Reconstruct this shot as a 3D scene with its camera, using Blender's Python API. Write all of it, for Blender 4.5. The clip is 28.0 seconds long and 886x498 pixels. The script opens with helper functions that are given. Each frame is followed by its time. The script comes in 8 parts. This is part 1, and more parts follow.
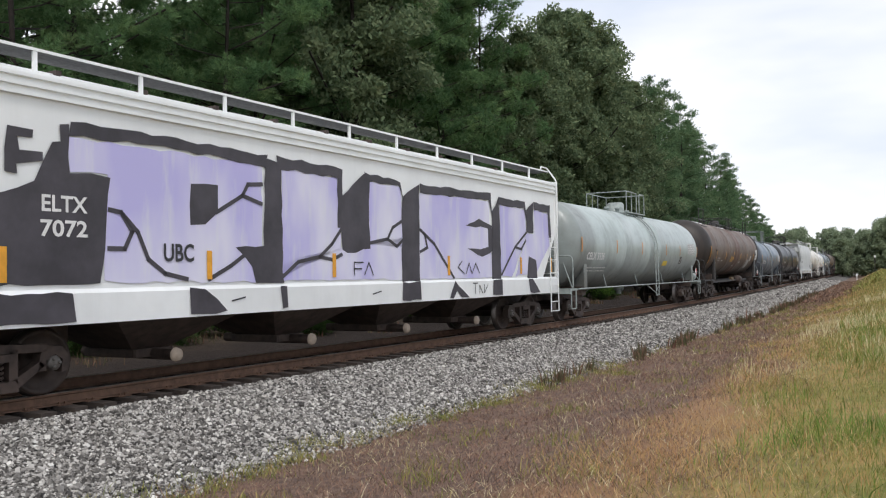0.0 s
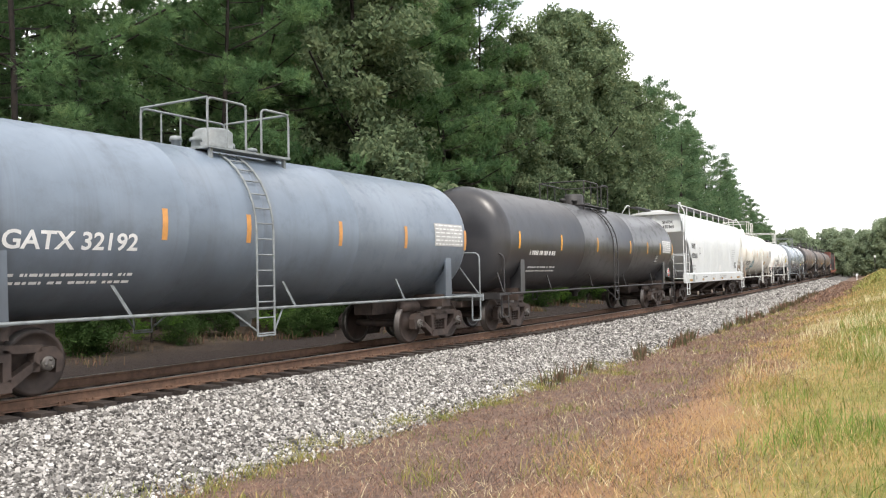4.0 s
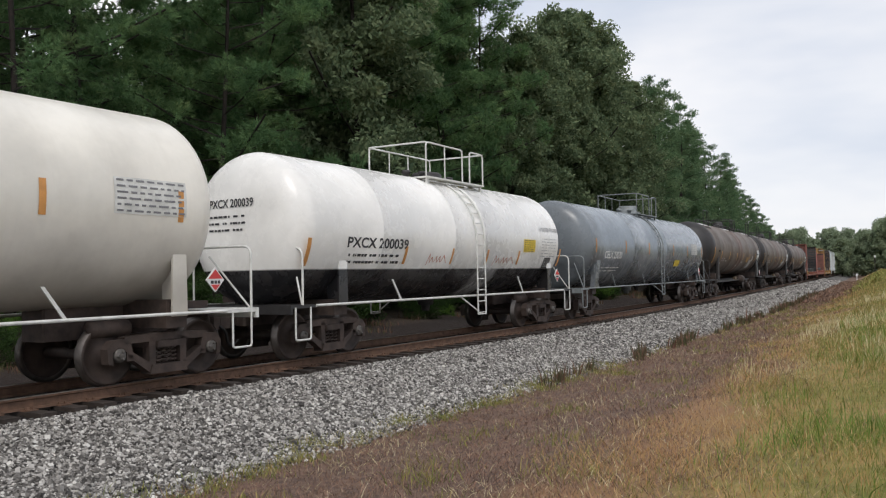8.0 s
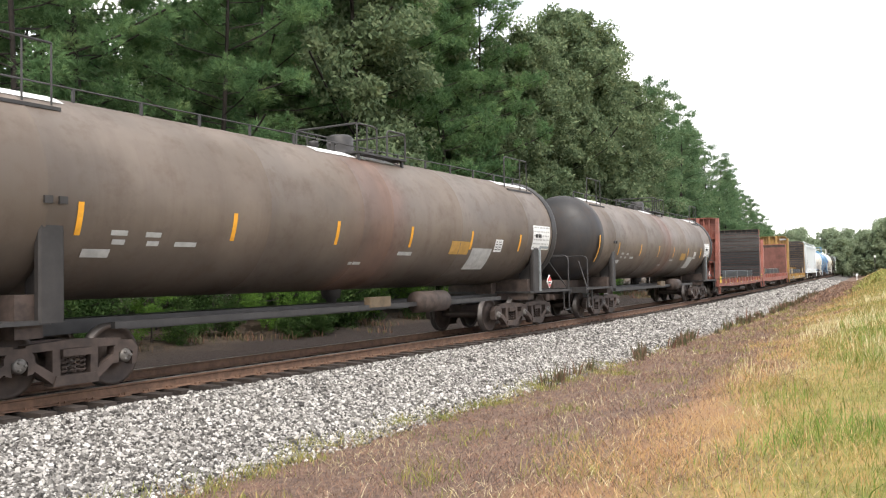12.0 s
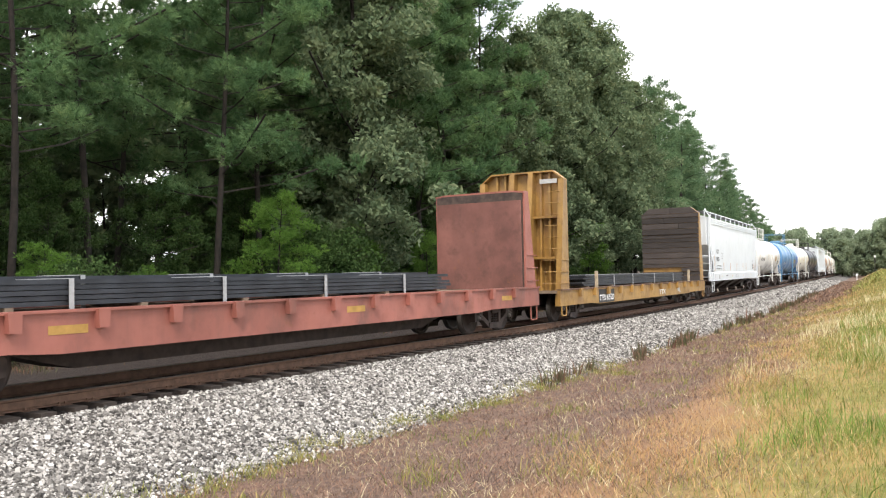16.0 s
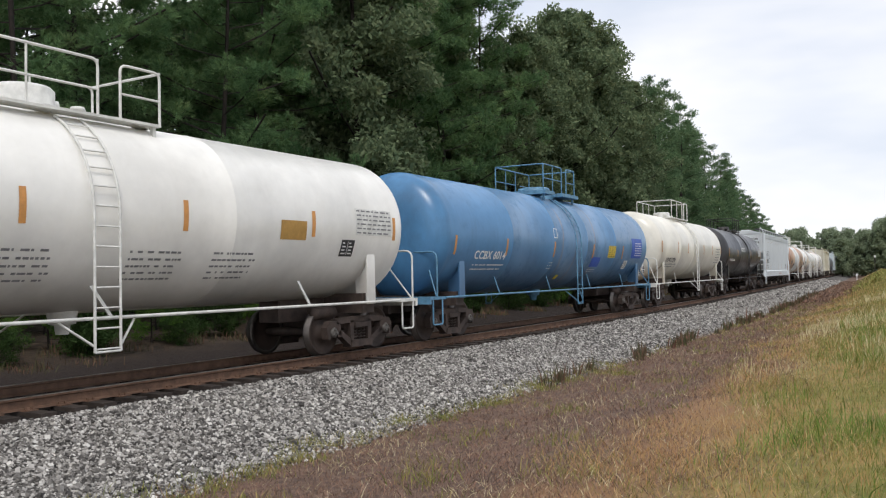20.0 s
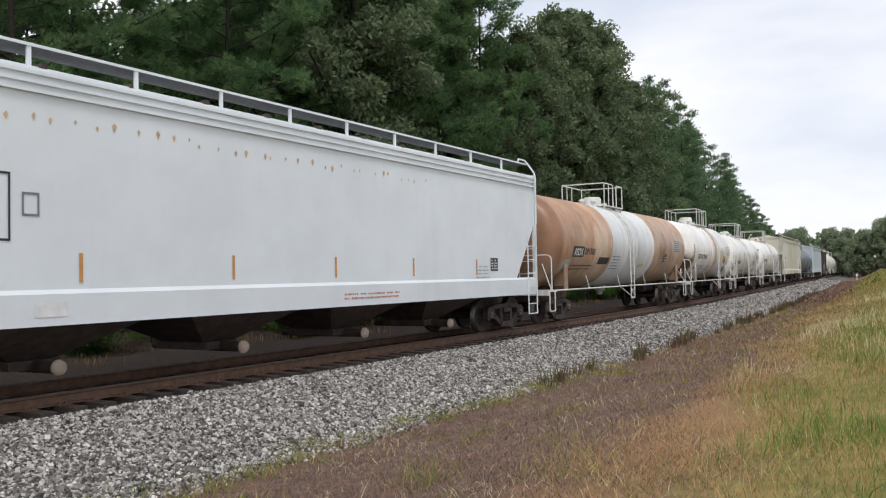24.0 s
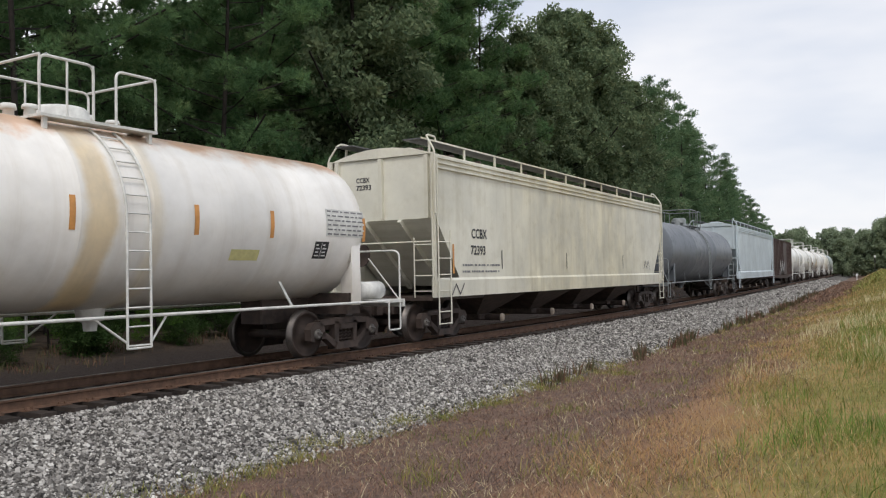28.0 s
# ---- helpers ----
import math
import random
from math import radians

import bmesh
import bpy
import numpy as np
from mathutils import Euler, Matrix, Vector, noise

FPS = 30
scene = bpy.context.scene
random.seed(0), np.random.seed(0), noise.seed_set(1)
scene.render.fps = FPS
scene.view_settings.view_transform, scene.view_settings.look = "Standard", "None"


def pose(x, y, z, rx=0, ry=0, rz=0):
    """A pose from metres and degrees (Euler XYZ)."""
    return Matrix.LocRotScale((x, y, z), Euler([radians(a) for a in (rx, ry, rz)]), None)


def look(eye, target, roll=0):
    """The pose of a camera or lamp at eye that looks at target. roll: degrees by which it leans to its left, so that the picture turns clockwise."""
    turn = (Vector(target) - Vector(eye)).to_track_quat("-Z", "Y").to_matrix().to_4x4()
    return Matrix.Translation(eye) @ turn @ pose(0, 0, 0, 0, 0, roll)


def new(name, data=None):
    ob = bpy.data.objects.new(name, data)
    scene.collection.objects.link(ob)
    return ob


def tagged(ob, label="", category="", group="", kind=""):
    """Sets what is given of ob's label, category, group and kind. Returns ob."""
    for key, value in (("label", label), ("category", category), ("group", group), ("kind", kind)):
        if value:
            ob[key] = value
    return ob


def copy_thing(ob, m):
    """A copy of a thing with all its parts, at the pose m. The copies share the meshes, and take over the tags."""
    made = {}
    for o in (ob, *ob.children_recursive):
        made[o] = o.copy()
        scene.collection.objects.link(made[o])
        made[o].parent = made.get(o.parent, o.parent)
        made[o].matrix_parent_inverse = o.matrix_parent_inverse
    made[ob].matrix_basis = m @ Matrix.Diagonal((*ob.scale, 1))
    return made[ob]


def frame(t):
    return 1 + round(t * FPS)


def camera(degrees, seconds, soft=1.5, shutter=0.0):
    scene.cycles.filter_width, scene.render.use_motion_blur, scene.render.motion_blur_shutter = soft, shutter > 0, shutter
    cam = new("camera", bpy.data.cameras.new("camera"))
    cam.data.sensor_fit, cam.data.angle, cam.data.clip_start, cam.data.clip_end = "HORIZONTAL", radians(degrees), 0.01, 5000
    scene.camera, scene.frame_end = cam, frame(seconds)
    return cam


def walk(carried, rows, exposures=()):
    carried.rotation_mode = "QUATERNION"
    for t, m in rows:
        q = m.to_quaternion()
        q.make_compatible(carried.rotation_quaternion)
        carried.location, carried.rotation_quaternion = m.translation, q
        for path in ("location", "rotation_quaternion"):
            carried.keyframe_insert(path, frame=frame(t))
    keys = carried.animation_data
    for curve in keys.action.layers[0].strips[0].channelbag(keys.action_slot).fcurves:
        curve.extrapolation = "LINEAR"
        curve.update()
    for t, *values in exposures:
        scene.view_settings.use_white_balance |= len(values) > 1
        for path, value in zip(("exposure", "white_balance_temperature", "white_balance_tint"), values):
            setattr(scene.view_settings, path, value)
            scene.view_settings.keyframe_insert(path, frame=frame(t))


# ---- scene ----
# ---- camera ----
cam = camera(55.18, 28.0, soft=1.15)
EYE = Vector((0.0, 0.0, 1.78))
HEADING, PITCH = radians(31.68), radians(1.19)
AIM = EYE + 10 * Vector((-math.sin(HEADING) * math.cos(PITCH), math.cos(HEADING) * math.cos(PITCH), math.sin(PITCH)))
walk(cam, [(0.0, look(EYE, AIM)), (28.0, look(EYE, AIM))],
     exposures=[(0.0, 0.06, 6550, 12), (1.0, 0.17, 6550, 12), (2.0, 0.5, 6650, 12), (3.0, 0.9, 6900, 12), (3.5, 0.95, 6900, 12), (5.5, 0.6, 6800, 12), (6.0, 0.27, 6700, 12), (7.0, -0.10, 6600, 12),
                (8.0, -0.15, 6600, 12), (9.0, 0.16, 6600, 12), (10.0, 0.62, 6750, 12), (11.0, 0.97, 6900, 12), (12.5, 1.08, 6900, 12), (14.5, 1.0, 6900, 12), (16.0, 1.05, 6900, 12), (17.0, 0.98, 6900, 12), (18.0, 0.53, 6700, 12),
                (19.0, -0.08, 6600, 12), (20.0, 0.0, 6600, 12), (21.0, 0.28, 6600, 12), (21.5, 0.3, 6600, 12), (23.5, 0.3, 6650, 12), (24.0, -0.03, 6600, 12), (25.0, 0.03, 6600, 12), (26.0, 0.06, 6600, 12), (27.0, -0.08, 6600, 12), (28.0, -0.13, 6600, 12)])

# ---- sky and sun ----
SUN_UP, SUN_TURN = radians(52), radians(150)
world = bpy.data.worlds.new("overcast_sky")
scene.world = world
world.use_nodes = True
wn, wl = world.node_tree.nodes, world.node_tree.links
wn.clear()
w_out, w_bg = wn.new("ShaderNodeOutputWorld"), wn.new("ShaderNodeBackground")
w_sky = wn.new("ShaderNodeTexSky")
w_sky.sky_type, w_sky.sun_disc, w_sky.sun_elevation, w_sky.sun_rotation = "NISHITA", False, SUN_UP, SUN_TURN
w_co, w_map, w_noise, w_ramp, w_mix = (wn.new("ShaderNodeTexCoord"), wn.new("ShaderNodeMapping"), wn.new("ShaderNodeTexNoise"),
                                      wn.new("ShaderNodeValToRGB"), wn.new("ShaderNodeMix"))
w_map.inputs["Scale"].default_value = (1.0, 1.0, 3.2)
w_map.inputs["Location"].default_value = (0.35, 0.1, 0.45)
w_noise.inputs["Scale"].default_value, w_noise.inputs["Detail"].default_value, w_noise.inputs["Roughness"].default_value = 1.6, 5.0, 0.5
w_ramp.color_ramp.elements[0].position, w_ramp.color_ramp.elements[0].color = 0.36, (6.9, 7.9, 9.5, 1)
w_ramp.color_ramp.elements[1].position, w_ramp.color_ramp.elements[1].color = 0.6, (11.8, 11.9, 12.0, 1)
w_mix.data_type = "RGBA"
w_mix.inputs["Factor"].default_value = 0.88
wl.new(w_co.outputs["Generated"], w_map.inputs["Vector"])
wl.new(w_map.outputs["Vector"], w_noise.inputs["Vector"])
wl.new(w_noise.outputs["Fac"], w_ramp.inputs["Fac"])
wl.new(w_sky.outputs["Color"], w_mix.inputs["A"])
wl.new(w_ramp.outputs["Color"], w_mix.inputs["B"])
wl.new(w_mix.outputs["Result"], w_bg.inputs["Color"])
w_bg.inputs["Strength"].default_value = 0.1
wl.new(w_bg.outputs["Background"], w_out.inputs["Surface"])
sun = new("sun", bpy.data.lights.new("sun", "SUN"))
sun.data.energy, sun.data.angle, sun.data.color = 1.5, radians(16), (1.0, 0.97, 0.92)
sun.matrix_world = look((0, 0, 60), (60 * math.cos(SUN_UP) / math.sin(SUN_UP) * -math.sin(SUN_TURN), 60 * math.cos(SUN_UP) / math.sin(SUN_UP) * -math.cos(SUN_TURN), 0))

# ---- the track's line: s metres along it, off metres to the near side, z above the near rail ----
TRACK_D, BEND_NEAR, BEND_FAR, BEND_AT, CANT = 11.685, 0.001354, 0.0000822, 55.0, 0.022


def heading(s):
    return BEND_NEAR * min(s, BEND_AT) + BEND_FAR * max(s - BEND_AT, 0.0)


def on_track(s, off=0.0, z=0.0):
    a, b = min(s, BEND_AT), max(s - BEND_AT, 0.0)
    h = BEND_NEAR * a
    x = -TRACK_D - BEND_NEAR * a * a / 2 - h * b - BEND_FAR * b * b / 2
    y = a - BEND_NEAR ** 2 * a ** 3 / 6 + b - h * h * b / 2
    t = heading(s)
    o = off - z * CANT
    return Vector((x + o * math.cos(t), y + o * math.sin(t), z + (off - 0.75) * CANT))


def track_xy(s, off):
    """The same for arrays, on the level."""
    a, b = np.minimum(s, BEND_AT), np.maximum(s - BEND_AT, 0.0)
    h = BEND_NEAR * a
    x = -TRACK_D - BEND_NEAR * a * a / 2 - h * b - BEND_FAR * b * b / 2
    y = a - BEND_NEAR ** 2 * a ** 3 / 6 + b - h * h * b / 2
    t = h + BEND_FAR * b
    return x + off * np.cos(t), y + off * np.sin(t)


def smooth(v, lo, hi):
    f = np.clip((v - lo) / (hi - lo), 0, 1)
    return f * f * (3 - 2 * f)


def ground_z(s, off):
    """Height of the ground beside the track."""
    s, off = np.asarray(s, float), np.asarray(off, float)
    z = np.interp(off, [-60, -14, -6, -3.6, -1.7, 1.7, 4.3, 5.6, 7.4, 11.7, 16, 60],
                  [0.1, -0.15, -0.5, -0.62, -0.27, -0.24, -0.66, -0.62, -0.4, 0.12, 0.5, 1.4])
    z = z + 1.25 * smooth(s, 12, 75) * smooth(off, 6.2, 10.5)
    return z + 0.05 * np.sin(s * 0.9 + off) * np.sin(off * 1.3 - s * 0.35) * smooth(np.abs(off), 4.6, 6.5)


# ---- the train's run: where a point of the train stands on the line ----
def run(t):
    """A nearly even pace, with a short check in the first second."""
    return 16.3 * (t - 14) + 0.018 * (t - 14) ** 2 + 0.7 * (1 - float(smooth(t, 0.5, 1.0)))


# ---- mesh and part tools ----
class Geo:
    """Collects the faces of one mesh."""

    def __init__(self):
        self.v, self.f, self.s, self.m, self.mat = [], [], [], [], 0

    def add(self, verts, faces, smooth_on=False):
        n = len(self.v)
        self.v.extend(verts)
        self.f.extend([tuple(i + n for i in f) for f in faces])
        self.s.extend([smooth_on] * len(faces))
        self.m.extend([self.mat] * len(faces))
        return self

    def box(self, x0, x1, y0, y1, z0, z1, bev=0.0):
        if bev <= 0:
            v = [(x, y, z) for z in (z0, z1) for y in (y0, y1) for x in (x0, x1)]
            return self.add(v, [(0, 2, 3, 1), (4, 5, 7, 6), (0, 1, 5, 4), (2, 6, 7, 3), (0, 4, 6, 2), (1, 3, 7, 5)])
        b = bev
        ring = [(x0 + b, y0), (x1 - b, y0), (x1, y0 + b), (x1, y1 - b), (x1 - b, y1), (x0 + b, y1), (x0, y1 - b), (x0, y0 + b)]
        return self.prism(ring, z0, z1)

    def prism(self, ring, z0, z1, axis="z"):
        """A ring of points in a plane, drawn out along an axis. Axis y: points are x, z; axis x: points are y, z."""
        n = len(ring)

        def at(p, d):
            return (p[0], p[1], d) if axis == "z" else (p[0], d, p[1]) if axis == "y" else (d, p[0], p[1])
        v = [at(p, z0) for p in ring] + [at(p, z1) for p in ring]
        f = [(i, (i + 1) % n, n + (i + 1) % n, n + i) for i in range(n)]
        f += [tuple(range(n - 1, -1, -1)), tuple(range(n, 2 * n))]
        return self.add(v, f)

    def tube(self, pts, r, n=8, caps=True):
        """A round bar through points."""
        pts = [Vector(p) for p in pts]
        v, f = [], []
        side = None
        for i, p in enumerate(pts):
            d = (pts[min(i + 1, len(pts) - 1)] - pts[max(i - 1, 0)]).normalized()
            if side is None:
                side = d.orthogonal().normalized()
            side = (side - d * side.dot(d)).normalized()
            up = d.cross(side)
            for k in range(n):
                a = 2 * math.pi * k / n
                v.append(tuple(p + r * (math.cos(a) * side + math.sin(a) * up)))
        for i in range(len(pts) - 1):
            for k in range(n):
                f.append((i * n + k, i * n + (k + 1) % n, (i + 1) * n + (k + 1) % n, (i + 1) * n + k))
        self.add(v, f, n > 5)
        if caps:
            m = len(pts) - 1
            self.add(v[:n], [tuple(range(n - 1, -1, -1))])
            self.add(v[m * n:], [tuple(range(n))])
        return self

    def lathe(self, prof, n=32, axis="x", c=(0, 0, 0), smooth_on=True):
        """A profile of (along, radius) turned about an axis."""
        v, f = [], []
        for a, r in prof:
            for k in range(n):
                t = 2 * math.pi * k / n
                p = r * math.cos(t), r * math.sin(t)
                q = (a, p[0], p[1]) if axis == "x" else (p[0], a, -p[1]) if axis == "y" else (p[0], p[1], a)
                v.append((q[0] + c[0], q[1] + c[1], q[2] + c[2]))
        for i in range(len(prof) - 1):
            for k in range(n):
                f.append((i * n + k, i * n + (k + 1) % n, (i + 1) * n + (k + 1) % n, (i + 1) * n + k))
        self.add(v, f, smooth_on)
        if prof[0][1] > 1e-4:
            self.add(v[:n], [tuple(range(n - 1, -1, -1))])
        if prof[-1][1] > 1e-4:
            self.add(v[-n:], [tuple(range(n))])
        return self

    def mesh(self, name, mats):
        me = bpy.data.meshes.new(name)
        me.from_pydata([tuple(p) for p in self.v], [], self.f)
        me.polygons.foreach_set("use_smooth", self.s)
        me.polygons.foreach_set("material_index", self.m)
        for m in (mats if isinstance(mats, (list, tuple)) else [mats]):
            me.materials.append(m)
        me.update()
        return me


def bend(pts, r=0.12, k=4):
    """Rounds the corners of a bent bar."""
    pts = [Vector(p) for p in pts]
    out = [pts[0]]
    for a, b, c in zip(pts, pts[1:], pts[2:]):
        u, w = (a - b), (c - b)
        q = min(r, u.length * 0.45, w.length * 0.45)
        p0, p1 = b + u.normalized() * q, b + w.normalized() * q
        for i in range(k + 1):
            t = i / k
            out.append((1 - t) ** 2 * p0 + 2 * t * (1 - t) * b + t * t * p1)
    out.append(pts[-1])
    return out


def part(name, geo, mat, parent=None, label="", m=None):
    """Links a Geo, or a ready mesh, as one mesh object under a thing or a part."""
    me = geo.mesh(name, mat) if isinstance(geo, Geo) else geo
    ob = new(name, me)
    if parent is not None:
        ob.parent = parent
    if m is not None:
        ob.matrix_basis = m
    if label:
        ob["label"] = label
    return ob


CACHE = {}


def cached(key, build, mat):
    """One mesh for alike parts."""
    if key not in CACHE:
        CACHE[key] = build().mesh(key[0], mat)
    return CACHE[key]


def from_arrays(name, verts, faces, mat, smooth_on=False):
    """A mesh from arrays of points and of equal-sized faces."""
    me = bpy.data.meshes.new(name)
    verts, faces = np.asarray(verts, np.float32), np.asarray(faces, np.int32)
    k = faces.shape[1]
    me.vertices.add(len(verts))
    me.vertices.foreach_set("co", verts.ravel())
    me.loops.add(faces.size)
    me.loops.foreach_set("vertex_index", faces.ravel())
    me.polygons.add(len(faces))
    me.polygons.foreach_set("loop_start", np.arange(0, faces.size, k, dtype=np.int32))
    me.polygons.foreach_set("use_smooth", np.full(len(faces), smooth_on))
    me.materials.append(mat)
    me.update(calc_edges=True)
    return me


# ---- materials ----
def node_material(name):
    m = bpy.data.materials.new(name)
    m.use_nodes = True
    nt = m.node_tree
    return m, nt, nt.nodes["Principled BSDF"]


def tint(nt, a, b, fac):
    x = nt.nodes.new("ShaderNodeMix")
    x.data_type = "RGBA"
    for sock, val in (("A", a), ("B", b), ("Factor", fac)):
        if isinstance(val, bpy.types.NodeSocket):
            nt.links.new(val, x.inputs[sock])
        elif sock == "Factor":
            x.inputs["Factor"].default_value = val
        else:
            x.inputs[sock].default_value = (*val, 1)
    return x.outputs["Result"]


def grain(nt, scale, stretch=(1, 1, 1), detail=4.0, rough=0.6, lo=0.35, hi=0.65, space="Object", shift=(0, 0, 0)):
    co, mp = nt.nodes.new("ShaderNodeTexCoord"), nt.nodes.new("ShaderNodeMapping")
    no, rg = nt.nodes.new("ShaderNodeTexNoise"), nt.nodes.new("ShaderNodeMapRange")
    mp.inputs["Scale"].default_value, mp.inputs["Location"].default_value = stretch, shift
    no.inputs["Scale"].default_value, no.inputs["Detail"].default_value, no.inputs["Roughness"].default_value = scale, detail, rough
    rg.inputs["From Min"].default_value, rg.inputs["From Max"].default_value = lo, hi
    nt.links.new(co.outputs[space], mp.inputs["Vector"])
    nt.links.new(mp.outputs["Vector"], no.inputs["Vector"])
    nt.links.new(no.outputs["Fac"], rg.inputs["Value"])
    return rg.outputs["Result"]


def calc(nt, op, a, b, clamp=True):
    x = nt.nodes.new("ShaderNodeMath")
    x.operation, x.use_clamp = op, clamp
    for i, val in enumerate((a, b)):
        if isinstance(val, bpy.types.NodeSocket):
            nt.links.new(val, x.inputs[i])
        else:
            x.inputs[i].default_value = val
    return x.outputs[0]


def relief(nt, bsdf, height, strength=0.3, distance=0.01):
    b = nt.nodes.new("ShaderNodeBump")
    b.inputs["Strength"].default_value, b.inputs["Distance"].default_value = strength, distance
    nt.links.new(height, b.inputs["Height"])
    nt.links.new(b.outputs["Normal"], bsdf.inputs["Normal"])


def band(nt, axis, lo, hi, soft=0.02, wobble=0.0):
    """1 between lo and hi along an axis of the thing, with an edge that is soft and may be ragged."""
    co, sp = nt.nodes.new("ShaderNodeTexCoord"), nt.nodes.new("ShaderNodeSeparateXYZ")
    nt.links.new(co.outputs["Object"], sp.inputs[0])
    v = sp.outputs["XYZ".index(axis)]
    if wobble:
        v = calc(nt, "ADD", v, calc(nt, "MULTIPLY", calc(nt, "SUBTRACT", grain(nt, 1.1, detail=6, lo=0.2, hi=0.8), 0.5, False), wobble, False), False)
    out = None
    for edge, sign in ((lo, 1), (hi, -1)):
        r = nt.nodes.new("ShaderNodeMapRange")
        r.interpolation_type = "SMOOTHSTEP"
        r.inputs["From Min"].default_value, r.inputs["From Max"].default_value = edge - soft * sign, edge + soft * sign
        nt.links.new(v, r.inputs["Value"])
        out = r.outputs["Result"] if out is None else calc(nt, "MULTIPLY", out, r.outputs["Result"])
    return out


def paint(name, base, rough=0.5, dirt=(0.12, 0.09, 0.07), amount=0.35, streaks=0.35, zones=(), rust=0.0, metal=0.0, seed=0.0, fade=0.12, blotches=()):
    """Weathered paint: blotches, runs down the sides, fine grain, and zones, some of them painted shade (axis, lo, hi,
    soft, wobble, colour, strength, variation, second band).
    """
    m, nt, bsdf = node_material(name)
    lighter = tuple(min(1, c * (1 + fade) + 0.01) for c in base)
    darker = tuple(c * (1 - fade) for c in base)
    col = tint(nt, darker, lighter, grain(nt, 0.55, detail=5, shift=(seed, seed * 2, 0)))
    for colour, scale, stretch, lo, hi, strength in blotches:
        col = tint(nt, col, colour, calc(nt, "MULTIPLY", grain(nt, scale, stretch=stretch, detail=7, rough=0.62, lo=lo, hi=hi, shift=(seed * scale, lo, hi)), strength))
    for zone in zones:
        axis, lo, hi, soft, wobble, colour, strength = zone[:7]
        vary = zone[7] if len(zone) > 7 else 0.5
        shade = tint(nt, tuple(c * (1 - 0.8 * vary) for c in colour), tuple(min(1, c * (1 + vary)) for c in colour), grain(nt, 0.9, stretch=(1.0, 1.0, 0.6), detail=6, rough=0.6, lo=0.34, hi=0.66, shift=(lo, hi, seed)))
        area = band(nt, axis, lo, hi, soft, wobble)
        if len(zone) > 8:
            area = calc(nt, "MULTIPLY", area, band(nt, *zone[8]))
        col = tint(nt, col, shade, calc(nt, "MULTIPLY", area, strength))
    runs = grain(nt, 1.0, stretch=(3.2, 0.25, 0.16), detail=6, rough=0.65, lo=0.5, hi=0.8, shift=(seed * 3, 0, 0))
    col = tint(nt, col, dirt, calc(nt, "MULTIPLY", runs, streaks))
    spots = grain(nt, 2.3, detail=8, rough=0.7, lo=0.5, hi=0.78, shift=(seed, 0, seed))
    col = tint(nt, col, dirt, calc(nt, "MULTIPLY", spots, amount))
    if rust:
        col = tint(nt, col, (0.23, 0.09, 0.035), calc(nt, "MULTIPLY", grain(nt, 3.1, detail=9, rough=0.75, lo=0.6, hi=0.68, shift=(0, seed, 3)), rust))
    nt.links.new(col, bsdf.inputs["Base Color"])
    bsdf.inputs["Metallic"].default_value = metal
    rr = nt.nodes.new("ShaderNodeMapRange")
    rr.inputs["To Min"].default_value, rr.inputs["To Max"].default_value = max(0.05, rough - 0.1), min(1, rough + 0.2)
    nt.links.new(spots, rr.inputs["Value"])
    nt.links.new(rr.outputs["Result"], bsdf.inputs["Roughness"])
    relief(nt, bsdf, grain(nt, 1.3, detail=3, lo=0.2, hi=0.8), 0.25, 0.012)
    return m


def simple(name, base, rough=0.6, vary=0.2, scale=6.0, metal=0.0, random_by=""):
    m, nt, bsdf = node_material(name)
    a, b = tuple(c * (1 - vary) for c in base), tuple(min(1, c * (1 + vary)) for c in base)
    fac = grain(nt, scale, detail=6)
    if random_by:
        r = nt.nodes.new("ShaderNodeObjectInfo" if random_by == "object" else "ShaderNodeNewGeometry")
        fac = calc(nt, "MULTIPLY", calc(nt, "ADD", fac, r.outputs["Random" if random_by == "object" else "Random Per Island"], False), 0.5)
    nt.links.new(tint(nt, a, b, fac), bsdf.inputs["Base Color"])
    bsdf.inputs["Roughness"].default_value, bsdf.inputs["Metallic"].default_value = rough, metal
    relief(nt, bsdf, grain(nt, scale * 6, detail=3), 0.2, 0.004)
    return m


def ramp_material(name, stops, by="island", rough=0.85, scale=3.0, mix=0.5):
    """Colours picked piece by piece along a ramp, with grain on top."""
    m, nt, bsdf = node_material(name)
    src = nt.nodes.new("ShaderNodeNewGeometry" if by == "island" else "ShaderNodeObjectInfo")
    rp = nt.nodes.new("ShaderNodeValToRGB")
    el = rp.color_ramp.elements
    while len(el) < len(stops):
        el.new(0.5)
    for e, (p, c) in zip(el, stops):
        e.position, e.color = p, (*c, 1)
    v = calc(nt, "ADD", calc(nt, "MULTIPLY", src.outputs["Random Per Island" if by == "island" else "Random"], mix),
             calc(nt, "MULTIPLY", grain(nt, scale, detail=4, lo=0.25, hi=0.75), 1 - mix))
    nt.links.new(v, rp.inputs["Fac"])
    nt.links.new(rp.outputs["Color"], bsdf.inputs["Base Color"])
    bsdf.inputs["Roughness"].default_value = rough
    return m


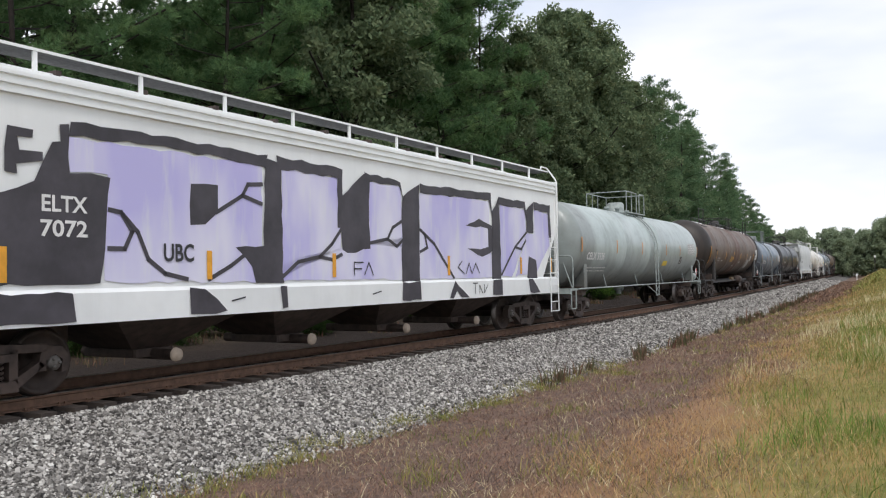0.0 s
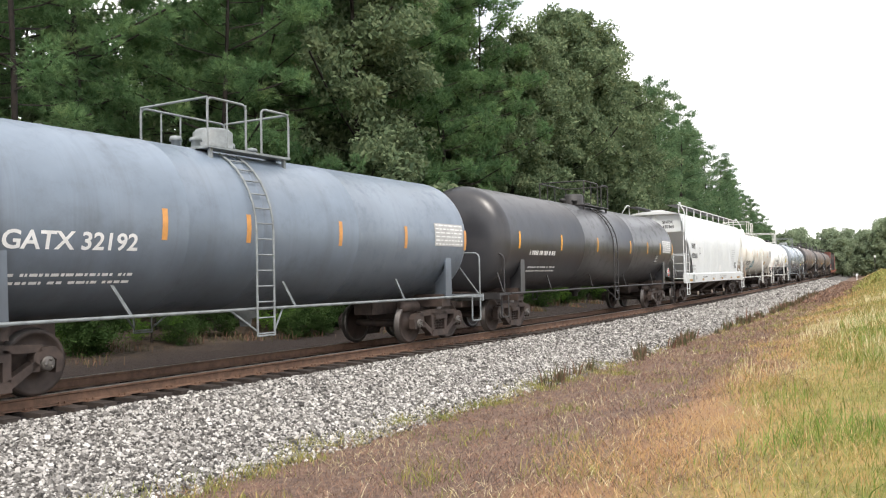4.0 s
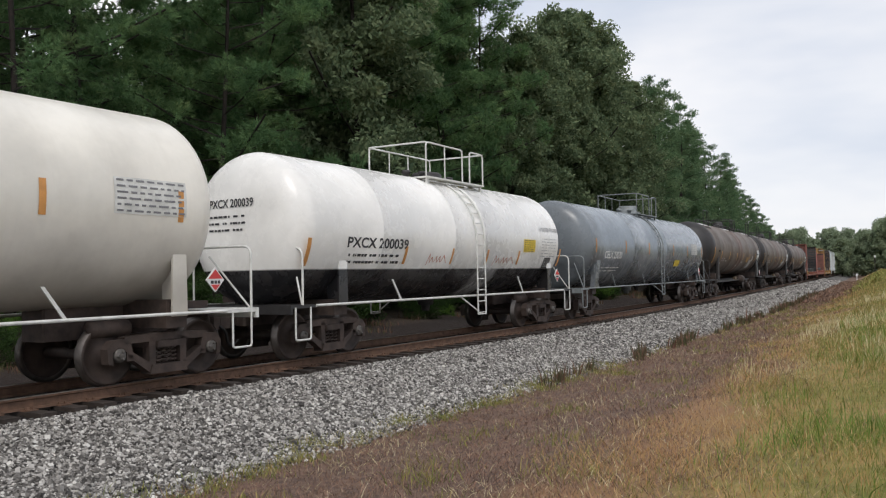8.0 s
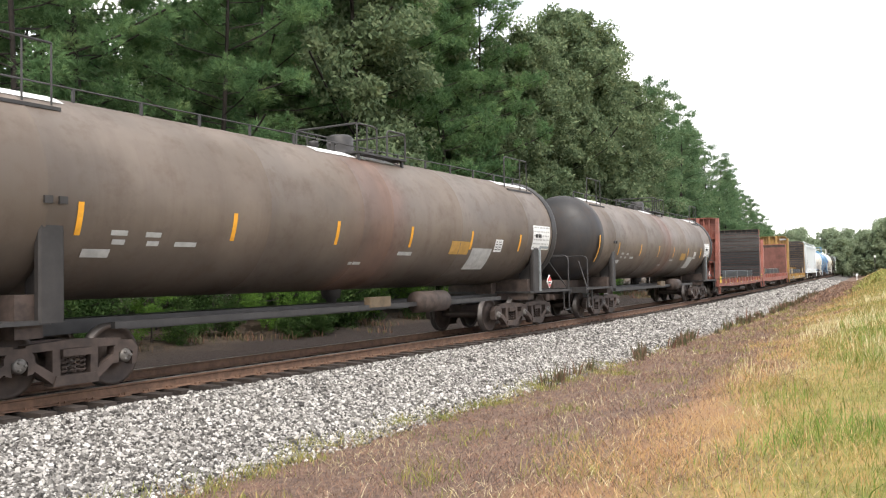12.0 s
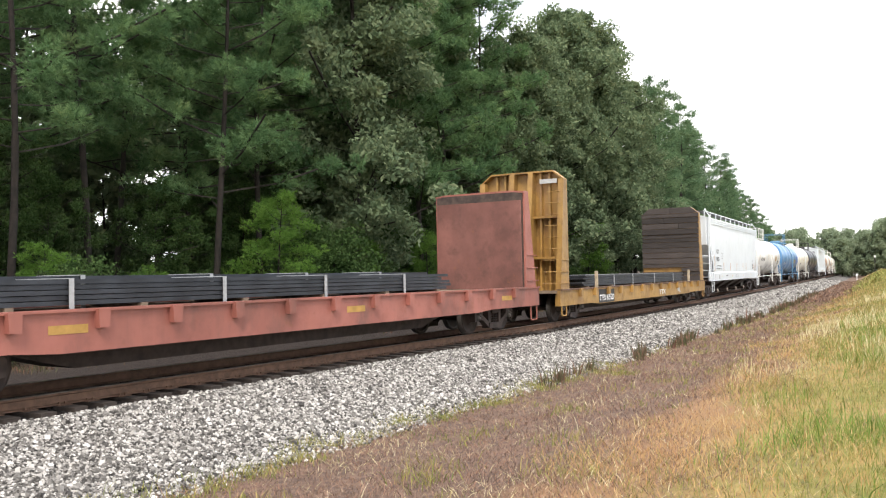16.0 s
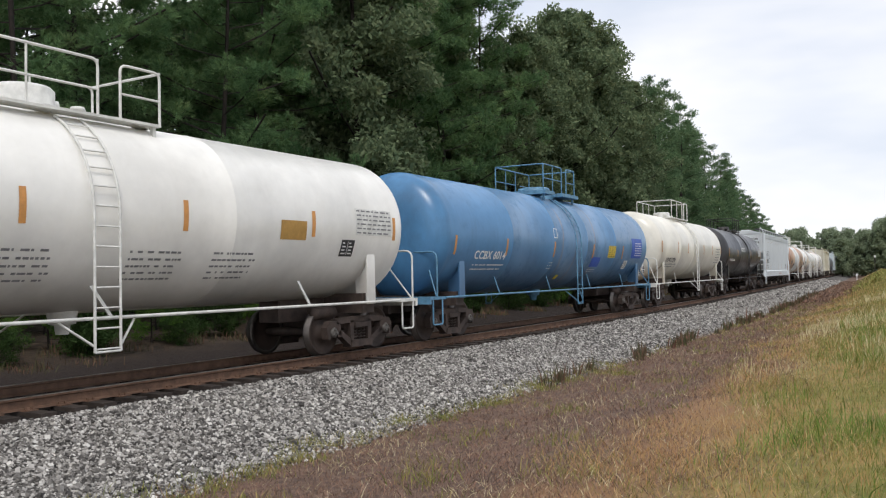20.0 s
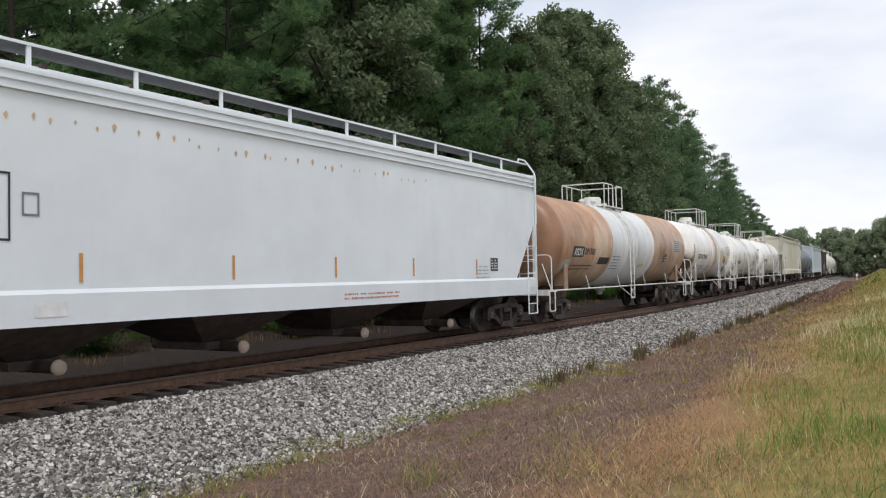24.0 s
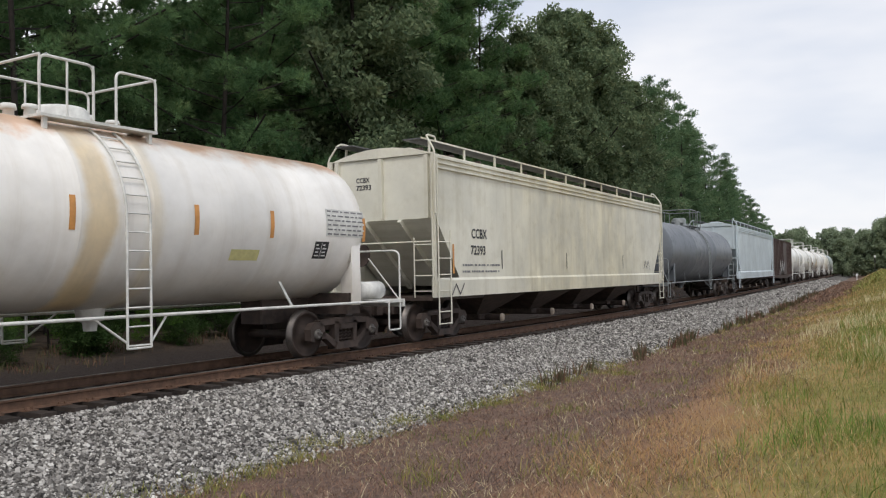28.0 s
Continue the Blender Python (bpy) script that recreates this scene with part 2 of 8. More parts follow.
M_STEEL = simple("rusty_dark_steel", (0.055, 0.038, 0.031), 0.75, 0.4, 5.0)
M_WHEEL = simple("brown_wheel_steel", (0.042, 0.028, 0.022), 0.7, 0.4, 4.0, 0.0)
M_TREAD = simple("polished_tread", (0.15, 0.135, 0.125), 0.45, 0.2, 8.0, 0.9)
M_RAIL = simple("rusted_rail_side", (0.135, 0.075, 0.047), 0.8, 0.3, 7.0)
M_RAILTOP = simple("polished_rail_head", (0.3, 0.27, 0.25), 0.4, 0.2, 9.0, 0.7)
M_TIE = simple("creosoted_timber", (0.045, 0.034, 0.028), 0.85, 0.45, 9.0, 0.0, "object")
M_BLACK = simple("black_rubber_and_grime", (0.02, 0.019, 0.018), 0.7, 0.3)
M_CAP = simple("greasy_bearing_cap", (0.12, 0.11, 0.1), 0.5, 0.35, 12.0, 0.4)
M_REFLECT = simple("yellow_reflector_film", (0.78, 0.36, 0.03), 0.45, 0.12)
M_WHITE = simple("white_marking_paint", (0.75, 0.75, 0.74), 0.55, 0.08)
M_INK = simple("black_marking_paint", (0.03, 0.03, 0.035), 0.6, 0.2)
M_GREYINK = simple("faded_marking_paint", (0.2, 0.2, 0.21), 0.65, 0.2)
M_YELLOW = simple("yellow_sticker", (0.75, 0.55, 0.05), 0.5, 0.15)
M_RED = simple("red_placard", (0.6, 0.05, 0.05), 0.45, 0.1)
# ---- ground, one sheet to the horizon ----
def line_mesh(name, ss, offs, height, mat):
    """A sheet over the grid of stations and offsets, with those two as its map."""
    s, o = np.meshgrid(np.array(ss, float), np.array(offs, float), indexing="ij")
    x, y = track_xy(s, o)
    verts = np.stack([x, y, height(s, o)], -1).reshape(-1, 3)
    n, m = s.shape
    i = (np.arange(n - 1)[:, None] * m + np.arange(m - 1)[None, :]).ravel()
    faces = np.stack([i, i + 1, i + m + 1, i + m], -1)[:, ::-1]
    me = from_arrays(name, verts, faces, mat, True)
    uv = me.uv_layers.new(name="line")
    flat = np.stack([s.ravel(), o.ravel()], -1)[faces.ravel()]
    uv.data.foreach_set("uv", flat.astype(np.float32).ravel())
    return me


def along(nt):
    uv, sp = nt.nodes.new("ShaderNodeUVMap"), nt.nodes.new("ShaderNodeSeparateXYZ")
    uv.uv_map = "line"
    nt.links.new(uv.outputs["UV"], sp.inputs[0])
    return sp.outputs["X"], sp.outputs["Y"]


def between(nt, v, lo, hi):
    r = nt.nodes.new("ShaderNodeMapRange")
    r.interpolation_type = "SMOOTHSTEP"
    r.inputs["From Min"].default_value, r.inputs["From Max"].default_value = lo, hi
    nt.links.new(v, r.inputs["Value"])
    return r.outputs["Result"]


M_GROUND, nt, bsdf = node_material("verge_soil_and_turf")
st, of = along(nt)
wob = calc(nt, "MULTIPLY", calc(nt, "SUBTRACT", grain(nt, 0.6, detail=5, lo=0, hi=1), 0.5, False), 3.0, False)
edge = calc(nt, "ADD", calc(nt, "ADD", of, calc(nt, "MULTIPLY", calc(nt, "MINIMUM", st, 40.0, False), 0.05, False), False), wob, False)
dead = tint(nt, (0.09, 0.057, 0.045), (0.21, 0.138, 0.1), grain(nt, 9.0, detail=7))
dead = tint(nt, dead, (0.24, 0.13, 0.09), calc(nt, "MULTIPLY", grain(nt, 1.7, detail=5, lo=0.5, hi=0.75), 0.5))
green = tint(nt, (0.15, 0.15, 0.035), (0.29, 0.25, 0.075), grain(nt, 4.0, detail=6))
green = tint(nt, green, (0.42, 0.26, 0.11), calc(nt, "MULTIPLY", grain(nt, 0.8, detail=5, lo=0.45, hi=0.7), 0.7))
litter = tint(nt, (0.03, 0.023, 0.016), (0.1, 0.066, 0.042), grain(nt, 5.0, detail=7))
# brown dirt taken near black: the darkness under the train is in its colour
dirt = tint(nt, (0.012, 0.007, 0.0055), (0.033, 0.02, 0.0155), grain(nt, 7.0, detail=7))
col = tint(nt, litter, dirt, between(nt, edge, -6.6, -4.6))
col = tint(nt, col, dead, between(nt, edge, 0.0, 1.0))
col = tint(nt, col, (0.3, 0.17, 0.08), between(nt, edge, 8.2, 9.2))
col = tint(nt, col, green, between(nt, edge, 9.2, 10.6))
nt.links.new(col, bsdf.inputs["Base Color"])
bsdf.inputs["Roughness"].default_value = 0.95
relief(nt, bsdf, grain(nt, 14.0, detail=5), 0.6, 0.05)

S_LIST = [-1500, -600, -250, -120, -60, -30] + list(np.arange(-15, 60, 1.0)) + list(np.arange(60, 160, 4.0)) + [170, 185, 200, 230, 270, 320, 400, 550, 800, 1200, 2000, 3500]
O_LIST = [-3500, -1500, -600, -250, -120, -60, -40, -28, -20, -14, -10, -8, -7, -6, -5, -4.4, -4, -3, 0, 3, 4.0, 4.4, 4.8, 5.4, 6, 6.6, 7.2, 7.8, 8.4, 9, 10, 11, 12, 13.5, 16, 20, 28, 40, 60, 120, 250, 600, 1500, 3500]
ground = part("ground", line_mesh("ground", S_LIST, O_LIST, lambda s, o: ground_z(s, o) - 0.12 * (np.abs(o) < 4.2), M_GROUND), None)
tagged(ground, "mown verge of dead brown and green grass beside the track", "ground", kind="structure")

M_BED, nt, bsdf = node_material("grey_ballast_bed")
st, of = along(nt)
vor = nt.nodes.new("ShaderNodeTexVoronoi")
co = nt.nodes.new("ShaderNodeTexCoord")
vor.inputs["Scale"].default_value = 17.0
nt.links.new(co.outputs["Object"], vor.inputs["Vector"])
pick = nt.nodes.new("ShaderNodeSeparateColor")
nt.links.new(vor.outputs["Color"], pick.inputs[0])
col = tint(nt, (0.02, 0.018, 0.016), (0.2, 0.188, 0.172), pick.outputs[0])
# between and behind the rails: oily ballast, with the cars' shade painted in
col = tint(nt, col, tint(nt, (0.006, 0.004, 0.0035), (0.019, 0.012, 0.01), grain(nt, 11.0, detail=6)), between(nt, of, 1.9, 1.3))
nt.links.new(col, bsdf.inputs["Base Color"])
bsdf.inputs["Roughness"].default_value = 0.9
relief(nt, bsdf, vor.outputs["Distance"], 0.9, 0.04)
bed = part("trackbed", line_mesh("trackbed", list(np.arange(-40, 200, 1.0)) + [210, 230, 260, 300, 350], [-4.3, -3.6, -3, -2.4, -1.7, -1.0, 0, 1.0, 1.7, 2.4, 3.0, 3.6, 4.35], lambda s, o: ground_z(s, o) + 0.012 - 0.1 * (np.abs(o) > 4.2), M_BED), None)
tagged(bed, "railway bed of pale crushed-stone ballast", "trackbed", kind="structure")


# rails and ties belong to the bed
def rail_mesh(off):
    prof = [(-0.075, -0.172), (0.075, -0.172), (0.07, -0.16), (0.012, -0.145), (0.01, -0.05), (0.036, -0.035), (0.037, -0.008), (0.025, 0.0), (-0.025, 0.0), (-0.037, -0.008), (-0.036, -0.035), (-0.01, -0.05), (-0.012, -0.145), (-0.07, -0.16)]
    ss = list(np.arange(-40, 120, 2.0)) + list(np.arange(120, 360, 10.0))
    g = Geo()
    v = [tuple(on_track(s, off + a, b)) for s in ss for a, b in prof]
    n = len(prof)
    for i in range(len(ss) - 1):
        for k in range(n):
            g.mat = 1 if k in (6, 7, 8) else 0
            g.f.append((i * n + k, i * n + (k + 1) % n, (i + 1) * n + (k + 1) % n, (i + 1) * n + k))
            g.s.append(False)
            g.m.append(g.mat)
    g.v = v
    return g.mesh("rail", [M_RAIL, M_RAILTOP])


for off in (-0.753, 0.753):
    part("rail", rail_mesh(off), None, bed, "rusted steel rail with a polished head")
tie_mesh = [Geo().box(-0.115, 0.115, -1.3, 1.3, -0.33, -0.175, 0.0).mesh("tie", M_TIE), Geo().box(-0.12, 0.11, -1.34, 1.27, -0.33, -0.18, 0.012).mesh("tie", M_TIE)]
rng = random.Random(5)
plate_mesh = Geo().box(-0.1, 0.1, -0.19, 0.19, -0.178, -0.166).box(-0.06, -0.035, 0.09, 0.115, -0.17, -0.13).box(0.035, 0.06, 0.09, 0.115, -0.17, -0.13).box(-0.06, -0.035, -0.115, -0.09, -0.17, -0.13).mesh("tie_plate", M_RAIL)
for k in range(150):
    s = -6 + 0.495 * k
    p = on_track(s + rng.uniform(-0.03, 0.03), rng.uniform(-0.04, 0.04))
    tie = part("tie", tie_mesh[k % 2], None, bed, m=Matrix.Translation((p.x, p.y, p.z)) @ Matrix.Rotation(heading(s) - math.pi / 2 + rng.uniform(-0.02, 0.02), 4, "Z") @ Matrix.Rotation(CANT, 4, "X"))
    if s < 40:
        part("tie_plate", plate_mesh, None, tie, m=pose(0, 0.753, 0))
g = Geo()
for k in range(150, 480):
    s = -6 + 0.495 * k
    h = heading(s)
    for y in (1,):
        a, b, c, d = (on_track(s + ds, o, -0.178) for ds, o in ((-0.115, -1.3), (0.115, -1.3), (0.115, 1.3), (-0.115, 1.3)))
        low = Vector((0, 0, -0.15))
        g.add([tuple(q) for q in (a, b, c, d)] + [tuple(q + low) for q in (a, b, c, d)], [(3, 2, 1, 0), (0, 1, 5, 4), (1, 2, 6, 5), (2, 3, 7, 6), (3, 0, 4, 7)])
tagged(part("far_ties", g, M_TIE, bed), kind="stuff")

# loose ballast stones
M_STONE = ramp_material("crushed_granite", [(0.0, (0.03, 0.027, 0.025)), (0.22, (0.075, 0.07, 0.065)), (0.5, (0.22, 0.207, 0.19)), (0.78, (0.46, 0.44, 0.41)), (0.95, (0.68, 0.66, 0.62)), (1.0, (0.38, 0.22, 0.14))], rough=0.9, scale=9.0, mix=0.85)
OCTA = np.array([(1, 0, 0), (-1, 0, 0), (0, 1, 0), (0, -1, 0), (0, 0, 1), (0, 0, -1), ], float)
OCTA_F = np.array([(0, 2, 4), (2, 1, 4), (1, 3, 4), (3, 0, 4), (2, 0, 5), (1, 2, 5), (3, 1, 5), (0, 3, 5)])
CUBE = np.array([(x, y, z) for z in (-1, 1) for y in (-1, 1) for x in (-1, 1)], float) * 0.62
CUBE_F = np.array([(0, 2, 3), (0, 3, 1), (4, 5, 7), (4, 7, 6), (0, 1, 5), (0, 5, 4), (2, 6, 7), (2, 7, 3), (0, 4, 6), (0, 6, 2), (1, 3, 7), (1, 7, 5)])


# oily stones, darkened further to hold the shade beneath the cars
M_OILSHADESTONE = ramp_material("oil_and_shade_dark_stone", [(0.0, (0.006, 0.0045, 0.004)), (0.6, (0.014, 0.0095, 0.0075)), (1.0, (0.038, 0.026, 0.021))], rough=0.85, scale=9.0, mix=0.8)


def scatter_stones(name, count, s0, s1, o0, o1, size, base, base_f, seed, lift=0.4, density=None, mat=None):
    r = np.random.RandomState(seed)
    s, o = r.uniform(s0, s1, count), r.uniform(o0, o1, count)
    if density is not None:
        keep = r.uniform(0, 1, count) < density(s, o)
        s, o = s[keep], o[keep]
    n = len(s)
    x, y = track_xy(s, o)
    rad = size * np.exp(r.normal(0, 0.28, n)) * 0.5
    z = ground_z(s, o) + rad * lift
    k = len(base)
    v = base[None] * (1 + r.uniform(-0.32, 0.32, (n, k, 3)))
    q = r.normal(0, 1, (n, 4))
    q /= np.linalg.norm(q, axis=1, keepdims=True)
    a, b, c, d = q.T
    rot = np.stack([1 - 2 * (c * c + d * d), 2 * (b * c - a * d), 2 * (b * d + a * c), 2 * (b * c + a * d), 1 - 2 * (b * b + d * d), 2 * (c * d - a * b), 2 * (b * d - a * c), 2 * (c * d + a * b), 1 - 2 * (b * b + c * c)], -1).reshape(n, 3, 3)
    v = np.einsum("nij,nkj->nki", rot, v * np.array([1.15, 0.95, 0.8])) * rad[:, None, None]
    v += np.stack([x, y, z], -1)[:, None, :]
    f = base_f[None] + (np.arange(n) * k)[:, None, None]
    return from_arrays(name, v.reshape(-1, 3), f.reshape(-1, 3), mat or M_STONE)


tagged(part("ballast_stones", scatter_stones("ballast_stones", 40000, 3.5, 11.5, 1.3, 4.75, 0.041, CUBE, CUBE_F, 11, 0.5, lambda s, o: 1 - 0.9 * smooth(o, 4.0, 4.75)), None), "loose pale grey crushed stones on the track's shoulder", "ballast", kind="stuff")
tagged(part("ballast_stones", scatter_stones("ballast_stones", 46000, 11.5, 22, 1.3, 4.7, 0.046, OCTA * 0.95, OCTA_F, 16, 0.45, lambda s, o: 1 - 0.9 * smooth(o, 4.0, 4.7)), None), "loose pale grey crushed stones along the shoulder", "ballast", kind="stuff")
tagged(part("ballast_stones", scatter_stones("ballast_stones", 44000, 22, 64, 1.3, 4.6, 0.066, OCTA * 0.9, OCTA_F, 12, 0.4, lambda s, o: 1 - 0.9 * smooth(o, 4.0, 4.6)), None), "loose pale grey crushed stones farther along the track", "ballast", kind="stuff")
tagged(part("ballast_stones", scatter_stones("ballast_stones", 9000, 0, 40, -1.2, 1.25, 0.06, OCTA, OCTA_F, 13, 0.3, None, M_OILSHADESTONE), None), "stones between the ties, darkened by oil and painted shade", "ballast", kind="stuff")


# ---- grass as blades ----
def blades(name, count, s0, s1, o0, o1, h, w, mat, seed, density=None, lean=0.6, even=1.7, clumps=0, spread=0.15):
    r = np.random.RandomState(seed)
    s = s0 + (s1 - s0) * r.uniform(0, 1, count) ** even
    o = r.uniform(o0, o1, count)
    if clumps:
        cs, co = s0 + (s1 - s0) * r.uniform(0, 1, clumps) ** even, r.uniform(o0, o1, clumps)
        k = (clumps * r.uniform(0, 1, count) ** 1.6).astype(int)
        s, o = cs[k] + r.normal(0, spread, count), co[k] + r.normal(0, spread, count)
    keep = r.uniform(0, 1, count) < (smooth(s, s0, s0 + 2.5) if even > 1.5 else np.ones(count)) * (density(s, o, r) if density is not None else 1.0)
    s, o = s[keep], o[keep]
    n = len(s)
    x, y = track_xy(s, o)
    z = ground_z(s, o) - 0.01
    grow = 1 + 0.35 * smooth(s, 14, 40)
    hh = h * np.exp(r.normal(0, 0.35, n)) * np.where(s > 14, 1.1, 1.0)
    ww = w * r.uniform(0.7, 1.3, n) * (1 + 1.6 * smooth(s, 10, 45))
    a, b = r.uniform(0, 2 * np.pi, n), r.uniform(0, 2 * np.pi, n)
    ln = hh * lean * r.uniform(0.1, 1, n)
    p = np.stack([x, y, z], -1)
    side = np.stack([np.cos(a), np.sin(a), np.zeros(n)], -1) * ww[:, None] / 2
    tip = np.stack([np.cos(b) * ln, np.sin(b) * ln, hh], -1)
    mid = tip * np.array([0.4, 0.4, 0.6])
    v = np.stack([p - side, p + side, p + mid + side * 0.8, p + mid - side * 0.8, p + tip], 1)
    f = np.array([(0, 1, 2), (0, 2, 3), (3, 2, 4)])[None] + (np.arange(n) * 5)[:, None, None]
    return from_arrays(name, v.reshape(-1, 3), f.reshape(-1, 3), mat)


def patch(s, o, scale, seed=0.0):
    """Slow patches over the verge, 0 to 1."""
    return 0.5 + 0.25 * np.sin(s * scale + 1.7 * np.sin(o * scale * 0.7 + seed)) + 0.25 * np.sin(o * scale * 1.3 + 2.1 * np.sin(s * scale * 0.6 - seed))


M_DEAD = ramp_material("dead_brown_grass", [(0.0, (0.085, 0.05, 0.04)), (0.4, (0.17, 0.108, 0.08)), (0.66, (0.27, 0.18, 0.128)), (0.84, (0.33, 0.165, 0.105)), (0.93, (0.48, 0.37, 0.26)), (1.0, (0.6, 0.5, 0.36))], rough=0.9, scale=1.2, mix=0.75)
M_TURF = ramp_material("green_summer_grass", [(0.0, (0.08, 0.12, 0.02)), (0.35, (0.17, 0.195, 0.04)), (0.65, (0.29, 0.255, 0.07)), (1.0, (0.45, 0.33, 0.13))], rough=0.8, scale=0.8, mix=0.6)
M_STRAW = ramp_material("straw_grass_stems", [(0.0, (0.36, 0.19, 0.07)), (0.5, (0.5, 0.3, 0.12)), (1.0, (0.66, 0.52, 0.28))], rough=0.85, scale=1.0, mix=0.7)
M_LUSH = ramp_material("lush_green_grass", [(0.0, (0.06, 0.115, 0.015)), (0.5, (0.14, 0.22, 0.03)), (1.0, (0.26, 0.32, 0.07))], rough=0.75, scale=1.0, mix=0.7)
M_SEED = ramp_material("pale_seed_stems", [(0.0, (0.4, 0.34, 0.16)), (0.5, (0.6, 0.52, 0.3)), (1.0, (0.75, 0.68, 0.46))], rough=0.85, scale=1.0, mix=0.7)
M_WEED = ramp_material("dark_weed_leaves", [(0.0, (0.05, 0.045, 0.02)), (0.4, (0.085, 0.085, 0.035)), (0.7, (0.17, 0.09, 0.06)), (1.0, (0.22, 0.1, 0.075))], rough=0.85, scale=1.5, mix=0.6)


def inland(s, o):
    """How far into the verge a place lies: the dead strip narrows along the line."""
    return o + 0.05 * np.minimum(s, 40.0)


tagged(part("dead_grass", blades("dead_grass", 185000, 3.5, 70, 4.2, 10.8, 0.055, 0.0065, M_DEAD, 21, lambda s, o, r: np.clip(1.1 * smooth(o, 4.1, 4.8) * (1 - 0.9 * smooth(inland(s, o) + 2.2 * (patch(s, o, 1.1) - 0.5), 8.9, 10.6)), 0, 1), 2.3), None), "short dead brown grass beside the ballast", "grass", kind="stuff")
tagged(part("green_grass", blades("green_grass", 210000, 2.0, 70, 6.6, 15.5, 0.11, 0.006, M_TURF, 22, lambda s, o, r: smooth(inland(s, o) + 2.8 * (patch(s, o, 1.0) - 0.5), 9.0, 10.8) * (0.25 + 0.75 * patch(s, o, 1.5, 2.0)), 1.3), None), "green and yellowing mown grass", "grass", kind="stuff")
tagged(part("straw_grass", blades("straw_grass", 120000, 2.0, 70, 6.2, 15.5, 0.1, 0.005, M_STRAW, 23, lambda s, o, r: smooth(inland(s, o) + 2.0 * (patch(s, o, 0.9, 1.0) - 0.5), 8.2, 9.4) * np.clip(patch(s, o, 1.0, 4.0) * 2.2 - 0.5, 0.3, 1) * (1 - 0.6 * smooth(inland(s, o), 10.4, 12.0)), 1.5), None), "straw-coloured seeding grass stems", "grass", kind="stuff")
tagged(part("green_tussocks", blades("green_tussocks", 34000, 2.0, 30, 9.0, 15.0, 0.2, 0.009, M_LUSH, 27, lambda s, o, r: np.clip(patch(s, o, 1.6, 5.0) * 2.6 - 1.2, 0, 1) * smooth(inland(s, o), 9.6, 11.2), 0.9), None), "lush green tussocks of taller grass", "grass", kind="stuff")
tagged(part("green_sprigs", blades("green_sprigs", 26000, 3.5, 60, 4.0, 7.8, 0.1, 0.01, M_TURF, 24, lambda s, o, r: np.clip(patch(s, o, 2.6, 1.0) * 3.2 - 2.35, 0, 1), 0.9), None), "sparse green tufts in the dead grass", "grass", kind="stuff")
tagged(part("pale_seed_grass", blades("pale_seed_grass", 8000, 14, 42, 8.2, 12.5, 0.26, 0.008, M_SEED, 26, lambda s, o, r: np.clip(patch(s, o, 0.55, 0.6) * 2.6 - 1.2, 0, 1), 0.8), None), "tall pale grass gone to seed on the bank", "grass", kind="stuff")
tagged(part("toe_weeds", blades("toe_weeds", 2600, 15, 80, 4.3, 4.75, 0.22, 0.02, M_WEED, 25, None, 0.5, 1.0, 84, 0.07), None), "dark reddish weeds along the ballast's foot", "weeds", kind="stuff")
tagged(part("toe_sprigs", blades("toe_sprigs", 5200, 4.5, 20, 4.1, 4.9, 0.075, 0.009, M_TURF, 35, None, 1.1, 1.3, 95, 0.13), None), "low green sprigs at the ballast's foot", "weeds", kind="stuff")
tagged(part("green_weeds", blades("green_weeds", 3000, 5, 60, 4.3, 8.6, 0.1, 0.01, M_TURF, 28, None, 1.2, 1.4, 120, 0.14), None), "small green weeds in the dead strip", "weeds", kind="stuff")
tagged(part("dry_straw", blades("dry_straw", 15000, 3.5, 50, 4.3, 9.6, 0.07, 0.006, M_SEED, 29, lambda s, o, r: 0.15 + 0.85 * np.clip(patch(s, o, 1.4, 2.4) * 2.4 - 0.9, 0, 1), 2.2), None), "pale dry straw lying in the dead strip", "grass", kind="stuff")
tagged(part("far_bank_weeds", blades("far_bank_weeds", 4000, 4, 70, -8.5, -5.4, 0.18, 0.018, M_WEED, 30, None, 0.8, 1.1, 60, 0.3), None), "low green weeds on the dirt bank behind the track", "weeds", kind="stuff")
# the verge and the shoulder go on the other way
tagged(part("dead_grass", blades("dead_grass", 36000, -32, 6.0, 4.2, 9.6, 0.075, 0.012, M_DEAD, 31, lambda s, o, r: smooth(o, 4.1, 4.8) * smooth(s, -32, -20) * (1 - 0.9 * smooth(s, 3.5, 6.0)), 1.6, 1.0), None), "short dead brown grass down the near verge", "grass", kind="stuff")
tagged(part("green_grass", blades("green_grass", 70000, -32, 4.5, 8.0, 17, 0.11, 0.012, M_TURF, 32, lambda s, o, r: smooth(o + 1.5 * (patch(s, o, 1.0) - 0.5), 8.4, 10) * smooth(s, -32, -20) * (1 - 0.9 * smooth(s, 2.0, 4.5)), 1.3, 1.0), None), "green mown grass down the near verge", "grass", kind="stuff")
tagged(part("ballast_stones", scatter_stones("ballast_stones", 26000, -30, 3.5, 1.3, 4.7, 0.072, OCTA * 0.9, OCTA_F, 14, 0.4, lambda s, o: (1 - 0.9 * smooth(o, 4.0, 4.6)) * smooth(s, -30, -18)), None), "loose pale grey crushed stones down the near shoulder", "ballast", kind="stuff")
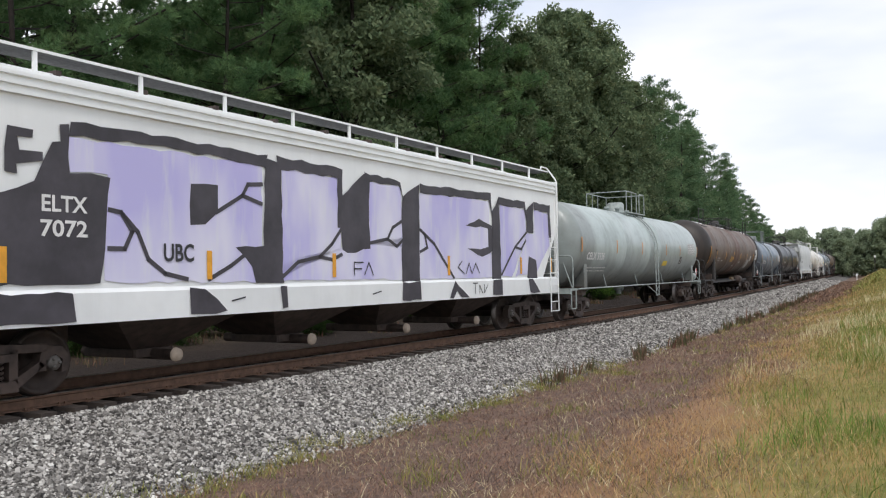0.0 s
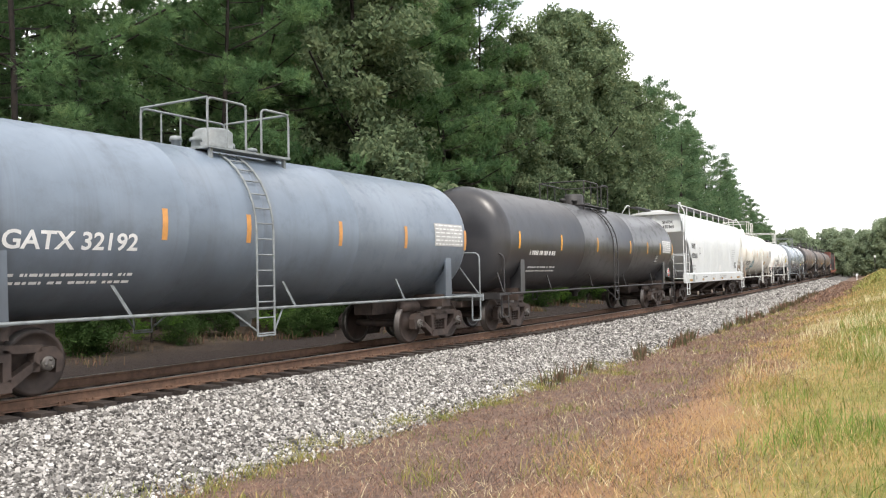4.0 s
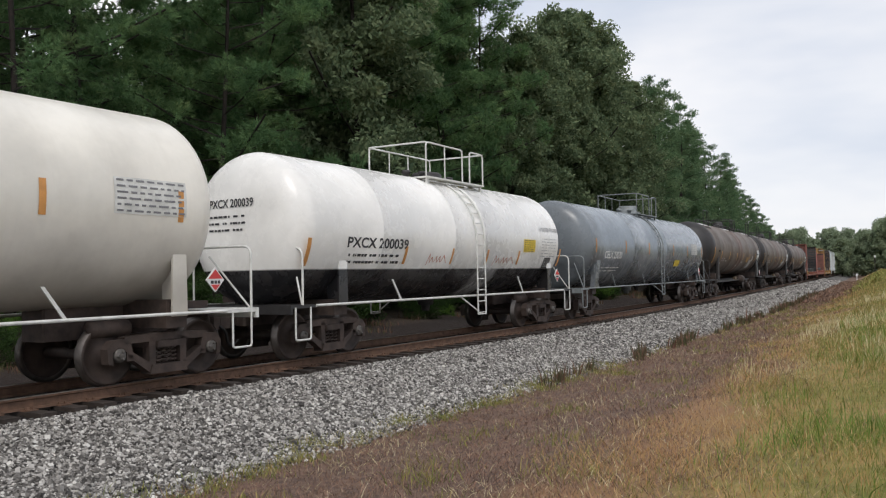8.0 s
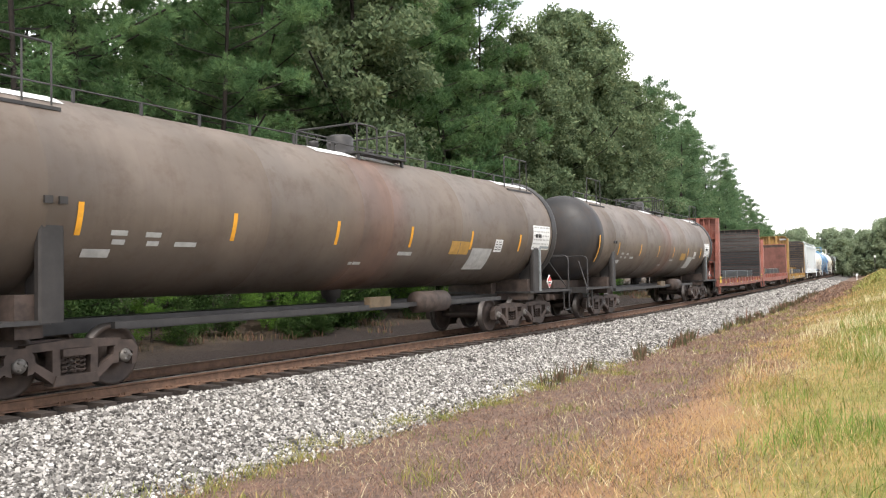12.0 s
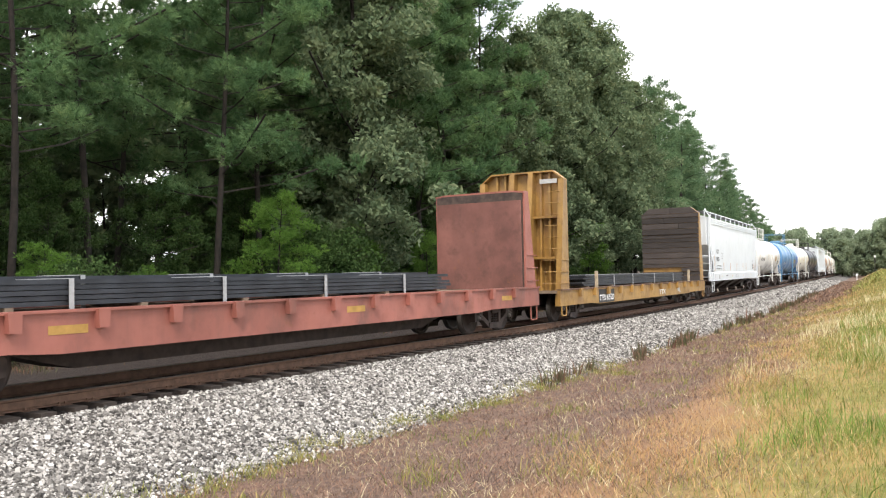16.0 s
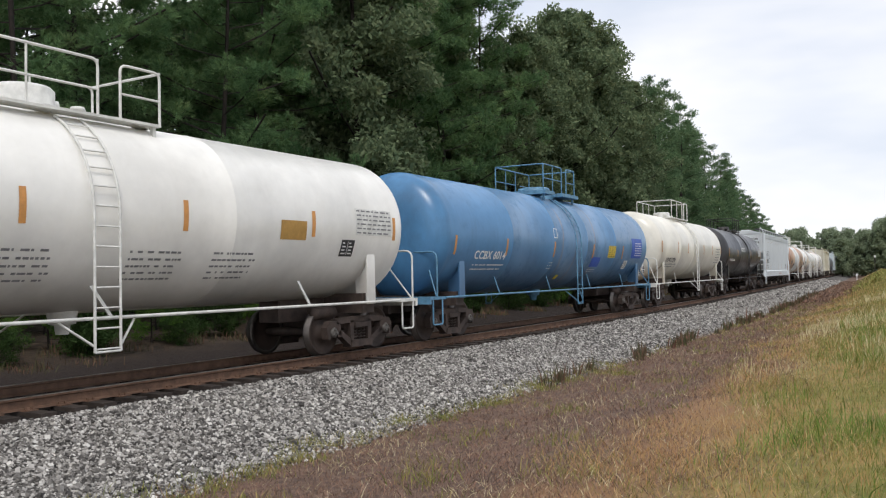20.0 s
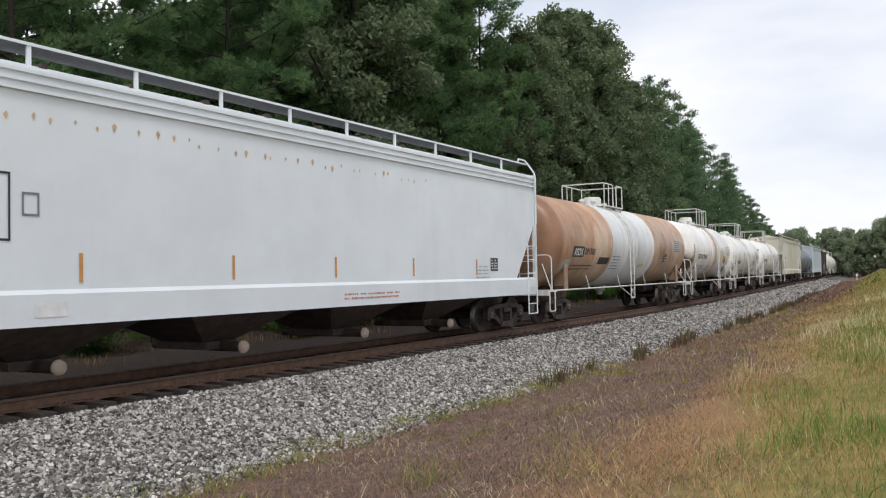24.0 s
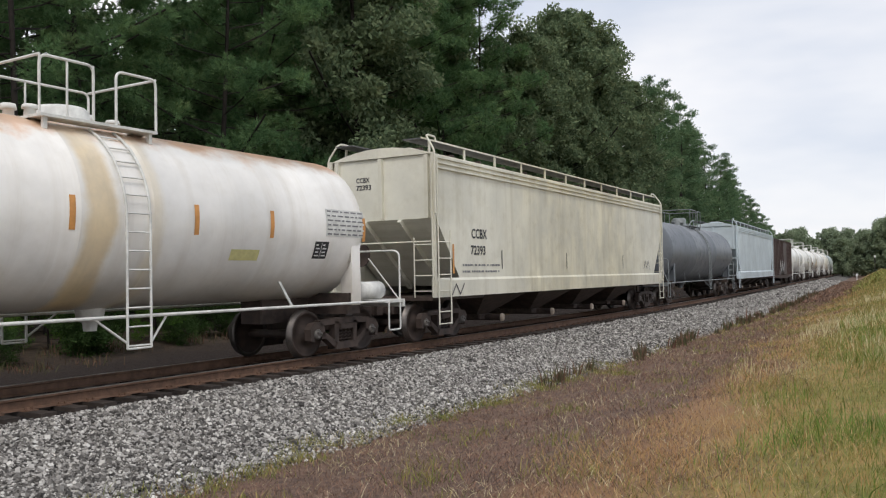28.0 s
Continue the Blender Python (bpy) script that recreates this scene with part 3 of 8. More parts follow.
# the shoulder and the verge farther off, in coarser pieces
tagged(part("ballast_stones", scatter_stones("ballast_stones", 16000, 60, 150, 1.3, 4.5, 0.13, OCTA * 0.9, OCTA_F, 15, 0.35), None), "loose pale crushed stones far along the track", "ballast", kind="stuff")
tagged(part("dead_grass", blades("dead_grass", 26000, 60, 150, 4.3, 8.6, 0.09, 0.04, M_DEAD, 33, None, 1.6, 1.2), None), "short dead grass far along the track", "grass", kind="stuff")
tagged(part("green_grass", blades("green_grass", 26000, 60, 150, 6.6, 14, 0.14, 0.04, M_TURF, 34, lambda s, o, r: smooth(inland(s, o) + 2.0 * (patch(s, o, 0.6) - 0.5), 8.8, 10.4), 1.3, 1.2), None), "yellowing grass far along the bank", "grass", kind="stuff")
# ---- rolling stock: x runs from the front end to the rear, y < 0 is the near side, z from the rail ----
SPINNING = []  # wheelset, its car, its place on the truck
MOVING = []    # car, where its middle stands on the train, half the distance between its trucks


def wheel_geo():
    """A wheel with flange, tread, dished plate and hub in one skin; its outer face towards -y."""
    prof = [(-0.66, 0.0), (-0.66, 0.08), (-0.70, 0.2), (-0.72, 0.37), (-0.69, 0.40), (-0.69, 0.482), (-0.715, 0.485), (-0.73, 0.458), (-0.825, 0.453), (-0.826, 0.40), (-0.785, 0.375), (-0.765, 0.25), (-0.80, 0.17), (-0.85, 0.15), (-0.85, 0.0)]
    n = 28
    g = Geo().lathe(prof, n, "y")
    g.m = [1 if 4 <= k // n <= 7 else 0 for k in range(len(g.f))]
    return g


def bearing_cap_geo():
    g = Geo().lathe([(-0.90, 0.10), (-1.10, 0.105), (-1.125, 0.085), (-1.125, 0.0)], 16, "y")
    for k in range(3):
        g.lathe([(-1.12, 0.024), (-1.15, 0.024), (-1.15, 0.0)], 6, "y", (0.06 * math.cos(2.094 * k), 0, 0.06 * math.sin(2.094 * k)))
    return g


def wheelset(car, x):
    """An axle with two wheels and two bearing caps; it turns as one."""
    w = part("wheelset", cached(("axle",), lambda: Geo().tube([(0, -1.0, 0), (0, 1.0, 0)], 0.085, 12), M_WHEEL), None, car, m=pose(x, 0, 0.457))
    for turn in (0, 180):
        part("wheel", cached(("wheel",), wheel_geo, [M_WHEEL, M_TREAD]), None, w, m=pose(0, 0, 0, 0, 0, turn))
        part("bearing_cap", cached(("bearing_cap",), bearing_cap_geo, M_CAP), None, w, m=pose(0, 0, 0, 0, 0, turn))
    SPINNING.append((w, car, x))


def side_frame_all(axles):
    g = Geo()
    for off in (-0.84, 0.84):
        h = side_frame_two(0.84)
        g.add([(x + off, y, z) for x, y, z in h.v], h.f)
    return g


def side_frame_two(h):
    g = Geo()
    y0, y1 = -1.10, -0.94

    def both(ring):
        for sgn in (-1, 1):
            r = [(sgn * x, z) for x, z in ring]
            g.prism(r if sgn > 0 else r[::-1], y0, y1, "y")
    both([(h - 0.24, 0.36), (h - 0.2, 0.60), (h - 0.08, 0.69), (h + 0.12, 0.68), (h + 0.22, 0.56), (h + 0.2, 0.34), (h + 0.11, 0.32), (h + 0.13, 0.5), (h + 0.02, 0.57), (h - 0.12, 0.5), (h - 0.12, 0.36)])
    both([(h - 0.1, 0.62), (h - 0.08, 0.72), (0.0, 0.76), (0.0, 0.64), (h - 0.3, 0.62)])
    both([(h - 0.2, 0.5), (h - 0.12, 0.44), (0.34, 0.15), (0.2, 0.17), (0.3, 0.28)])
    both([(0.24, 0.2), (0.24, 0.68), (0.36, 0.68), (0.36, 0.24)])
    g.prism([(-0.36, 0.13), (0.36, 0.13), (0.32, 0.27), (-0.32, 0.27)], y0 - 0.03, y1 + 0.04, "y")
    g.box(-0.23, 0.23, y0 - 0.05, y1 + 0.05, 0.53, 0.63)
    return g


def spring_geo():
    g = Geo()
    for x in (-0.14, 0.0, 0.14):
        pts = [(x + 0.055 * math.cos(a), 0.055 * math.sin(a) - 1.02, 0.27 + 0.26 * a / (2 * math.pi * 4)) for a in np.linspace(0, 2 * math.pi * 4, 33)]
        g.tube(pts, 0.017, 4)
    return g


def truck(car, x, axles=2, mat=None):
    mat = mat or M_STEEL
    t = part("truck", cached(("bolster", axles), lambda: Geo().box(-0.2, 0.2, -1.05, 1.05, 0.5, 0.72, 0.05).lathe([(0.72, 0.3), (0.80, 0.28)], 20, "z") if axles == 2 else
             Geo().box(-1.3, 1.3, -0.3, 0.3, 0.55, 0.72, 0.05).box(-1.0, -0.7, -1.05, 1.05, 0.5, 0.68).box(0.7, 1.0, -1.05, 1.05, 0.5, 0.68).lathe([(0.72, 0.3), (0.80, 0.28)], 20, "z"), mat), None, car, m=pose(x, 0, 0))
    frame_mesh = cached(("side_frame", axles, mat.name), lambda: side_frame_two(0.889) if axles == 2 else side_frame_all(3), mat)
    part("side_frame", frame_mesh, None, t)
    part("side_frame", frame_mesh, None, t, m=pose(0, 0, 0, 0, 0, 180))
    spring = cached(("coil_springs",), spring_geo, M_STEEL)
    for off in ((0.0,) if axles == 2 else (-0.84, 0.84)):
        part("spring_nest", spring, None, t, m=pose(off, 0, 0))
        part("spring_nest", spring, None, t, m=pose(off, 0, 0, 0, 0, 180))
    for off in ((-0.889, 0.889) if axles == 2 else (-1.68, 0.0, 1.68)):
        wheelset(car, x + off)
    return t


def coupler_geo():
    g = Geo()
    g.box(-0.55, 0.0, -0.10, 0.10, 0.70, 0.92, 0.03)
    g.prism([(0.0, -0.16), (0.22, -0.2), (0.34, -0.05), (0.3, 0.02), (0.2, -0.03), (0.17, 0.06), (0.26, 0.1), (0.3, 0.2), (0.12, 0.24), (0.0, 0.15)], 0.66, 0.96)
    return g


def hose_geo():
    return Geo().tube(bend([(0.0, -0.3, 0.72), (0.12, -0.34, 0.62), (0.2, -0.3, 0.38), (0.42, -0.22, 0.34), (0.6, -0.16, 0.42)], 0.12), 0.025, 6)


def running_gear(car, half, truck_at, axles=2, mat=None):
    """Trucks, couplers, brake hoses."""
    truck(car, -truck_at, axles, mat)
    truck(car, truck_at, axles, mat)
    for sgn in (-1, 1):
        m = pose(sgn * (half + 0.22), 0, 0, 0, 0, 0 if sgn > 0 else 180)
        part("coupler", cached(("coupler",), coupler_geo, M_STEEL), None, car, m=m)
        part("brake_hose", cached(("brake_hose",), hose_geo, M_BLACK), None, car, m=m)


def ladder_geo(path, width, rungs, r=0.022):
    """Stiles along a path of (y, z), rungs at even steps between."""
    g = Geo()
    for x in (-width / 2, width / 2):
        g.tube([(x, y, z) for y, z in path], r, 6)
    seg = [0.0]
    for a, b in zip(path, path[1:]):
        seg.append(seg[-1] + math.hypot(b[0] - a[0], b[1] - a[1]))
    for k in range(rungs):
        d = seg[-1] * (k + 0.15) / rungs
        i = max(j for j in range(len(path) - 1) if seg[j] <= d)
        f = (d - seg[i]) / (seg[i + 1] - seg[i])
        y, z = (path[i][0] + f * (path[i + 1][0] - path[i][0]), path[i][1] + f * (path[i + 1][1] - path[i][1]))
        g.tube([(-width / 2, y, z), (width / 2, y, z)], 0.014, 5)
    return g


# ---- lettering and plates that follow a side ----
FLAT = {}
MARKS = [1.0, 0.0]  # how far a car's markings are spread from its middle, and moved


def letters(body, size):
    """The filled outline of a text as points and faces, its left end at 0."""
    if (body, size) not in FLAT:
        cu = bpy.data.curves.new("text", "FONT")
        cu.body, cu.size, cu.resolution_u, cu.offset = body, size, 3, 0.022
        ob = new("text", cu)
        bpy.context.view_layer.update()
        me = bpy.data.meshes.new_from_object(ob.evaluated_get(bpy.context.evaluated_depsgraph_get()))
        FLAT[body, size] = ([tuple(v.co) for v in me.vertices], [tuple(p.vertices) for p in me.polygons])
        bpy.data.objects.remove(ob)
        bpy.data.meshes.remove(me)
    return FLAT[body, size]


def tank_side(radius, zc, lift=0.006):
    """Lays a flat (x, z) on the near side of a tank."""
    k, d = MARKS

    def put(x, z):
        x = k * x + d
        a = max(-1.2, min(1.2, (z - zc) / radius))
        return (x, -(radius + lift) * math.cos(a), zc + (radius + lift) * math.sin(a))
    return put


def flat_side(y, lean=0.0, z0=0.0, lift=0.006):
    k, d = MARKS

    def put(x, z):
        return (k * x + d, y - lift + lean * (z - z0), z)
    return put


def decal(name, car, put, mat, shapes, label=""):
    """One flat marking: shapes are rings of (x, z), cut into strips so that they follow the side."""
    g = Geo()
    for ring in shapes:
        g.add([put(x, z) for x, z in ring], [tuple(range(len(ring)))])
    return part(name, g, mat, car, label)


def rect(x0, x1, z0, z1, n=4):
    """A rectangle as a stack of strips."""
    zs = np.linspace(z0, z1, n + 1)
    return [[(x0, a), (x1, a), (x1, b), (x0, b)] for a, b in zip(zs, zs[1:])]


def lettering(car, put, body, x0, x1, z, h, mat):
    """A line of text from x0 to x1 at height z."""
    v, f = letters(body, 1.0)
    lo, hi = min(p[0] for p in v), max(p[0] for p in v)
    kx, kz = (x1 - x0) / (hi - lo), h / 0.72
    g = Geo()
    g.add([put(x0 + (p[0] - lo) * kx, z + p[1] * kz) for p in v], f)
    return part("lettering", g, mat, car)


def small_print(car, put, x0, x1, z, rows, mat, step=0.1, h=0.045, seed=1):
    """Lines too small to read, as bars."""
    rng = random.Random(seed)
    shapes = []
    for r in range(rows):
        x = x0
        while x < x1 - 0.05:
            w = rng.uniform(0.03, 0.13)
            shapes += rect(x, min(x + w, x1), z - r * step, z - r * step + h * 0.8, 1)
            x += w + rng.choice((0.02, 0.025, 0.03, 0.09))
    return tagged(decal("small_print", car, put, mat, shapes), kind="stuff")


def data_panel(car, put, x0, x1, z0, z1, back, ink, seed=1):
    """A painted table of dates."""
    p = decal("data_panel", car, put, back, rect(x0, x1, z0, z1))
    rng = random.Random(seed)
    shapes = []
    rows = 6
    for r in range(rows):
        z = z0 + (z1 - z0) * (r + 0.35) / rows
        x = x0 + 0.04
        while x < x1 - 0.08:
            w = rng.uniform(0.06, 0.2)
            shapes += rect(x, min(x + w, x1 - 0.04), z, z + (z1 - z0) * 0.055, 1)
            x += w + 0.05
    q = decal("panel_print", p, lambda a, b: tuple(Vector(put(a, b)) + Vector((0, -0.004, 0))), ink, shapes)
    tagged(q, kind="stuff")
    return p


def inspection_mark(car, put, x, z, ink, back):
    """The small black and white inspection stencil."""
    p = decal("inspection_stencil", car, put, ink, rect(x, x + 0.42, z, z + 0.34))

    def over(a, b):
        return tuple(Vector(put(a, b)) + Vector((0, -0.004, 0)))
    shapes = rect(x + 0.2, x + 0.215, z + 0.03, z + 0.31, 2)
    for c in (0.04, 0.245):
        for k in range(4):
            shapes += rect(x + c, x + c + (0.13, 0.1, 0.12, 0.07)[k], z + 0.05 + 0.07 * k, z + 0.078 + 0.07 * k, 1)
    tagged(decal("stencil_print", p, over, back, shapes), kind="stuff")


def placard(car, x, y, z, mat=None):
    """A diamond warning sign on its holder."""
    x = MARKS[0] * x + MARKS[1]
    q = part("placard", Geo().prism([(0, -0.2), (0.19, 0), (0, 0.2), (-0.19, 0)], -0.012, 0.012, "y"), M_WHITE, car, m=pose(x, y, z))
    part("placard_face", Geo().prism([(-0.15, 0.02), (0.15, 0.02), (0, 0.17)], -0.017, -0.013, "y").prism([(0, -0.17), (0.1, -0.075), (-0.1, -0.075)], -0.017, -0.013, "y"), mat or M_RED, q)
    part("placard_number", Geo().box(-0.1, -0.04, -0.017, -0.013, -0.06, -0.01).box(-0.02, 0.03, -0.017, -0.013, -0.06, -0.01).box(0.05, 0.1, -0.017, -0.013, -0.06, -0.01), M_INK, q)


def stripes(car, put, xs, z0, z1, mat=None, w=0.1):
    for x in xs:
        decal("reflector_strip", car, put, mat or M_REFLECT, rect(x, x + w, z0, z1, 5))


def head_side(car_half, gap, r, zc, dish, lift=0.012, knuckle=0.5):
    """Lays a flat (a, z) on the front head; a runs from the far side to the near side."""
    def put(a, z):
        rho = min(0.999, math.hypot(a, z - zc) / r)
        si = rho ** (1 / knuckle)
        return (-(car_half - gap - r * dish) - r * dish * math.sqrt(max(0.0, 1 - si * si)) - lift, -a, z)
    return put


def head_marks(car, gap, r, zc, body, mat, dish=0.34, z_up=0.42, rows=3, a0=-0.75, knuckle=0.5):
    """Reporting mark and small print on the front head."""
    put = head_side(car["half"], gap, r, zc, dish, 0.012, knuckle)
    if body:
        lettering(car, put, body, a0, a0 + 1.15, zc + z_up, 0.16, mat)
    small_print(car, put, a0, a0 + 0.95, zc + z_up - 0.2, rows, mat, 0.13, 0.05, 5)


# ---- tank cars ----
def arc_patch(r, zc, x0, x1, lo=60, hi=122, n=12):
    """A thin curved sheet lying over the crown of a tank."""
    v = [(x, -r * math.cos(radians(lo + (hi - lo) * k / n)), zc + r * math.sin(radians(lo + (hi - lo) * k / n))) for k in range(n + 1) for x in (x0, x1)]
    return Geo().add(v, [(2 * k, 2 * k + 1, 2 * k + 3, 2 * k + 2) for k in range(n)], True)


def shell_geo(half, r, zc, dish=0.34, rings=(), n=56, knuckle=0.5):
    """A tank with dished heads and raised weld rings."""
    prof = []
    k = 14
    cyl = half - r * dish
    for i in range(k + 1):
        a = math.pi / 2 * i / k
        prof.append((-cyl - r * dish * math.cos(a) if i < k else -cyl, r * math.sin(a) ** knuckle if i else 0.0))
    body = []
    for x in sorted(rings):
        body += [(x - 0.03, r), (x - 0.012, r + 0.008), (x + 0.012, r + 0.008), (x + 0.03, r)]
    prof = prof + body + [(-a, b) for a, b in prof[::-1]]
    return Geo().lathe(prof, n, "x", (0, 0, zc))


def tank_car(label, u0, u1, skin, r=1.52, zc=2.57, trim=None, axles=2, truck_at=None, ladder_x=0.3, rail_h=0.85, dome=(0.36, 0.42),
             shell_gap=0.5, dish=0.34, knuckle=0.5, fence=None, rings=(-2.6, 2.6), hand=None, side_rail=True, walkway=False, frame_mat=None, saddle=None, head_shield=False, double_rail=False, slab=False, arm=False, end_reservoir=False, rear_gap=None, marks=(1.0, 0.0)):
    """A tank on stub sills with platforms, rails, ladders and a top fitting."""
    half = (u1 - u0) / 2
    MARKS[:] = marks
    ladder_x = marks[0] * ladder_x + marks[1]
    fence = fence and tuple(marks[0] * x + marks[1] for x in fence)
    rings = [marks[0] * x + marks[1] for x in rings]
    trim = trim or M_STEEL
    hand = hand or trim
    truck_at = truck_at or half - (1.62 if axles == 2 else 2.75)
    car = tagged(new("tank_car"), label, "tank car", "freight cars of the train")
    car["half"], car["truck_at"] = half, truck_at
    MOVING.append((car, (u0 + u1) / 2, truck_at))
    se = half - shell_gap
    # the tank may stand off the middle of its frame
    shift = 0.0 if rear_gap is None else (shell_gap - rear_gap) / 2
    long = se + shift
    part("tank_shell", shell_geo(long if rear_gap is not None else se, r, zc, dish, rings, knuckle=knuckle), skin, car, m=pose(shift, 0, 0))
    running_gear(car, half, truck_at, axles, frame_mat)
    for sgn in (-1, 1):
        # draft sill, end platform and saddle
        inset = 0.25 if axles == 2 else 0.1
        sill = Geo().box(min(sgn * half, sgn * (half - 3.2)), max(sgn * half, sgn * (half - 3.2)), -0.28, 0.28, 0.68, max(0.98, zc - r + 0.05), 0.03)
        part("draft_sill", sill, M_STEEL, car)
        deep = 0.75 if axles == 2 else half - truck_at + 0.25
        part("end_platform", Geo().box(min(sgn * half, sgn * (half - deep)), max(sgn * half, sgn * (half - deep)), -1.42, 1.42, 1.0, 1.06, 0.02), trim, car)
        part("platform_edge", Geo().box(min(sgn * (half - 0.02), sgn * (half + 0.04)), max(sgn * (half - 0.02), sgn * (half + 0.04)), -1.44, 1.44, 0.9, 1.07), trim, car)
        sx = sgn * truck_at
        for y in (-1, 1):
            g = Geo()
            if axles == 3:
                # box bracket with two lugs above it and a web towards the tank
                sx = sgn * truck_at + (0.25 if sgn < 0 else 0.15)
                g.box(sx - 0.19, sx + 0.19, min(y * 1.3, y * 1.44), max(y * 1.3, y * 1.44), 1.02, zc - 0.48, 0.03)
                g.box(sx - 0.04, sx + 0.04, min(y * 0.9, y * 1.32), max(y * 0.9, y * 1.32), 1.02, zc - 0.6)
                for lug in (-0.12, 0.1):
                    g.box(sx + lug - 0.03, sx + lug + 0.03, min(y * 1.38, y * 1.43), max(y * 1.38, y * 1.43), zc - 0.5, zc - 0.12)
                    g.box(sx + lug - 0.06, sx + lug + 0.06, min(y * 1.38, y * (r + 0.03)), max(y * 1.38, y * (r + 0.03)), zc - 0.2, zc - 0.1)
                part("saddle", g, M_BRACKET, car)
                if sgn > 0:
                    lb = Geo().box(sx + 0.22, sx + 0.3, min(y * 1.38, y * 1.46), max(y * 1.38, y * 1.46), 1.06, zc - 0.5, 0.01)
                    lb.box(sx + 0.22, sx + 0.85, min(y * 1.38, y * 1.46), max(y * 1.38, y * 1.46), zc - 0.5, zc - 0.38, 0.01)
                    part("jacking_bracket", lb, M_TRIMG, car)
                continue
            if arm:
                # slanting arm with a gusset at its foot
                ring = [(sx + sgn * 0.42, 1.06), (sx + sgn * 0.12, 1.06), (sx - sgn * 0.3, 1.92), (sx - sgn * 0.26, 2.0), (sx + sgn * 0.06, 2.0), (sx + sgn * 0.08, 1.9)]
                g.prism(ring if sgn < 0 else ring[::-1], min(y * 1.3, y * 1.46), max(y * 1.3, y * 1.46), "y")
                ring = [(sx + sgn * 0.1, 1.06), (sx - sgn * 0.3, 1.06), (sx - sgn * 0.06, 1.34)]
                g.prism(ring if sgn < 0 else ring[::-1], min(y * 1.36, y * 1.4), max(y * 1.36, y * 1.4), "y")
                g.box(sx - 0.25, sx + 0.2, min(y * 1.0, y * 1.4), max(y * 1.0, y * 1.4), 1.5, 1.9)
                part("saddle", g, skin, car)
                continue
            ring = [(sx - 0.15, 1.0), (sx + 0.15, 1.0), (sx + 0.12, zc - 0.25), (sx - 0.12, zc - 0.25)]
            g.prism(ring, y * 1.36 - 0.02, y * 1.36 + 0.02, "y")
            g.prism([(sx - 0.15, zc - 0.25), (sx + 0.15, zc - 0.25), (sx + 0.15, zc - 0.19), (sx - 0.15, zc - 0.19)], min(y * 1.38, y * (r - 0.12)), max(y * 1.38, y * (r - 0.12)), "y")
            g.prism([(sx - 0.03, 1.0), (sx + 0.03, 1.0), (sx + 0.03, zc - 0.25), (sx - 0.03, zc - 0.25)], min(y * 1.36, y * 1.0), max(y * 1.36, y * 1.0), "y")
            part("saddle", g, saddle or (skin if axles == 2 else M_BRACKET), car)
        sx = sgn * truck_at
        part("body_bolster", Geo().box(sx - 0.2, sx + 0.2, -1.3, 1.3, 0.82, zc - r + 0.12), M_STEEL, car)
        # end handrail across the end, with a stay
        xr = sgn * (half - 0.1 - (inset if sgn < 0 else 0.0))
        rail = Geo().tube(bend([(xr, -1.4, 1.05), (xr, -1.4, 2.12), (xr, 1.4, 2.12), (xr, 1.4, 1.05)], 0.18), 0.022, 7)
        rail.tube([(xr, -1.38, 1.06), (sgn * (half - 0.62), -0.95, 1.95)], 0.018, 6)
        part("end_handrail", rail, hand, car)
        for y in (-1, 1):
            st = Geo().tube(bend([(sgn * (half - 0.12), y * 1.42, 1.02), (sgn * (half - 0.12), y * 1.42, 0.42), (sgn * (half - 0.55), y * 1.42, 0.42), (sgn * (half - 0.55), y * 1.42, 1.02)], 0.06), 0.02, 6)
            part("stirrup_step", st, hand, car)
    part("hand_brake", Geo().lathe([(-half + 0.42, 0.27), (-half + 0.45, 0.27)], 20, "x", (0, 0.55, 1.75)).box(-half + 0.44, -half + 0.6, 0.4, 0.7, 1.1, 1.9), M_STEEL, car)
    part("air_reservoir", Geo().lathe([(truck_at - 1.2, 0.0), (truck_at - 1.17, 0.13), (truck_at - 0.5, 0.13), (truck_at - 0.47, 0.0)], 16, "x", (0, -0.75, 0.84)) if axles == 2 and not end_reservoir else
         Geo().lathe([(half - 1.35, 0.0), (half - 1.31, 0.19), (half - 0.55, 0.19), (half - 0.51, 0.0)], 18, "x", (0, -1.15, 1.27)) if axles == 2 else
         Geo().lathe([(1.98, 0.0), (2.02, 0.25), (3.24, 0.25), (3.28, 0.0)], 20, "x", (0, -1.05, 0.95)), trim if end_reservoir else M_STEEL, car)
    if side_rail:
        for y in (-1, 1):
            g = Geo().tube([(-half + 0.7, y * 1.44, 1.04), (half - 0.7, y * 1.44, 1.04)], 0.026, 8)
            part("side_rail", g, hand, car)
            n = max(2, int((2 * truck_at - 3) // 2.6))
            for k in range(n):
                x = -truck_at + 2.0 + (2 * truck_at - 4.0) * k / max(1, n - 1)
                a = math.asin(max(-1, min(1, (1.42 - zc) / r)))
                g = Geo().prism([(x - 0.03, 1.03), (x + 0.03, 1.03), (x - 0.32, 1.5), (x - 0.38, 1.5)], y * 1.43 - 0.012, y * 1.43 + 0.012, "y")
                part("rail_bracket", g, hand, car)
        g = Geo()
    else:
        g = Geo().box(-truck_at, truck_at, -0.3, 0.3, 0.78, 1.0).box(-truck_at + 1.5, truck_at - 1.5, -1.1, -1.0, 0.86, 0.96)
        part("centre_sill", g, trim, car)
    # ladders up to the top platform
    pts = [(-r - 0.1, 0.58), (-r - 0.1, zc - 0.1)]
    for k in range(1, 8):
        a = radians(9 * k)
        pts.append((-(abs(pts[1][0])) * math.cos(a), zc - 0.1 + (r + 0.12) * math.sin(a)))
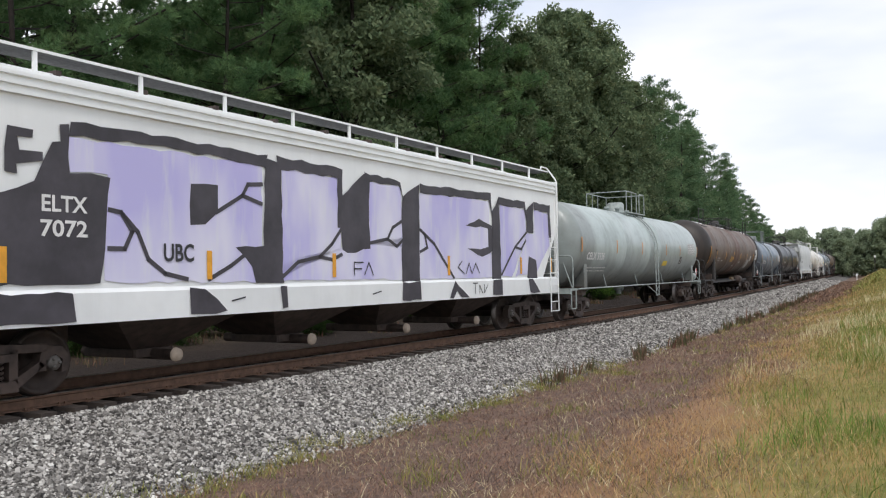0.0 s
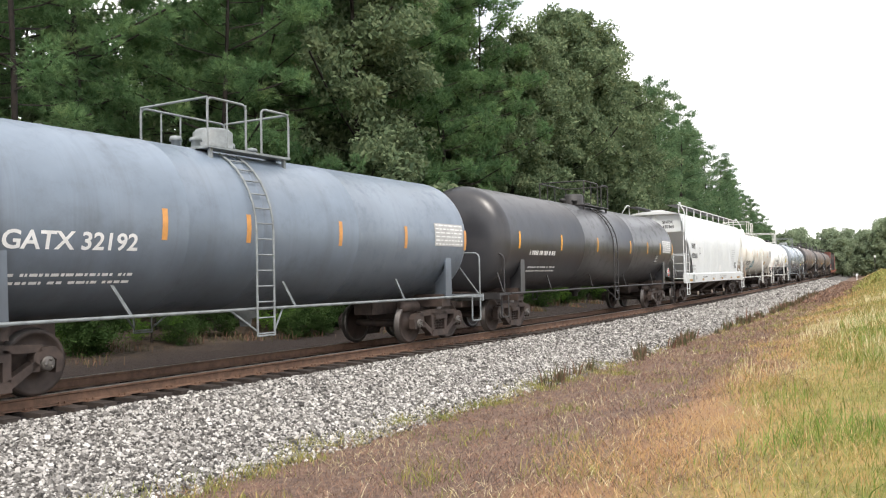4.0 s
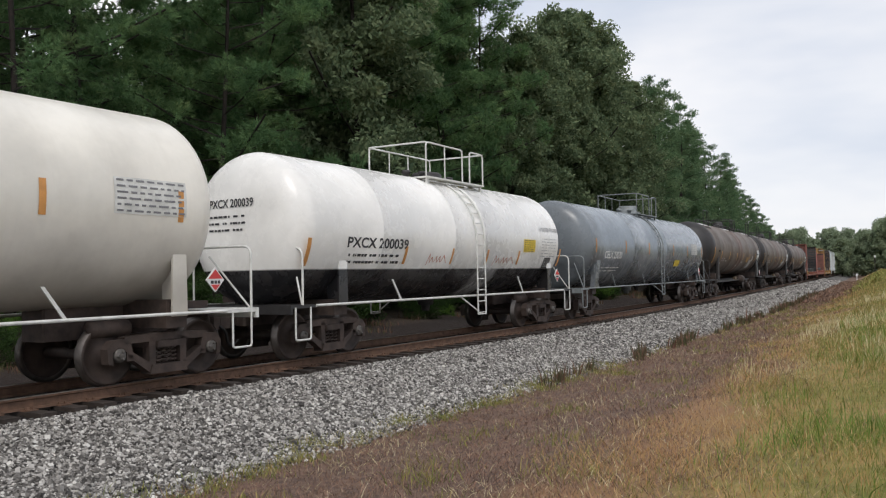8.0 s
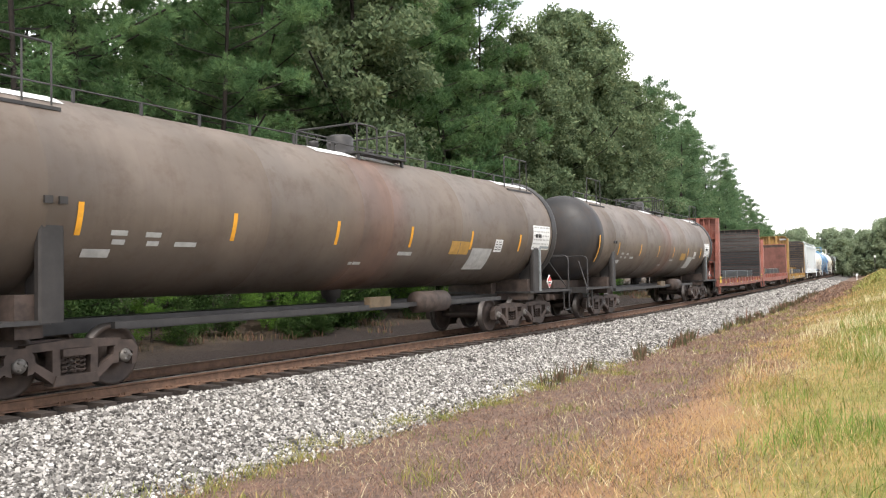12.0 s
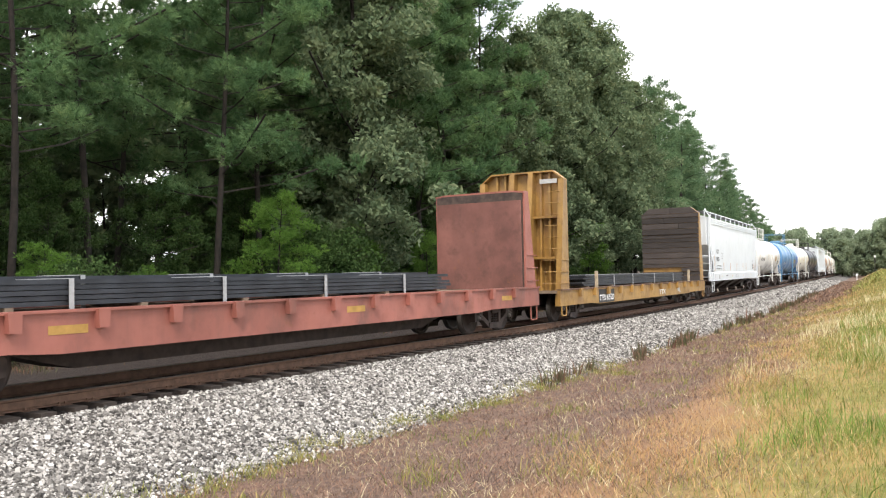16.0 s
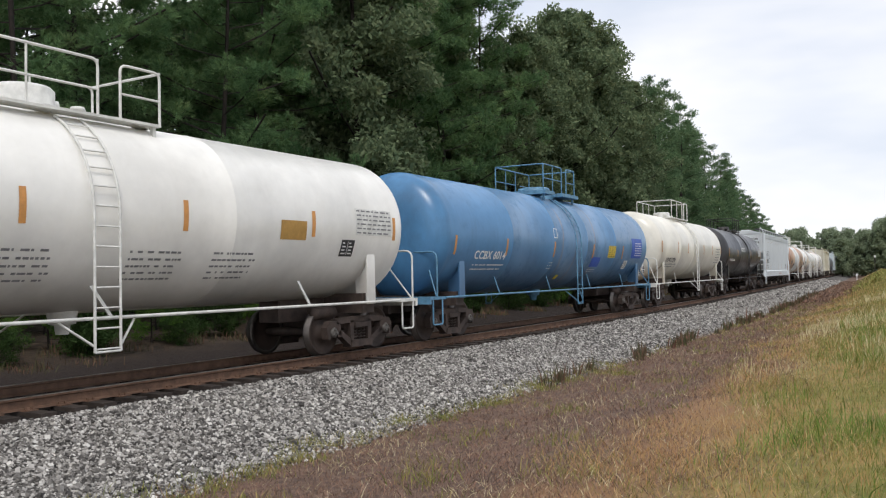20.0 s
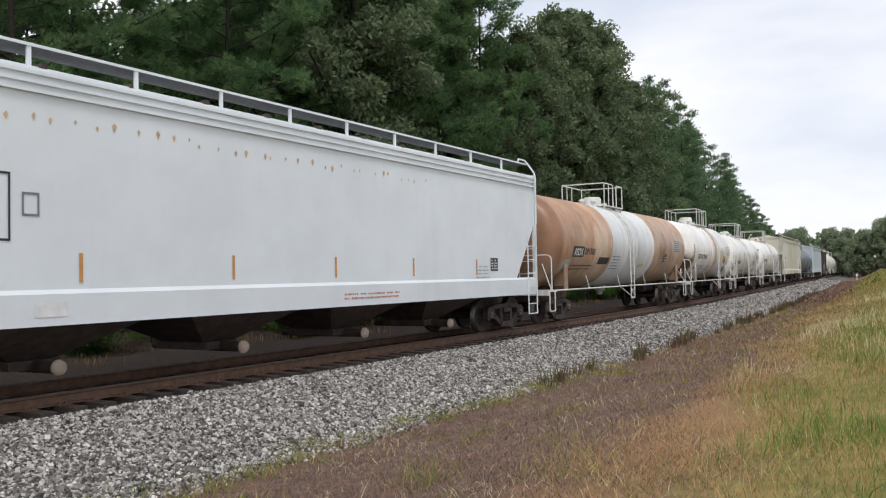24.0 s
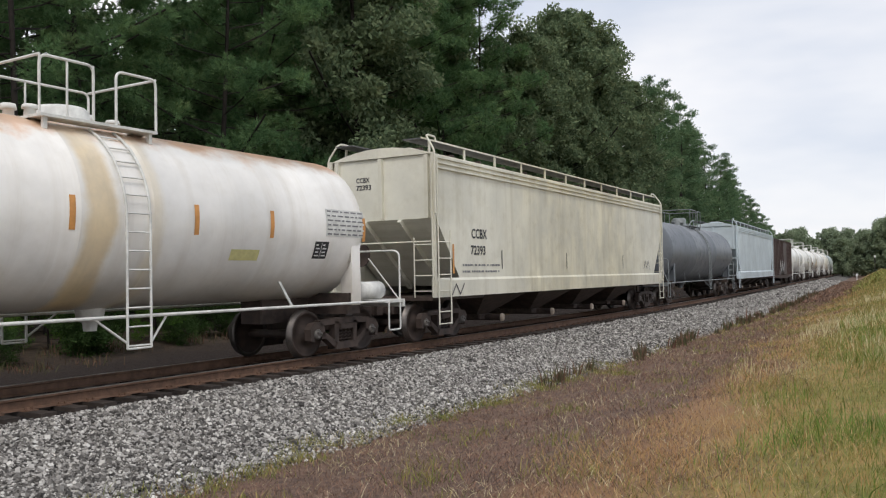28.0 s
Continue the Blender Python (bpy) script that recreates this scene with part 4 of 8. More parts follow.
    if not axles == 3:
        lad = ladder_geo(pts, 0.42, 13)
        lad.tube([(-0.21, pts[0][0], 0.58), (0.21, pts[0][0], 0.58)], 0.018, 6)
        for x in (-0.21, 0.21):
            lad.tube([(x, pts[0][0], 0.66), (x * 3.2, -1.35, 1.05)], 0.018, 6)
        me = lad.mesh("ladder", hand)
        part("ladder", me, None, car, m=pose(ladder_x, 0, 0))
        part("ladder", me, None, car, m=pose(ladder_x, 0, 0, 0, 0, 180))
    # top platform, fence and fittings
    top = zc + r
    xs, xe = fence or (ladder_x - 1.1, ladder_x + 1.5)
    dome_x = xs + 0.5 if axles == 3 else (xs + xe) / 2 - 0.1
    gate = max(xs + 0.9, xe - 0.85)
    pz = top - 0.12
    g = Geo()
    if slab:
        pz = top + 0.03
        g.box(xs - 0.1, ladder_x - 0.24, -0.95, -0.4, pz - 0.06, pz + 0.05).box(ladder_x + 0.4, xe + 0.1, -0.95, -0.4, pz - 0.06, pz + 0.05).box(xs - 0.1, xe + 0.1, -0.4, 0.95, pz - 0.06, pz + 0.048)
    for y in (-0.72, 0.72) if not slab else ():
        g.box(xs, xe, y - 0.16, y + 0.16, pz + 0.03, pz + 0.07)
    g.box(xs, xs + 0.3, -0.6, 0.6, pz + 0.03, pz + 0.07).box(xe - 0.3, xe, -0.6, 0.6, pz + 0.03, pz + 0.07)
    for x in (xs + 0.1, xe - 0.1):
        for y in (-0.8, 0.8):
            g.box(x - 0.03, x + 0.03, y - 0.03, y + 0.03, zc + r * 0.82, pz + 0.05)
    part("top_platform", g, trim if axles == 3 else hand, car)
    zr = pz + 0.05 + rail_h
    for y in (-0.84, 0.84):
        if y < 0:
            g = Geo().tube(bend([(xs, y, pz + 0.5), (xs, y, zr), (gate - 0.3, y, zr), (gate - 0.3, y, pz + 0.05)], 0.12), 0.022, 7)
            g.tube(bend([(gate + 0.1, y, pz + 0.05), (gate + 0.1, y, zr), (xe, y, zr), (xe, y, pz + 0.05)], 0.12), 0.022, 7)
        else:
            g = Geo().tube(bend([(xs, y, pz + 0.05), (xs, y, zr), (xe, y, zr), (xe, y, pz + 0.05)], 0.12), 0.022, 7)
        n = 3
        for k in range(n):
            x = xs + (gate - 0.3 - xs) * k / (n - 1)
            g.tube([(x, y, pz + 0.05), (x, y, zr)], 0.018, 6)
        if double_rail:
            g.tube([(xs, y, pz + 0.45), (gate - 0.3, y, pz + 0.45)], 0.018, 6)
            g.tube([(gate + 0.1, y, pz + 0.45), (xe, y, pz + 0.45)], 0.018, 6)
        part("platform_railing", g, hand, car)
    for x in (xs, xe):
        part("platform_railing", Geo().tube([(x, -0.84, zr), (x, 0.84, zr)], 0.022, 7), hand, car)
    d = Geo().lathe([(top - 0.12, dome[0] + 0.12), (top + 0.04, dome[0] + 0.1), (top + 0.06, dome[0]), (top + dome[1] - 0.06, dome[0]), (top + dome[1], dome[0] - 0.06), (top + dome[1] + 0.02, 0.0)], 24, "z", (dome_x, 0, 0))
    part("manway_dome", d, skin if dome[1] > 0.5 else trim, car)
    for dx, dy, h in ((-0.75, 0.15, 0.22), (-0.7, -0.3, 0.16), (0.62, 0.2, 0.26), (0.75, -0.25, 0.14)):
        part("valve", Geo().lathe([(top - 0.1, 0.09), (top + h * 0.6, 0.08), (top + h * 0.62, 0.12), (top + h, 0.1), (top + h + 0.02, 0.0)], 12, "z", (dome_x + dx, dy, 0)), trim, car)
    part("bottom_outlet", Geo().lathe([(zc - r - 0.34, 0.1), (zc - r - 0.2, 0.12), (zc - r - 0.18, 0.2), (zc - r + 0.05, 0.24)], 16, "z", (0.2, 0, 0)), trim, car)
    if walkway:
        g = Geo()
        for a in np.arange(-se + 0.9, se - 0.9, 1.25):
            g.box(a - 0.02, a + 0.02, -0.52, -0.48, top - 0.12, top + 0.12)
        g.tube([(-se + 0.9, -0.5, top + 0.12), (se - 0.9, -0.5, top + 0.12)], 0.014, 5)
        part("top_walkway_rail", g, trim, car)
        for sgn in (-1, 1):
            x = sgn * (truck_at + 0.1)
            g = Geo().tube(bend([(x - 0.75, -0.85, top - 0.35), (x - 0.75, -0.85, top + 0.62), (x + 0.75, -0.85, top + 0.62)], 0.1), 0.02, 6)
            g.tube([(x + 0.3, -0.85, top - 0.3), (x + 0.3, -0.85, top + 0.62)], 0.016, 5).tube([(x + 0.75, -0.85, top - 0.3), (x + 0.75, -0.85, top + 0.62)], 0.016, 5)
            g.box(x - 0.8, x + 0.8, -1.0, -0.7, top - 0.36, top - 0.31)
            part("end_top_platform", g, trim, car)
            part("white_top_patch", arc_patch(r + 0.012, zc, min(sgn * 6.9, sgn * 9.0), max(sgn * 6.9, sgn * 9.0)), M_WHITE, car)
        part("white_top_patch", arc_patch(r + 0.012, zc, -1.2, 1.7), M_WHITE, car)
    if head_shield:
        part("head_jacket_ring", Geo().lathe([(se - r * dish - 0.1, r + 0.03), (se - r * dish + 0.05, r + 0.075), (se - r * dish + 0.16, r + 0.05), (se - r * dish + 0.18, r - 0.1)], 56, "x", (0, 0, zc)), trim, car)
    return car


# ---- covered hoppers ----
def hopper_car(label, u0, u1, skin, roof_mat=None, cut=1.2, cut_z=3.0, side_y=1.5, top=4.42, sill=(0.98, 1.46), bays=4, round_side=False, truck_at=None, ribs=0, peak=0.24, dark=None, board=None, marks=(1.0, 0.0)):
    half = (u1 - u0) / 2
    MARKS[:] = marks
    truck_at = truck_at or half - 1.15
    car = tagged(new("covered_hopper"), label, "hopper car", "freight cars of the train")
    car["half"], car["truck_at"] = half, truck_at
    MOVING.append((car, (u0 + u1) / 2, truck_at))
    running_gear(car, half, truck_at)
    car["end_inset"] = 0.25 if round_side else 0.08
    z0 = sill[1] - 0.05
    # body: a section drawn from end to end, the ends cut to the slope sheets
    n = 9 if round_side else 3
    zs = [z0 + (top - z0) * k / (n - 1) for k in range(n)]

    def y_at(z):
        if not round_side:
            return side_y - 0.03
        f = (z - z0) / (top - z0)
        return side_y - 0.02 - 0.55 * max(0, f - 0.55) ** 1.8 * 1.6 + 0.02 * math.sin(f * 3)

    def end_at(z):
        if z >= cut_z:
            return half - 0.02
        if round_side:
            f = (cut_z - z) / (cut_z - z0)
            return half - 0.02 - cut * min(1.0, f * 1.25)
        return half - 0.02 - cut * (cut_z - z) / (cut_z - z0)
    zs = sorted(set(zs + [cut_z] + ([z0 + (cut_z - z0) * 0.2] if round_side else [])))
    for y in (-1, 1):
        g = Geo()
        v, f = [], []
        for z in zs:
            e = end_at(z)
            v += [(-e, y * y_at(z), z), (e, y * y_at(z), z)]
        for i in range(len(zs) - 1):
            f.append((2 * i, 2 * i + 1, 2 * i + 3, 2 * i + 2) if y < 0 else (2 * i, 2 * i + 2, 2 * i + 3, 2 * i + 1))
        g.add(v, f, round_side)
        part("side_sheet", g, skin, car)
    # slope sheets and end panels, set in behind the side's edge
    for sgn in (-1, 1):
        e = Geo()
        yy = side_y - 0.06
        xe = sgn * (half - (0.08 if not round_side else 0.25))
        ins = sgn * (half - 0.02 - cut - 0.9)
        e.add([(xe, -yy, cut_z - 0.1), (xe, yy, cut_z - 0.1), (xe, y_at(top) - 0.05, top), (xe, -y_at(top) + 0.05, top)], [(0, 1, 2, 3)])
        e.add([(xe, -yy, cut_z - 0.1), (xe, yy, cut_z - 0.1), (ins, yy * 0.96, z0 - 0.15), (ins, -yy * 0.96, z0 - 0.15)], [(0, 3, 2, 1)])
        part("end_sheet", e, skin, car)
        for y in (-1.28, 0.0, 1.28):
            part("end_post", Geo().box(xe - (0.02 if sgn > 0 else 0.1), xe + (0.1 if sgn > 0 else 0.02), y - 0.05, y + 0.05, cut_z - 0.1, top - 0.02), skin, car)
        for y in (-0.5, 0.5):
            # stiffeners down the slope sheet
            a, b = Vector((xe, y, cut_z - 0.1)), Vector((ins, y * 0.96, z0 - 0.15))
            d = Vector((0.0, 0.045, 0.0))
            up = Vector((sgn * 0.1, 0, -0.07))
            part("slope_rib", Geo().add([tuple(p) for p in (a - d, a + d, b + d, b - d, a - d + up, a + d + up, b + d + up, b - d + up)], [(0, 1, 2, 3), (4, 7, 6, 5), (0, 3, 7, 4), (1, 5, 6, 2), (0, 4, 5, 1), (3, 2, 6, 7)]), skin, car)
        part("shear_plate", Geo().box(min(sgn * half, sgn * (half - 2.6)), max(sgn * half, sgn * (half - 2.6)), -1.4, 1.4, 0.98, 1.06), dark or M_STEEL, car)
        part("draft_sill", Geo().box(min(sgn * half, sgn * (half - 3.2)), max(sgn * half, sgn * (half - 3.2)), -0.3, 0.3, 0.66, 0.98, 0.03), M_STEEL, car)
        for y in (-1, 1):
            x0, x1 = sgn * (half - 0.05), sgn * (half + 0.02)
            part("corner_post", Geo().box(min(x0, x1), max(x0, x1), min(y * (side_y - 0.07), y * side_y), max(y * (side_y - 0.07), y * side_y), sill[0], top + 0.02 if not round_side else 2.4), skin, car)
            lad = Geo()
            for x in (sgn * (half - 0.05), sgn * (half - 0.62)):
                lad.tube([(x, y * (side_y + 0.05), 0.42), (x, y * (side_y + 0.05), (2.62 if abs(x) < half - 0.3 else top - 0.1))], 0.018, 6)
            for z in (0.44, 0.72, 1.2, 1.58, 1.96, 2.34):
                lad.tube([(sgn * (half - 0.05), y * (side_y + 0.05), z), (sgn * (half - 0.62), y * (side_y + 0.05), z)], 0.015, 5)
            part("side_ladder", lad, skin, car)
            lad = Geo()
            xx = sgn * (half + 0.05)
            for q in (side_y - 0.05, side_y - 0.55):
                lad.tube([(xx, y * q, 1.05), (xx, y * q, top - 0.2 if q > 1.2 else 2.45)], 0.018, 6)
            for k in range(4):
                lad.tube([(xx, y * (side_y - 0.05), 1.2 + 0.36 * k), (xx, y * (side_y - 0.55), 1.2 + 0.36 * k)], 0.015, 5)
            part("end_ladder", lad, skin, car)
        part("end_rail", Geo().tube([(sgn * (half + 0.04), -1.4, 2.35), (sgn * (half + 0.04), 1.4, 2.35)], 0.02, 6), skin, car)
    part("hand_brake", Geo().lathe([(-half + 0.16, 0.3), (-half + 0.2, 0.3)], 20, "x", (0, 0.75, 2.1)), M_STEEL, car)
    part("air_reservoir", Geo().lathe([(half - 1.1, 0.0), (half - 1.07, 0.2), (half - 0.3, 0.2), (half - 0.27, 0.0)], 16, "x", (0, -0.8, 1.75)), M_STEEL, car)
    for y in (-1, 1):
        g = Geo().prism([(y * (side_y - 0.12), sill[0]), (y * (side_y + 0.0), sill[0]), (y * (side_y + 0.01), sill[1] - 0.06), (y * (side_y - 0.03), sill[1]), (y * (side_y - 0.12), sill[1])], -half + 0.01, half - 0.01, "x")
        part("side_sill", g, skin, car)
        if not round_side:
            for k, (dz, w) in enumerate(((0.0, 0.05), (0.13, 0.04), (0.25, 0.04))):
                g = Geo().box(-half + 0.02, half - 0.02, min(y * (side_y - 0.03), y * (side_y + 0.025)), max(y * (side_y - 0.03), y * (side_y + 0.025)), top - 0.05 - dz - w, top - 0.05 - dz)
                part("top_chord", g, skin, car)
        for k in range(ribs):
            x = -half + cut + 0.8 + (2 * half - 2 * cut - 1.6) * k / max(1, ribs - 1)
            part("side_seam", Geo().add([(x + dx, y * (y_at(z) + lift), z) for z in zs for dx, lift in ((-0.02, 0.0), (0.0, 0.012), (0.02, 0.0))],
                 [(3 * i + j, 3 * i + j + 1, 3 * i + j + 4, 3 * i + j + 3) for i in range(len(zs) - 1) for j in range(2)]), skin, car)
    # roof with hatches and a running board on brackets
    ye = y_at(top)
    g = Geo()
    m = 8
    v = []
    for x in (-half + 0.02, half - 0.02):
        for k in range(m + 1):
            y = -ye + 2 * ye * k / m
            v.append((x, y, top + peak * (1 - (y / ye) ** 2)))
    f = [(k, k + 1, m + 2 + k, m + 1 + k) for k in range(m)]
    g.add(v, f, True)
    g.add(v[:m + 1], [tuple(range(m + 1))]).add(v[m + 1:], [tuple(range(m, -1, -1))])
    part("roof", g, roof_mat or skin, car)
    part("hatch_trough", Geo().box(-half + 0.9, half - 0.9, -0.3, 0.3, top + peak - 0.04, top + peak + 0.1, 0.03), roof_mat or skin, car)
    for k in range(int(half * 2 // 1.6)):
        x = -half + 1.4 + 1.6 * k
        if x < half - 1.2:
            part("hatch_clamp", Geo().box(x - 0.05, x + 0.05, -0.36, 0.36, top + peak + 0.08, top + peak + 0.15), M_STEEL, car)
    zw = board or top + peak + 0.10
    for y in (-1, 1):
        a, b = min(y * 0.72, y * 1.22), max(y * 0.72, y * 1.22)
        g = Geo().box(-half - 0.1, half + 0.1, a, b, zw, zw + 0.03)
        part("running_board", g, M_GALV, car)
        g = Geo()
        g.box(-half - 0.1, half + 0.1, y * 1.22 - 0.012, y * 1.22 + 0.012, zw + 0.005, zw + 0.045)
        part("running_board_edge", g, skin, car)
        for k in range(int(half * 2 // 1.75) + 1):
            x = -half + 0.3 + 1.75 * k
            if x < half:
                part("running_board_bracket", Geo().box(x - 0.03, x + 0.03, y * 1.2 - 0.02, y * 1.2 + 0.02, top + 0.03, zw + 0.03), skin, car)
        for sgn in (-1, 1):
            g = Geo().tube(bend([(sgn * (half + 0.02), y * (side_y + 0.03), 3.0), (sgn * (half + 0.02), y * (side_y + 0.03), top + 0.05), (sgn * (half - 0.05), y * 1.25, zw + 0.12), (sgn * (half - 0.5), y * 1.25, zw + 0.12), (sgn * (half - 0.5), y * 1.25, zw)], 0.12), 0.025, 6)
            part("roof_grab_rail", g, skin, car)
    # discharge bays
    for k in range(bays):
        span = 2 * (truck_at - 1.35)
        c = -span / 2 + span * (k + 0.5) / bays
        w = span / bays * 0.4
        g = Geo()
        a, b = sill[0] + 0.05, 0.46
        v = [(c - w, -1.36, a), (c + w, -1.36, a), (c + w, 1.36, a), (c - w, 1.36, a), (c - 0.34, -0.5, b), (c + 0.34, -0.5, b), (c + 0.34, 0.5, b), (c - 0.34, 0.5, b)]
        g.add(v, [(0, 1, 5, 4), (1, 2, 6, 5), (2, 3, 7, 6), (3, 0, 4, 7), (4, 5, 6, 7)])
        bay = part("hopper_bay", g, dark or M_STEEL, car)
        part("outlet_gate", Geo().box(c - 0.4, c + 0.4, -0.62, 0.62, 0.34, 0.47, 0.03).tube([(c, -1.12, 0.38), (c, 1.12, 0.38)], 0.09, 12), M_STEEL, bay)
        part("outlet_cap", Geo().lathe([(-1.16, 0.0), (-1.16, 0.1), (-1.1, 0.115)], 14, "y", (c, 0, 0.38)), M_CAP2, bay)
    return car


M_GALV = simple("galvanised_grating", (0.12, 0.12, 0.12), 0.6, 0.3, 14.0, 0.4)
M_CAP2 = simple("pale_outlet_cap", (0.4, 0.32, 0.25), 0.7, 0.2)
M_BRACKET = simple("dark_grey_bracket_paint", (0.026, 0.023, 0.022), 0.6, 0.3, 4.0)


def plank_material(name, base, seed):
    """Rough sawn boards: grain along the board, each board its own tone, with dark stains."""
    m, nt, bsdf = node_material(name)
    oi = nt.nodes.new("ShaderNodeObjectInfo")
    fibre = grain(nt, 5.0, stretch=(1, 0.35, 6), detail=8, rough=0.7, lo=0.3, hi=0.7, shift=(seed, 0, 0))
    tone = calc(nt, "ADD", calc(nt, "MULTIPLY", oi.outputs["Random"], 0.45), calc(nt, "MULTIPLY", fibre, 0.5))
    col = tint(nt, tuple(c * 0.2 for c in base), tuple(c * 2.3 for c in base), tone)
    col = tint(nt, col, (0.035, 0.03, 0.028), calc(nt, "MULTIPLY", grain(nt, 1.4, stretch=(1, 0.6, 1.6), detail=6, lo=0.5, hi=0.72, shift=(0, seed, 0)), 0.7))
    nt.links.new(col, bsdf.inputs["Base Color"])
    bsdf.inputs["Roughness"].default_value = 0.85
    relief(nt, bsdf, fibre, 0.5, 0.01)
    return m


M_WOOD = plank_material("weathered_grey_planks", (0.072, 0.065, 0.063), 1.0)
M_CHAR = plank_material("charred_black_planks", (0.025, 0.023, 0.024), 2.0)
M_BROWNWOOD = plank_material("weathered_brown_planks", (0.042, 0.034, 0.031), 3.0)
M_STAKE = simple("pale_timber_stake", (0.42, 0.34, 0.24), 0.8, 0.25, 6.0)
M_DECK = simple("worn_deck_timber", (0.19, 0.14, 0.1), 0.85, 0.3, 5.0)
M_LOAD = simple("dark_steel_plate", (0.035, 0.04, 0.048), 0.5, 0.35, 2.0, 0.4)
M_STRAP = simple("galvanised_strap", (0.42, 0.43, 0.44), 0.4, 0.15, 9.0, 0.6)


# ---- bulkhead flat cars ----
def flat_car(label, u0, u1, skin, bulk_top=4.5, front="steel", rear="planks", deck=1.0, belly=0.42, load=(), chamfer=0.3, thick=0.85, rear_top=None, width=1.48, wood=(), sheet_mat=None, plank_top=0.0, hole=None, plate_mat=None, lip_mat=None, marks=(1.0, 0.0)):
    half = (u1 - u0) / 2
    MARKS[:] = marks
    truck_at = half - 2.1
    car = tagged(new("bulkhead_flat_car"), label, "flat car", "freight cars of the train")
    car["half"], car["truck_at"] = half, truck_at
    MOVING.append((car, (u0 + u1) / 2, truck_at))
    running_gear(car, half, truck_at)
    part("deck", Geo().box(-half, half, -1.4, 1.4, deck - 0.06, deck + 0.02), M_DECK, car)
    for y in (-1, 1):
        a, b = min(y * 1.38, y * width), max(y * 1.38, y * width)
        ring = [(-half, belly + 0.05), (-truck_at + 0.9, belly + 0.05), (-truck_at + 1.6, belly), (truck_at - 1.6, belly), (truck_at - 0.9, belly + 0.05), (half, belly + 0.05), (half, deck + 0.03), (-half, deck + 0.03)]
        sill = part("side_sill", Geo().prism(ring, a, b, "y"), skin, car)
        part("sill_lip", Geo().box(-half, half, min(y * 1.36, y * (width + 0.05)), max(y * 1.36, y * (width + 0.05)), deck + 0.03, deck + 0.07), lip_mat or skin, car)
        n = 13
        for k in range(n):
            x = -half + 1.7 + (2 * half - 3.4) * k / (n - 1)
            part("stake_pocket", Geo().prism([(x - 0.1, deck + 0.06), (x + 0.1, deck + 0.06), (x + 0.08, deck - 0.2), (x - 0.08, deck - 0.2)], min(y * width, y * (width + 0.11)), max(y * width, y * (width + 0.11)), "y"), skin, car)
    part("centre_sill", Geo().box(-half, half, -0.35, 0.35, 0.55, deck - 0.06).prism([(-truck_at + 1.5, 0.56), (-truck_at + 2.6, 0.27), (truck_at - 2.6, 0.27), (truck_at - 1.5, 0.56)], -0.4, 0.4, "y"), M_STEEL, car)
    for k in range(7):
        x = -truck_at + 2 + (2 * truck_at - 4) * k / 6
        part("cross_bearer", Geo().box(x - 0.07, x + 0.07, -1.38, 1.38, belly + 0.1, deck - 0.06), M_STEEL, car)
    for sgn, kind in ((-1, front), (1, rear)):
        top = bulk_top if sgn < 0 or not rear_top else rear_top
        ends, inner = sgn * half, sgn * (half - thick)
        w = 1.42
        c = chamfer

        def depth(z):
            """The frame is deep at the foot and thin at the top."""
            return thick * (1 - 0.68 * (z - deck) / (top - deck))
        face = inner
        ring = [(-w, deck + 0.02), (w, deck + 0.02), (w, top - c), (w - 0.35, top), (-w + 0.35, top), (-w, top - c)]
        part("bulkhead_sheet", Geo().prism([(y * 0.985, min(z, top - 0.06)) for y, z in ring], min(face, face + sgn * 0.05), max(face, face + sgn * 0.05), "x"), sheet_mat or skin, car)
        for i, y in enumerate((-w + 0.05, -w + 0.5, -w + 0.8, -0.32, 0.32, w - 0.8, w - 0.5, w - 0.05)):
            edge, slim = i in (0, 7), i in (1, 2, 5, 6)
            t = 0.09 if edge else 0.035 if slim else 0.085
            deep = 0.35 if slim else 0.92
            zt = top - (c if edge else 0.02)
            z_low = belly + 0.05 if edge else deck
            ring = [(face + sgn * 0.05, z_low), (face + sgn * (thick * deep), z_low), (face + sgn * depth(zt) * (0.6 if slim else 1.0), zt), (face + sgn * 0.05, zt)]
            part("bulkhead_post", Geo().prism(ring if sgn > 0 else ring[::-1], y - t, y + t, "y"), skin, car)
        for z in (deck + 1.05, deck + 2.35):
            if z < top - 0.2:
                part("bulkhead_brace", Geo().box(min(face + sgn * 0.05, face + sgn * depth(z) * 0.6), max(face + sgn * 0.05, face + sgn * depth(z) * 0.6), -w + 0.1, w - 0.1, z - 0.035, z + 0.035), skin, car)
        part("bulkhead_cap", Geo().box(min(face, face + sgn * depth(top)), max(face, face + sgn * depth(top)), -w + 0.35, w - 0.35, top - 0.06, top - 0.01), skin, car)
        for y in (-1, 1):
            yy = y * (w + 0.03)
            g = Geo().prism([(y * (w - 0.35), top - 0.06), (y * (w - 0.35), top - 0.01), (yy, top - c - 0.01), (yy, top - c - 0.06)], min(face, face + sgn * depth(top)), max(face, face + sgn * depth(top)), "x")
            part("bulkhead_cap", g, skin, car)
        for k in range(9):
            z = deck + 0.25 + 0.36 * k
            if z < top - 0.4:
                x = face + sgn * (depth(z) + 0.05)
                part("grab_iron", Geo().tube([(x, -w + 0.05, z), (x, -w + 0.5, z)], 0.014, 5), skin, car)
                if z < deck + 1.2:
                    part("grab_iron", Geo().tube([(face + sgn * 0.1, -w - 0.06, z), (x, -w - 0.06, z)], 0.014, 5), skin, car)
